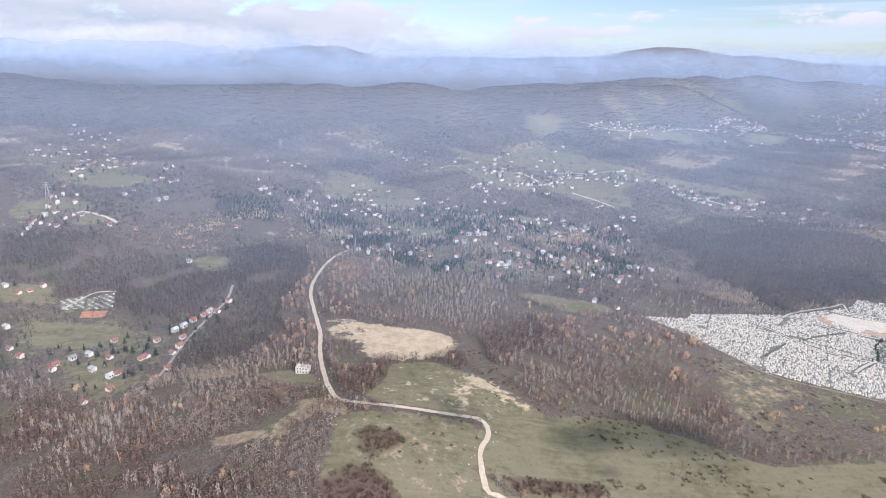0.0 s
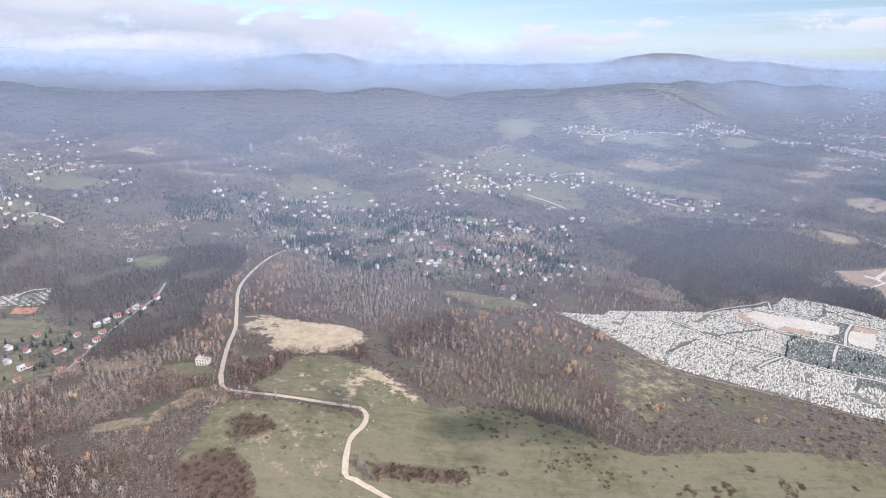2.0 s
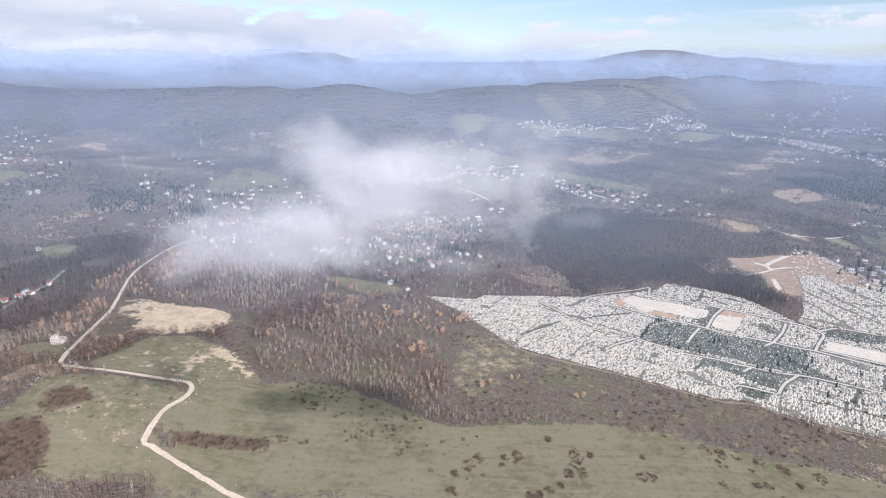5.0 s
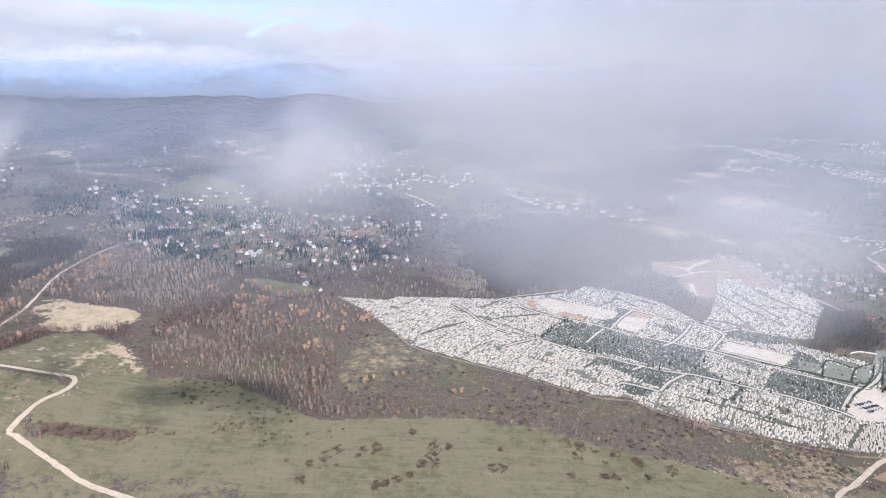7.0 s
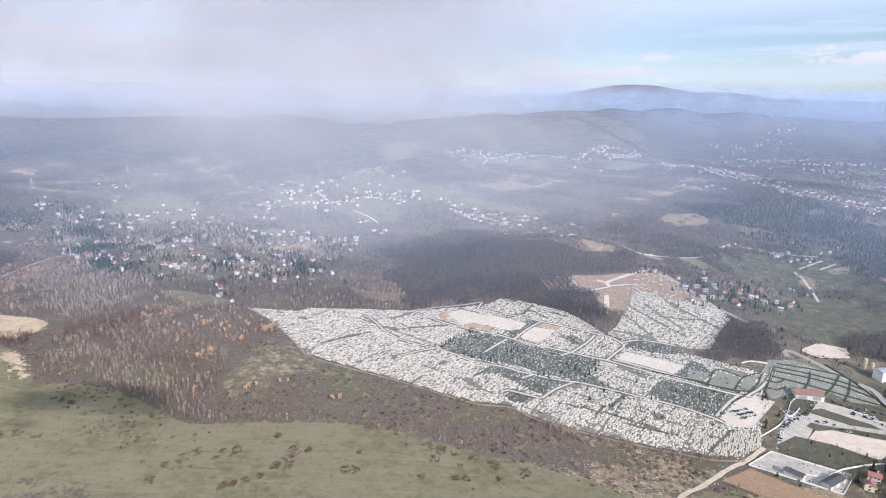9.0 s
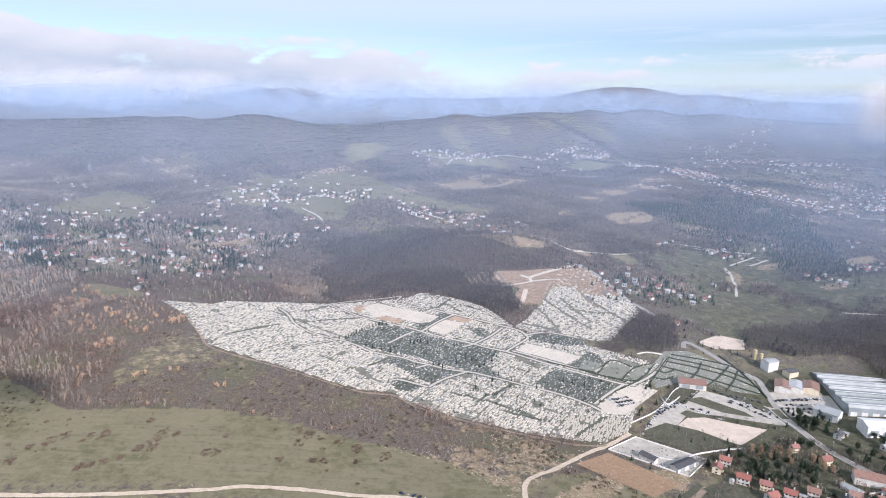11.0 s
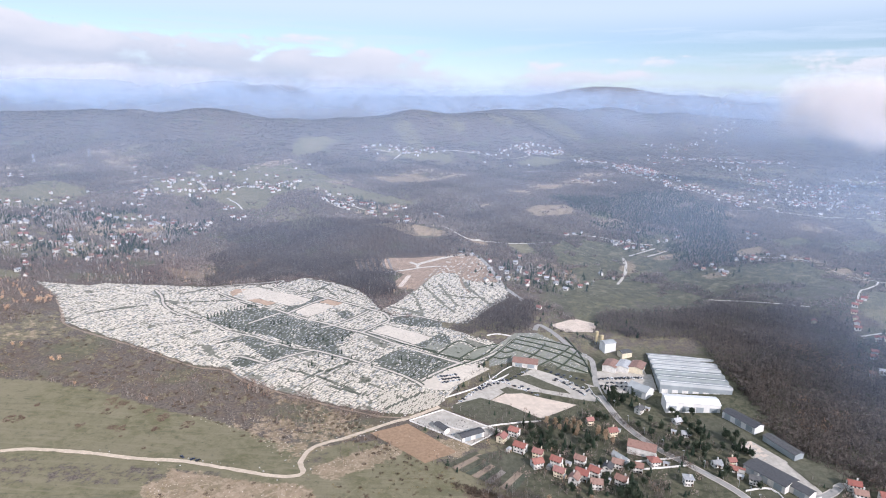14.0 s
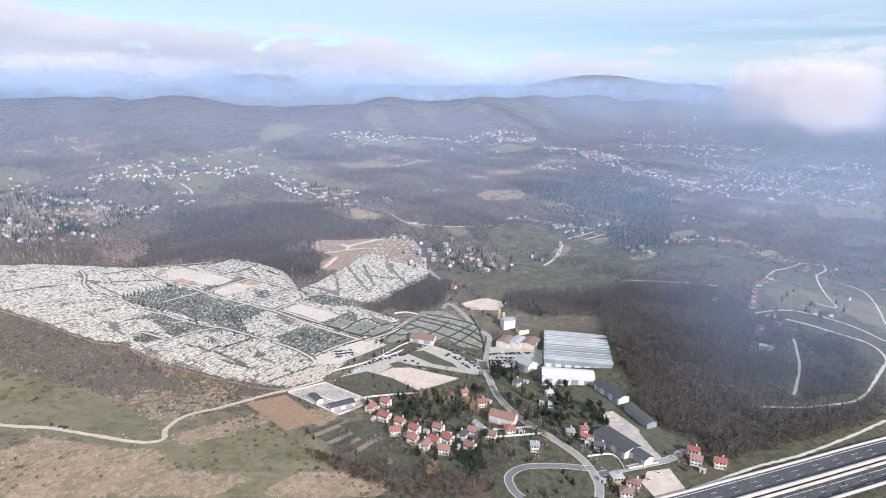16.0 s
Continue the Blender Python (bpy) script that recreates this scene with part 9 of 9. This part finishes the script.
rest[np.nonzero(single)[0][:300]] = False
graves("graves", x[rest], y[rest], [MARBLE, GRANITE], "countless crowded white marble graves in rows", 62)
gx2, gy2 = [], []
for i, poly in enumerate(CEM_PLOTS_GREEN):
    a, b = grave_spots(poly, 1.5, 2.4, 63 + i, 0.5, 0.4)
    gx2.append(a)
    gy2.append(b)
graves("old_graves", np.concatenate(gx2), np.concatenate(gy2), [GRANITE, MARBLE], "scattered grey and white graves on dark lawn", 71, slab=(0.8, 1.2, 0.25), head=(0.6, 0.2, 0.55))
x, y = grave_spots(CEMETERY[1], 1.28, 2.3, 72, 0.97, 0.24)
keep = ~inside(HILL_CLAY, x, y) | (np.random.default_rng(5).uniform(0, 1, x.size) < 0.13)
for line in HILL_LANES + HILL_PATHS:
    keep &= near_line(line, x, y) > 1.5
keep &= (0.85 * x + 0.53 * y + 1.6 * wavy(x, y, 13)) % 7.6 > 0.8
graves("hill_graves", x[keep], y[keep], [MARBLE, GRANITE], "terraced rows of white graves on the hillside", 73, slab=(1.15, 1.9, 0.22), head=(0.95, 0.22, 0.55))
x, y = grave_spots(CEM_GREEN[0], 1.15, 1.9, 74, 0.9, 0.06)
keep = (np.sin(0.42 * (x * AX + y * AY)) > -0.8) & ~within(PALE_PLOTS, x, y)
for line in HEDGES:
    keep &= near_line(line, x, y) > 0.8
graves("lawn_graves", x[keep], y[keep], [GRANITE, MARBLE], "neat low pale grave markers on green terraces", 75, slab=(0.9, 0.6, 0.12), head=(0.35, 0.15, 0.45))

for poly in HILLYARD:
    x, y = grave_spots(poly, 1.5, 4.2, 77, 0.8, 0.1, False)
    graves("terrace_graves", x, y, [MARBLE, GRANITE], "rows of white graves on small terraces", 78)
x, y = scatter(480, 520, 222, 252, 1.6, 79)
keep = inside(YARD[4], x, y) & (np.random.default_rng(4).uniform(0, 1, x.size) < 0.6)
planted("scrap_heaps", STONES, x[keep], y[keep], np.random.default_rng(6).uniform(0.5, 1.7, keep.sum()), [SCRAP_MIX], "heaps of scrap and stone in the walled yard", "scrap", 80, sink=0.02)

x, y = scatter(140, 560, 250, 480, 3.2, 82)
keep = inside(CEMETERY[0], x, y) & ~within(CEM_PLOTS_PALE + CEM_SAND, x, y) & (np.random.default_rng(83).uniform(0, 1, x.size) < np.where(within(CEM_PLOTS_GREEN, x, y), 0.30, 0.05 + 0.16 * smooth(300, 420, x)))
for line in CEM_ROADS:
    keep &= near_line(line, x, y) > 1.8
planted("grave_shrubs", BUSHES, x[keep], y[keep], np.random.default_rng(84).uniform(0.9, 2.3, keep.sum()), [EVER_LEAVES], "dark evergreen shrubs planted between the graves", "bushes", 85, spread=(0.8, 1.2))

grave = new("grave")
part("slab", *block(-0.42, 0.42, -0.85, 0.85, 0, 0.35), MARBLE, grave)
hs = block(-0.36, 0.36, 0.74, 0.96, 0, 1.0)
part("headstone", [(a * (0.8 if c > 0.5 else 1), b, c) for a, b, c in hs[0]], hs[1], MARBLE, grave)
tagged(grave, "white marble grave with an upright headstone", "grave", "graves by the road")
gr = np.random.default_rng(81)
for i, (gx_, gy_) in enumerate(zip(near_x, near_y)):
    m = pose(float(gx_), float(gy_), float(land(gx_, gy_)) + 0.02, 0, 0, -31 + float(gr.normal(0, 3)))
    if i == 0:
        grave.matrix_world = m
    else:
        copy_thing(grave, m)
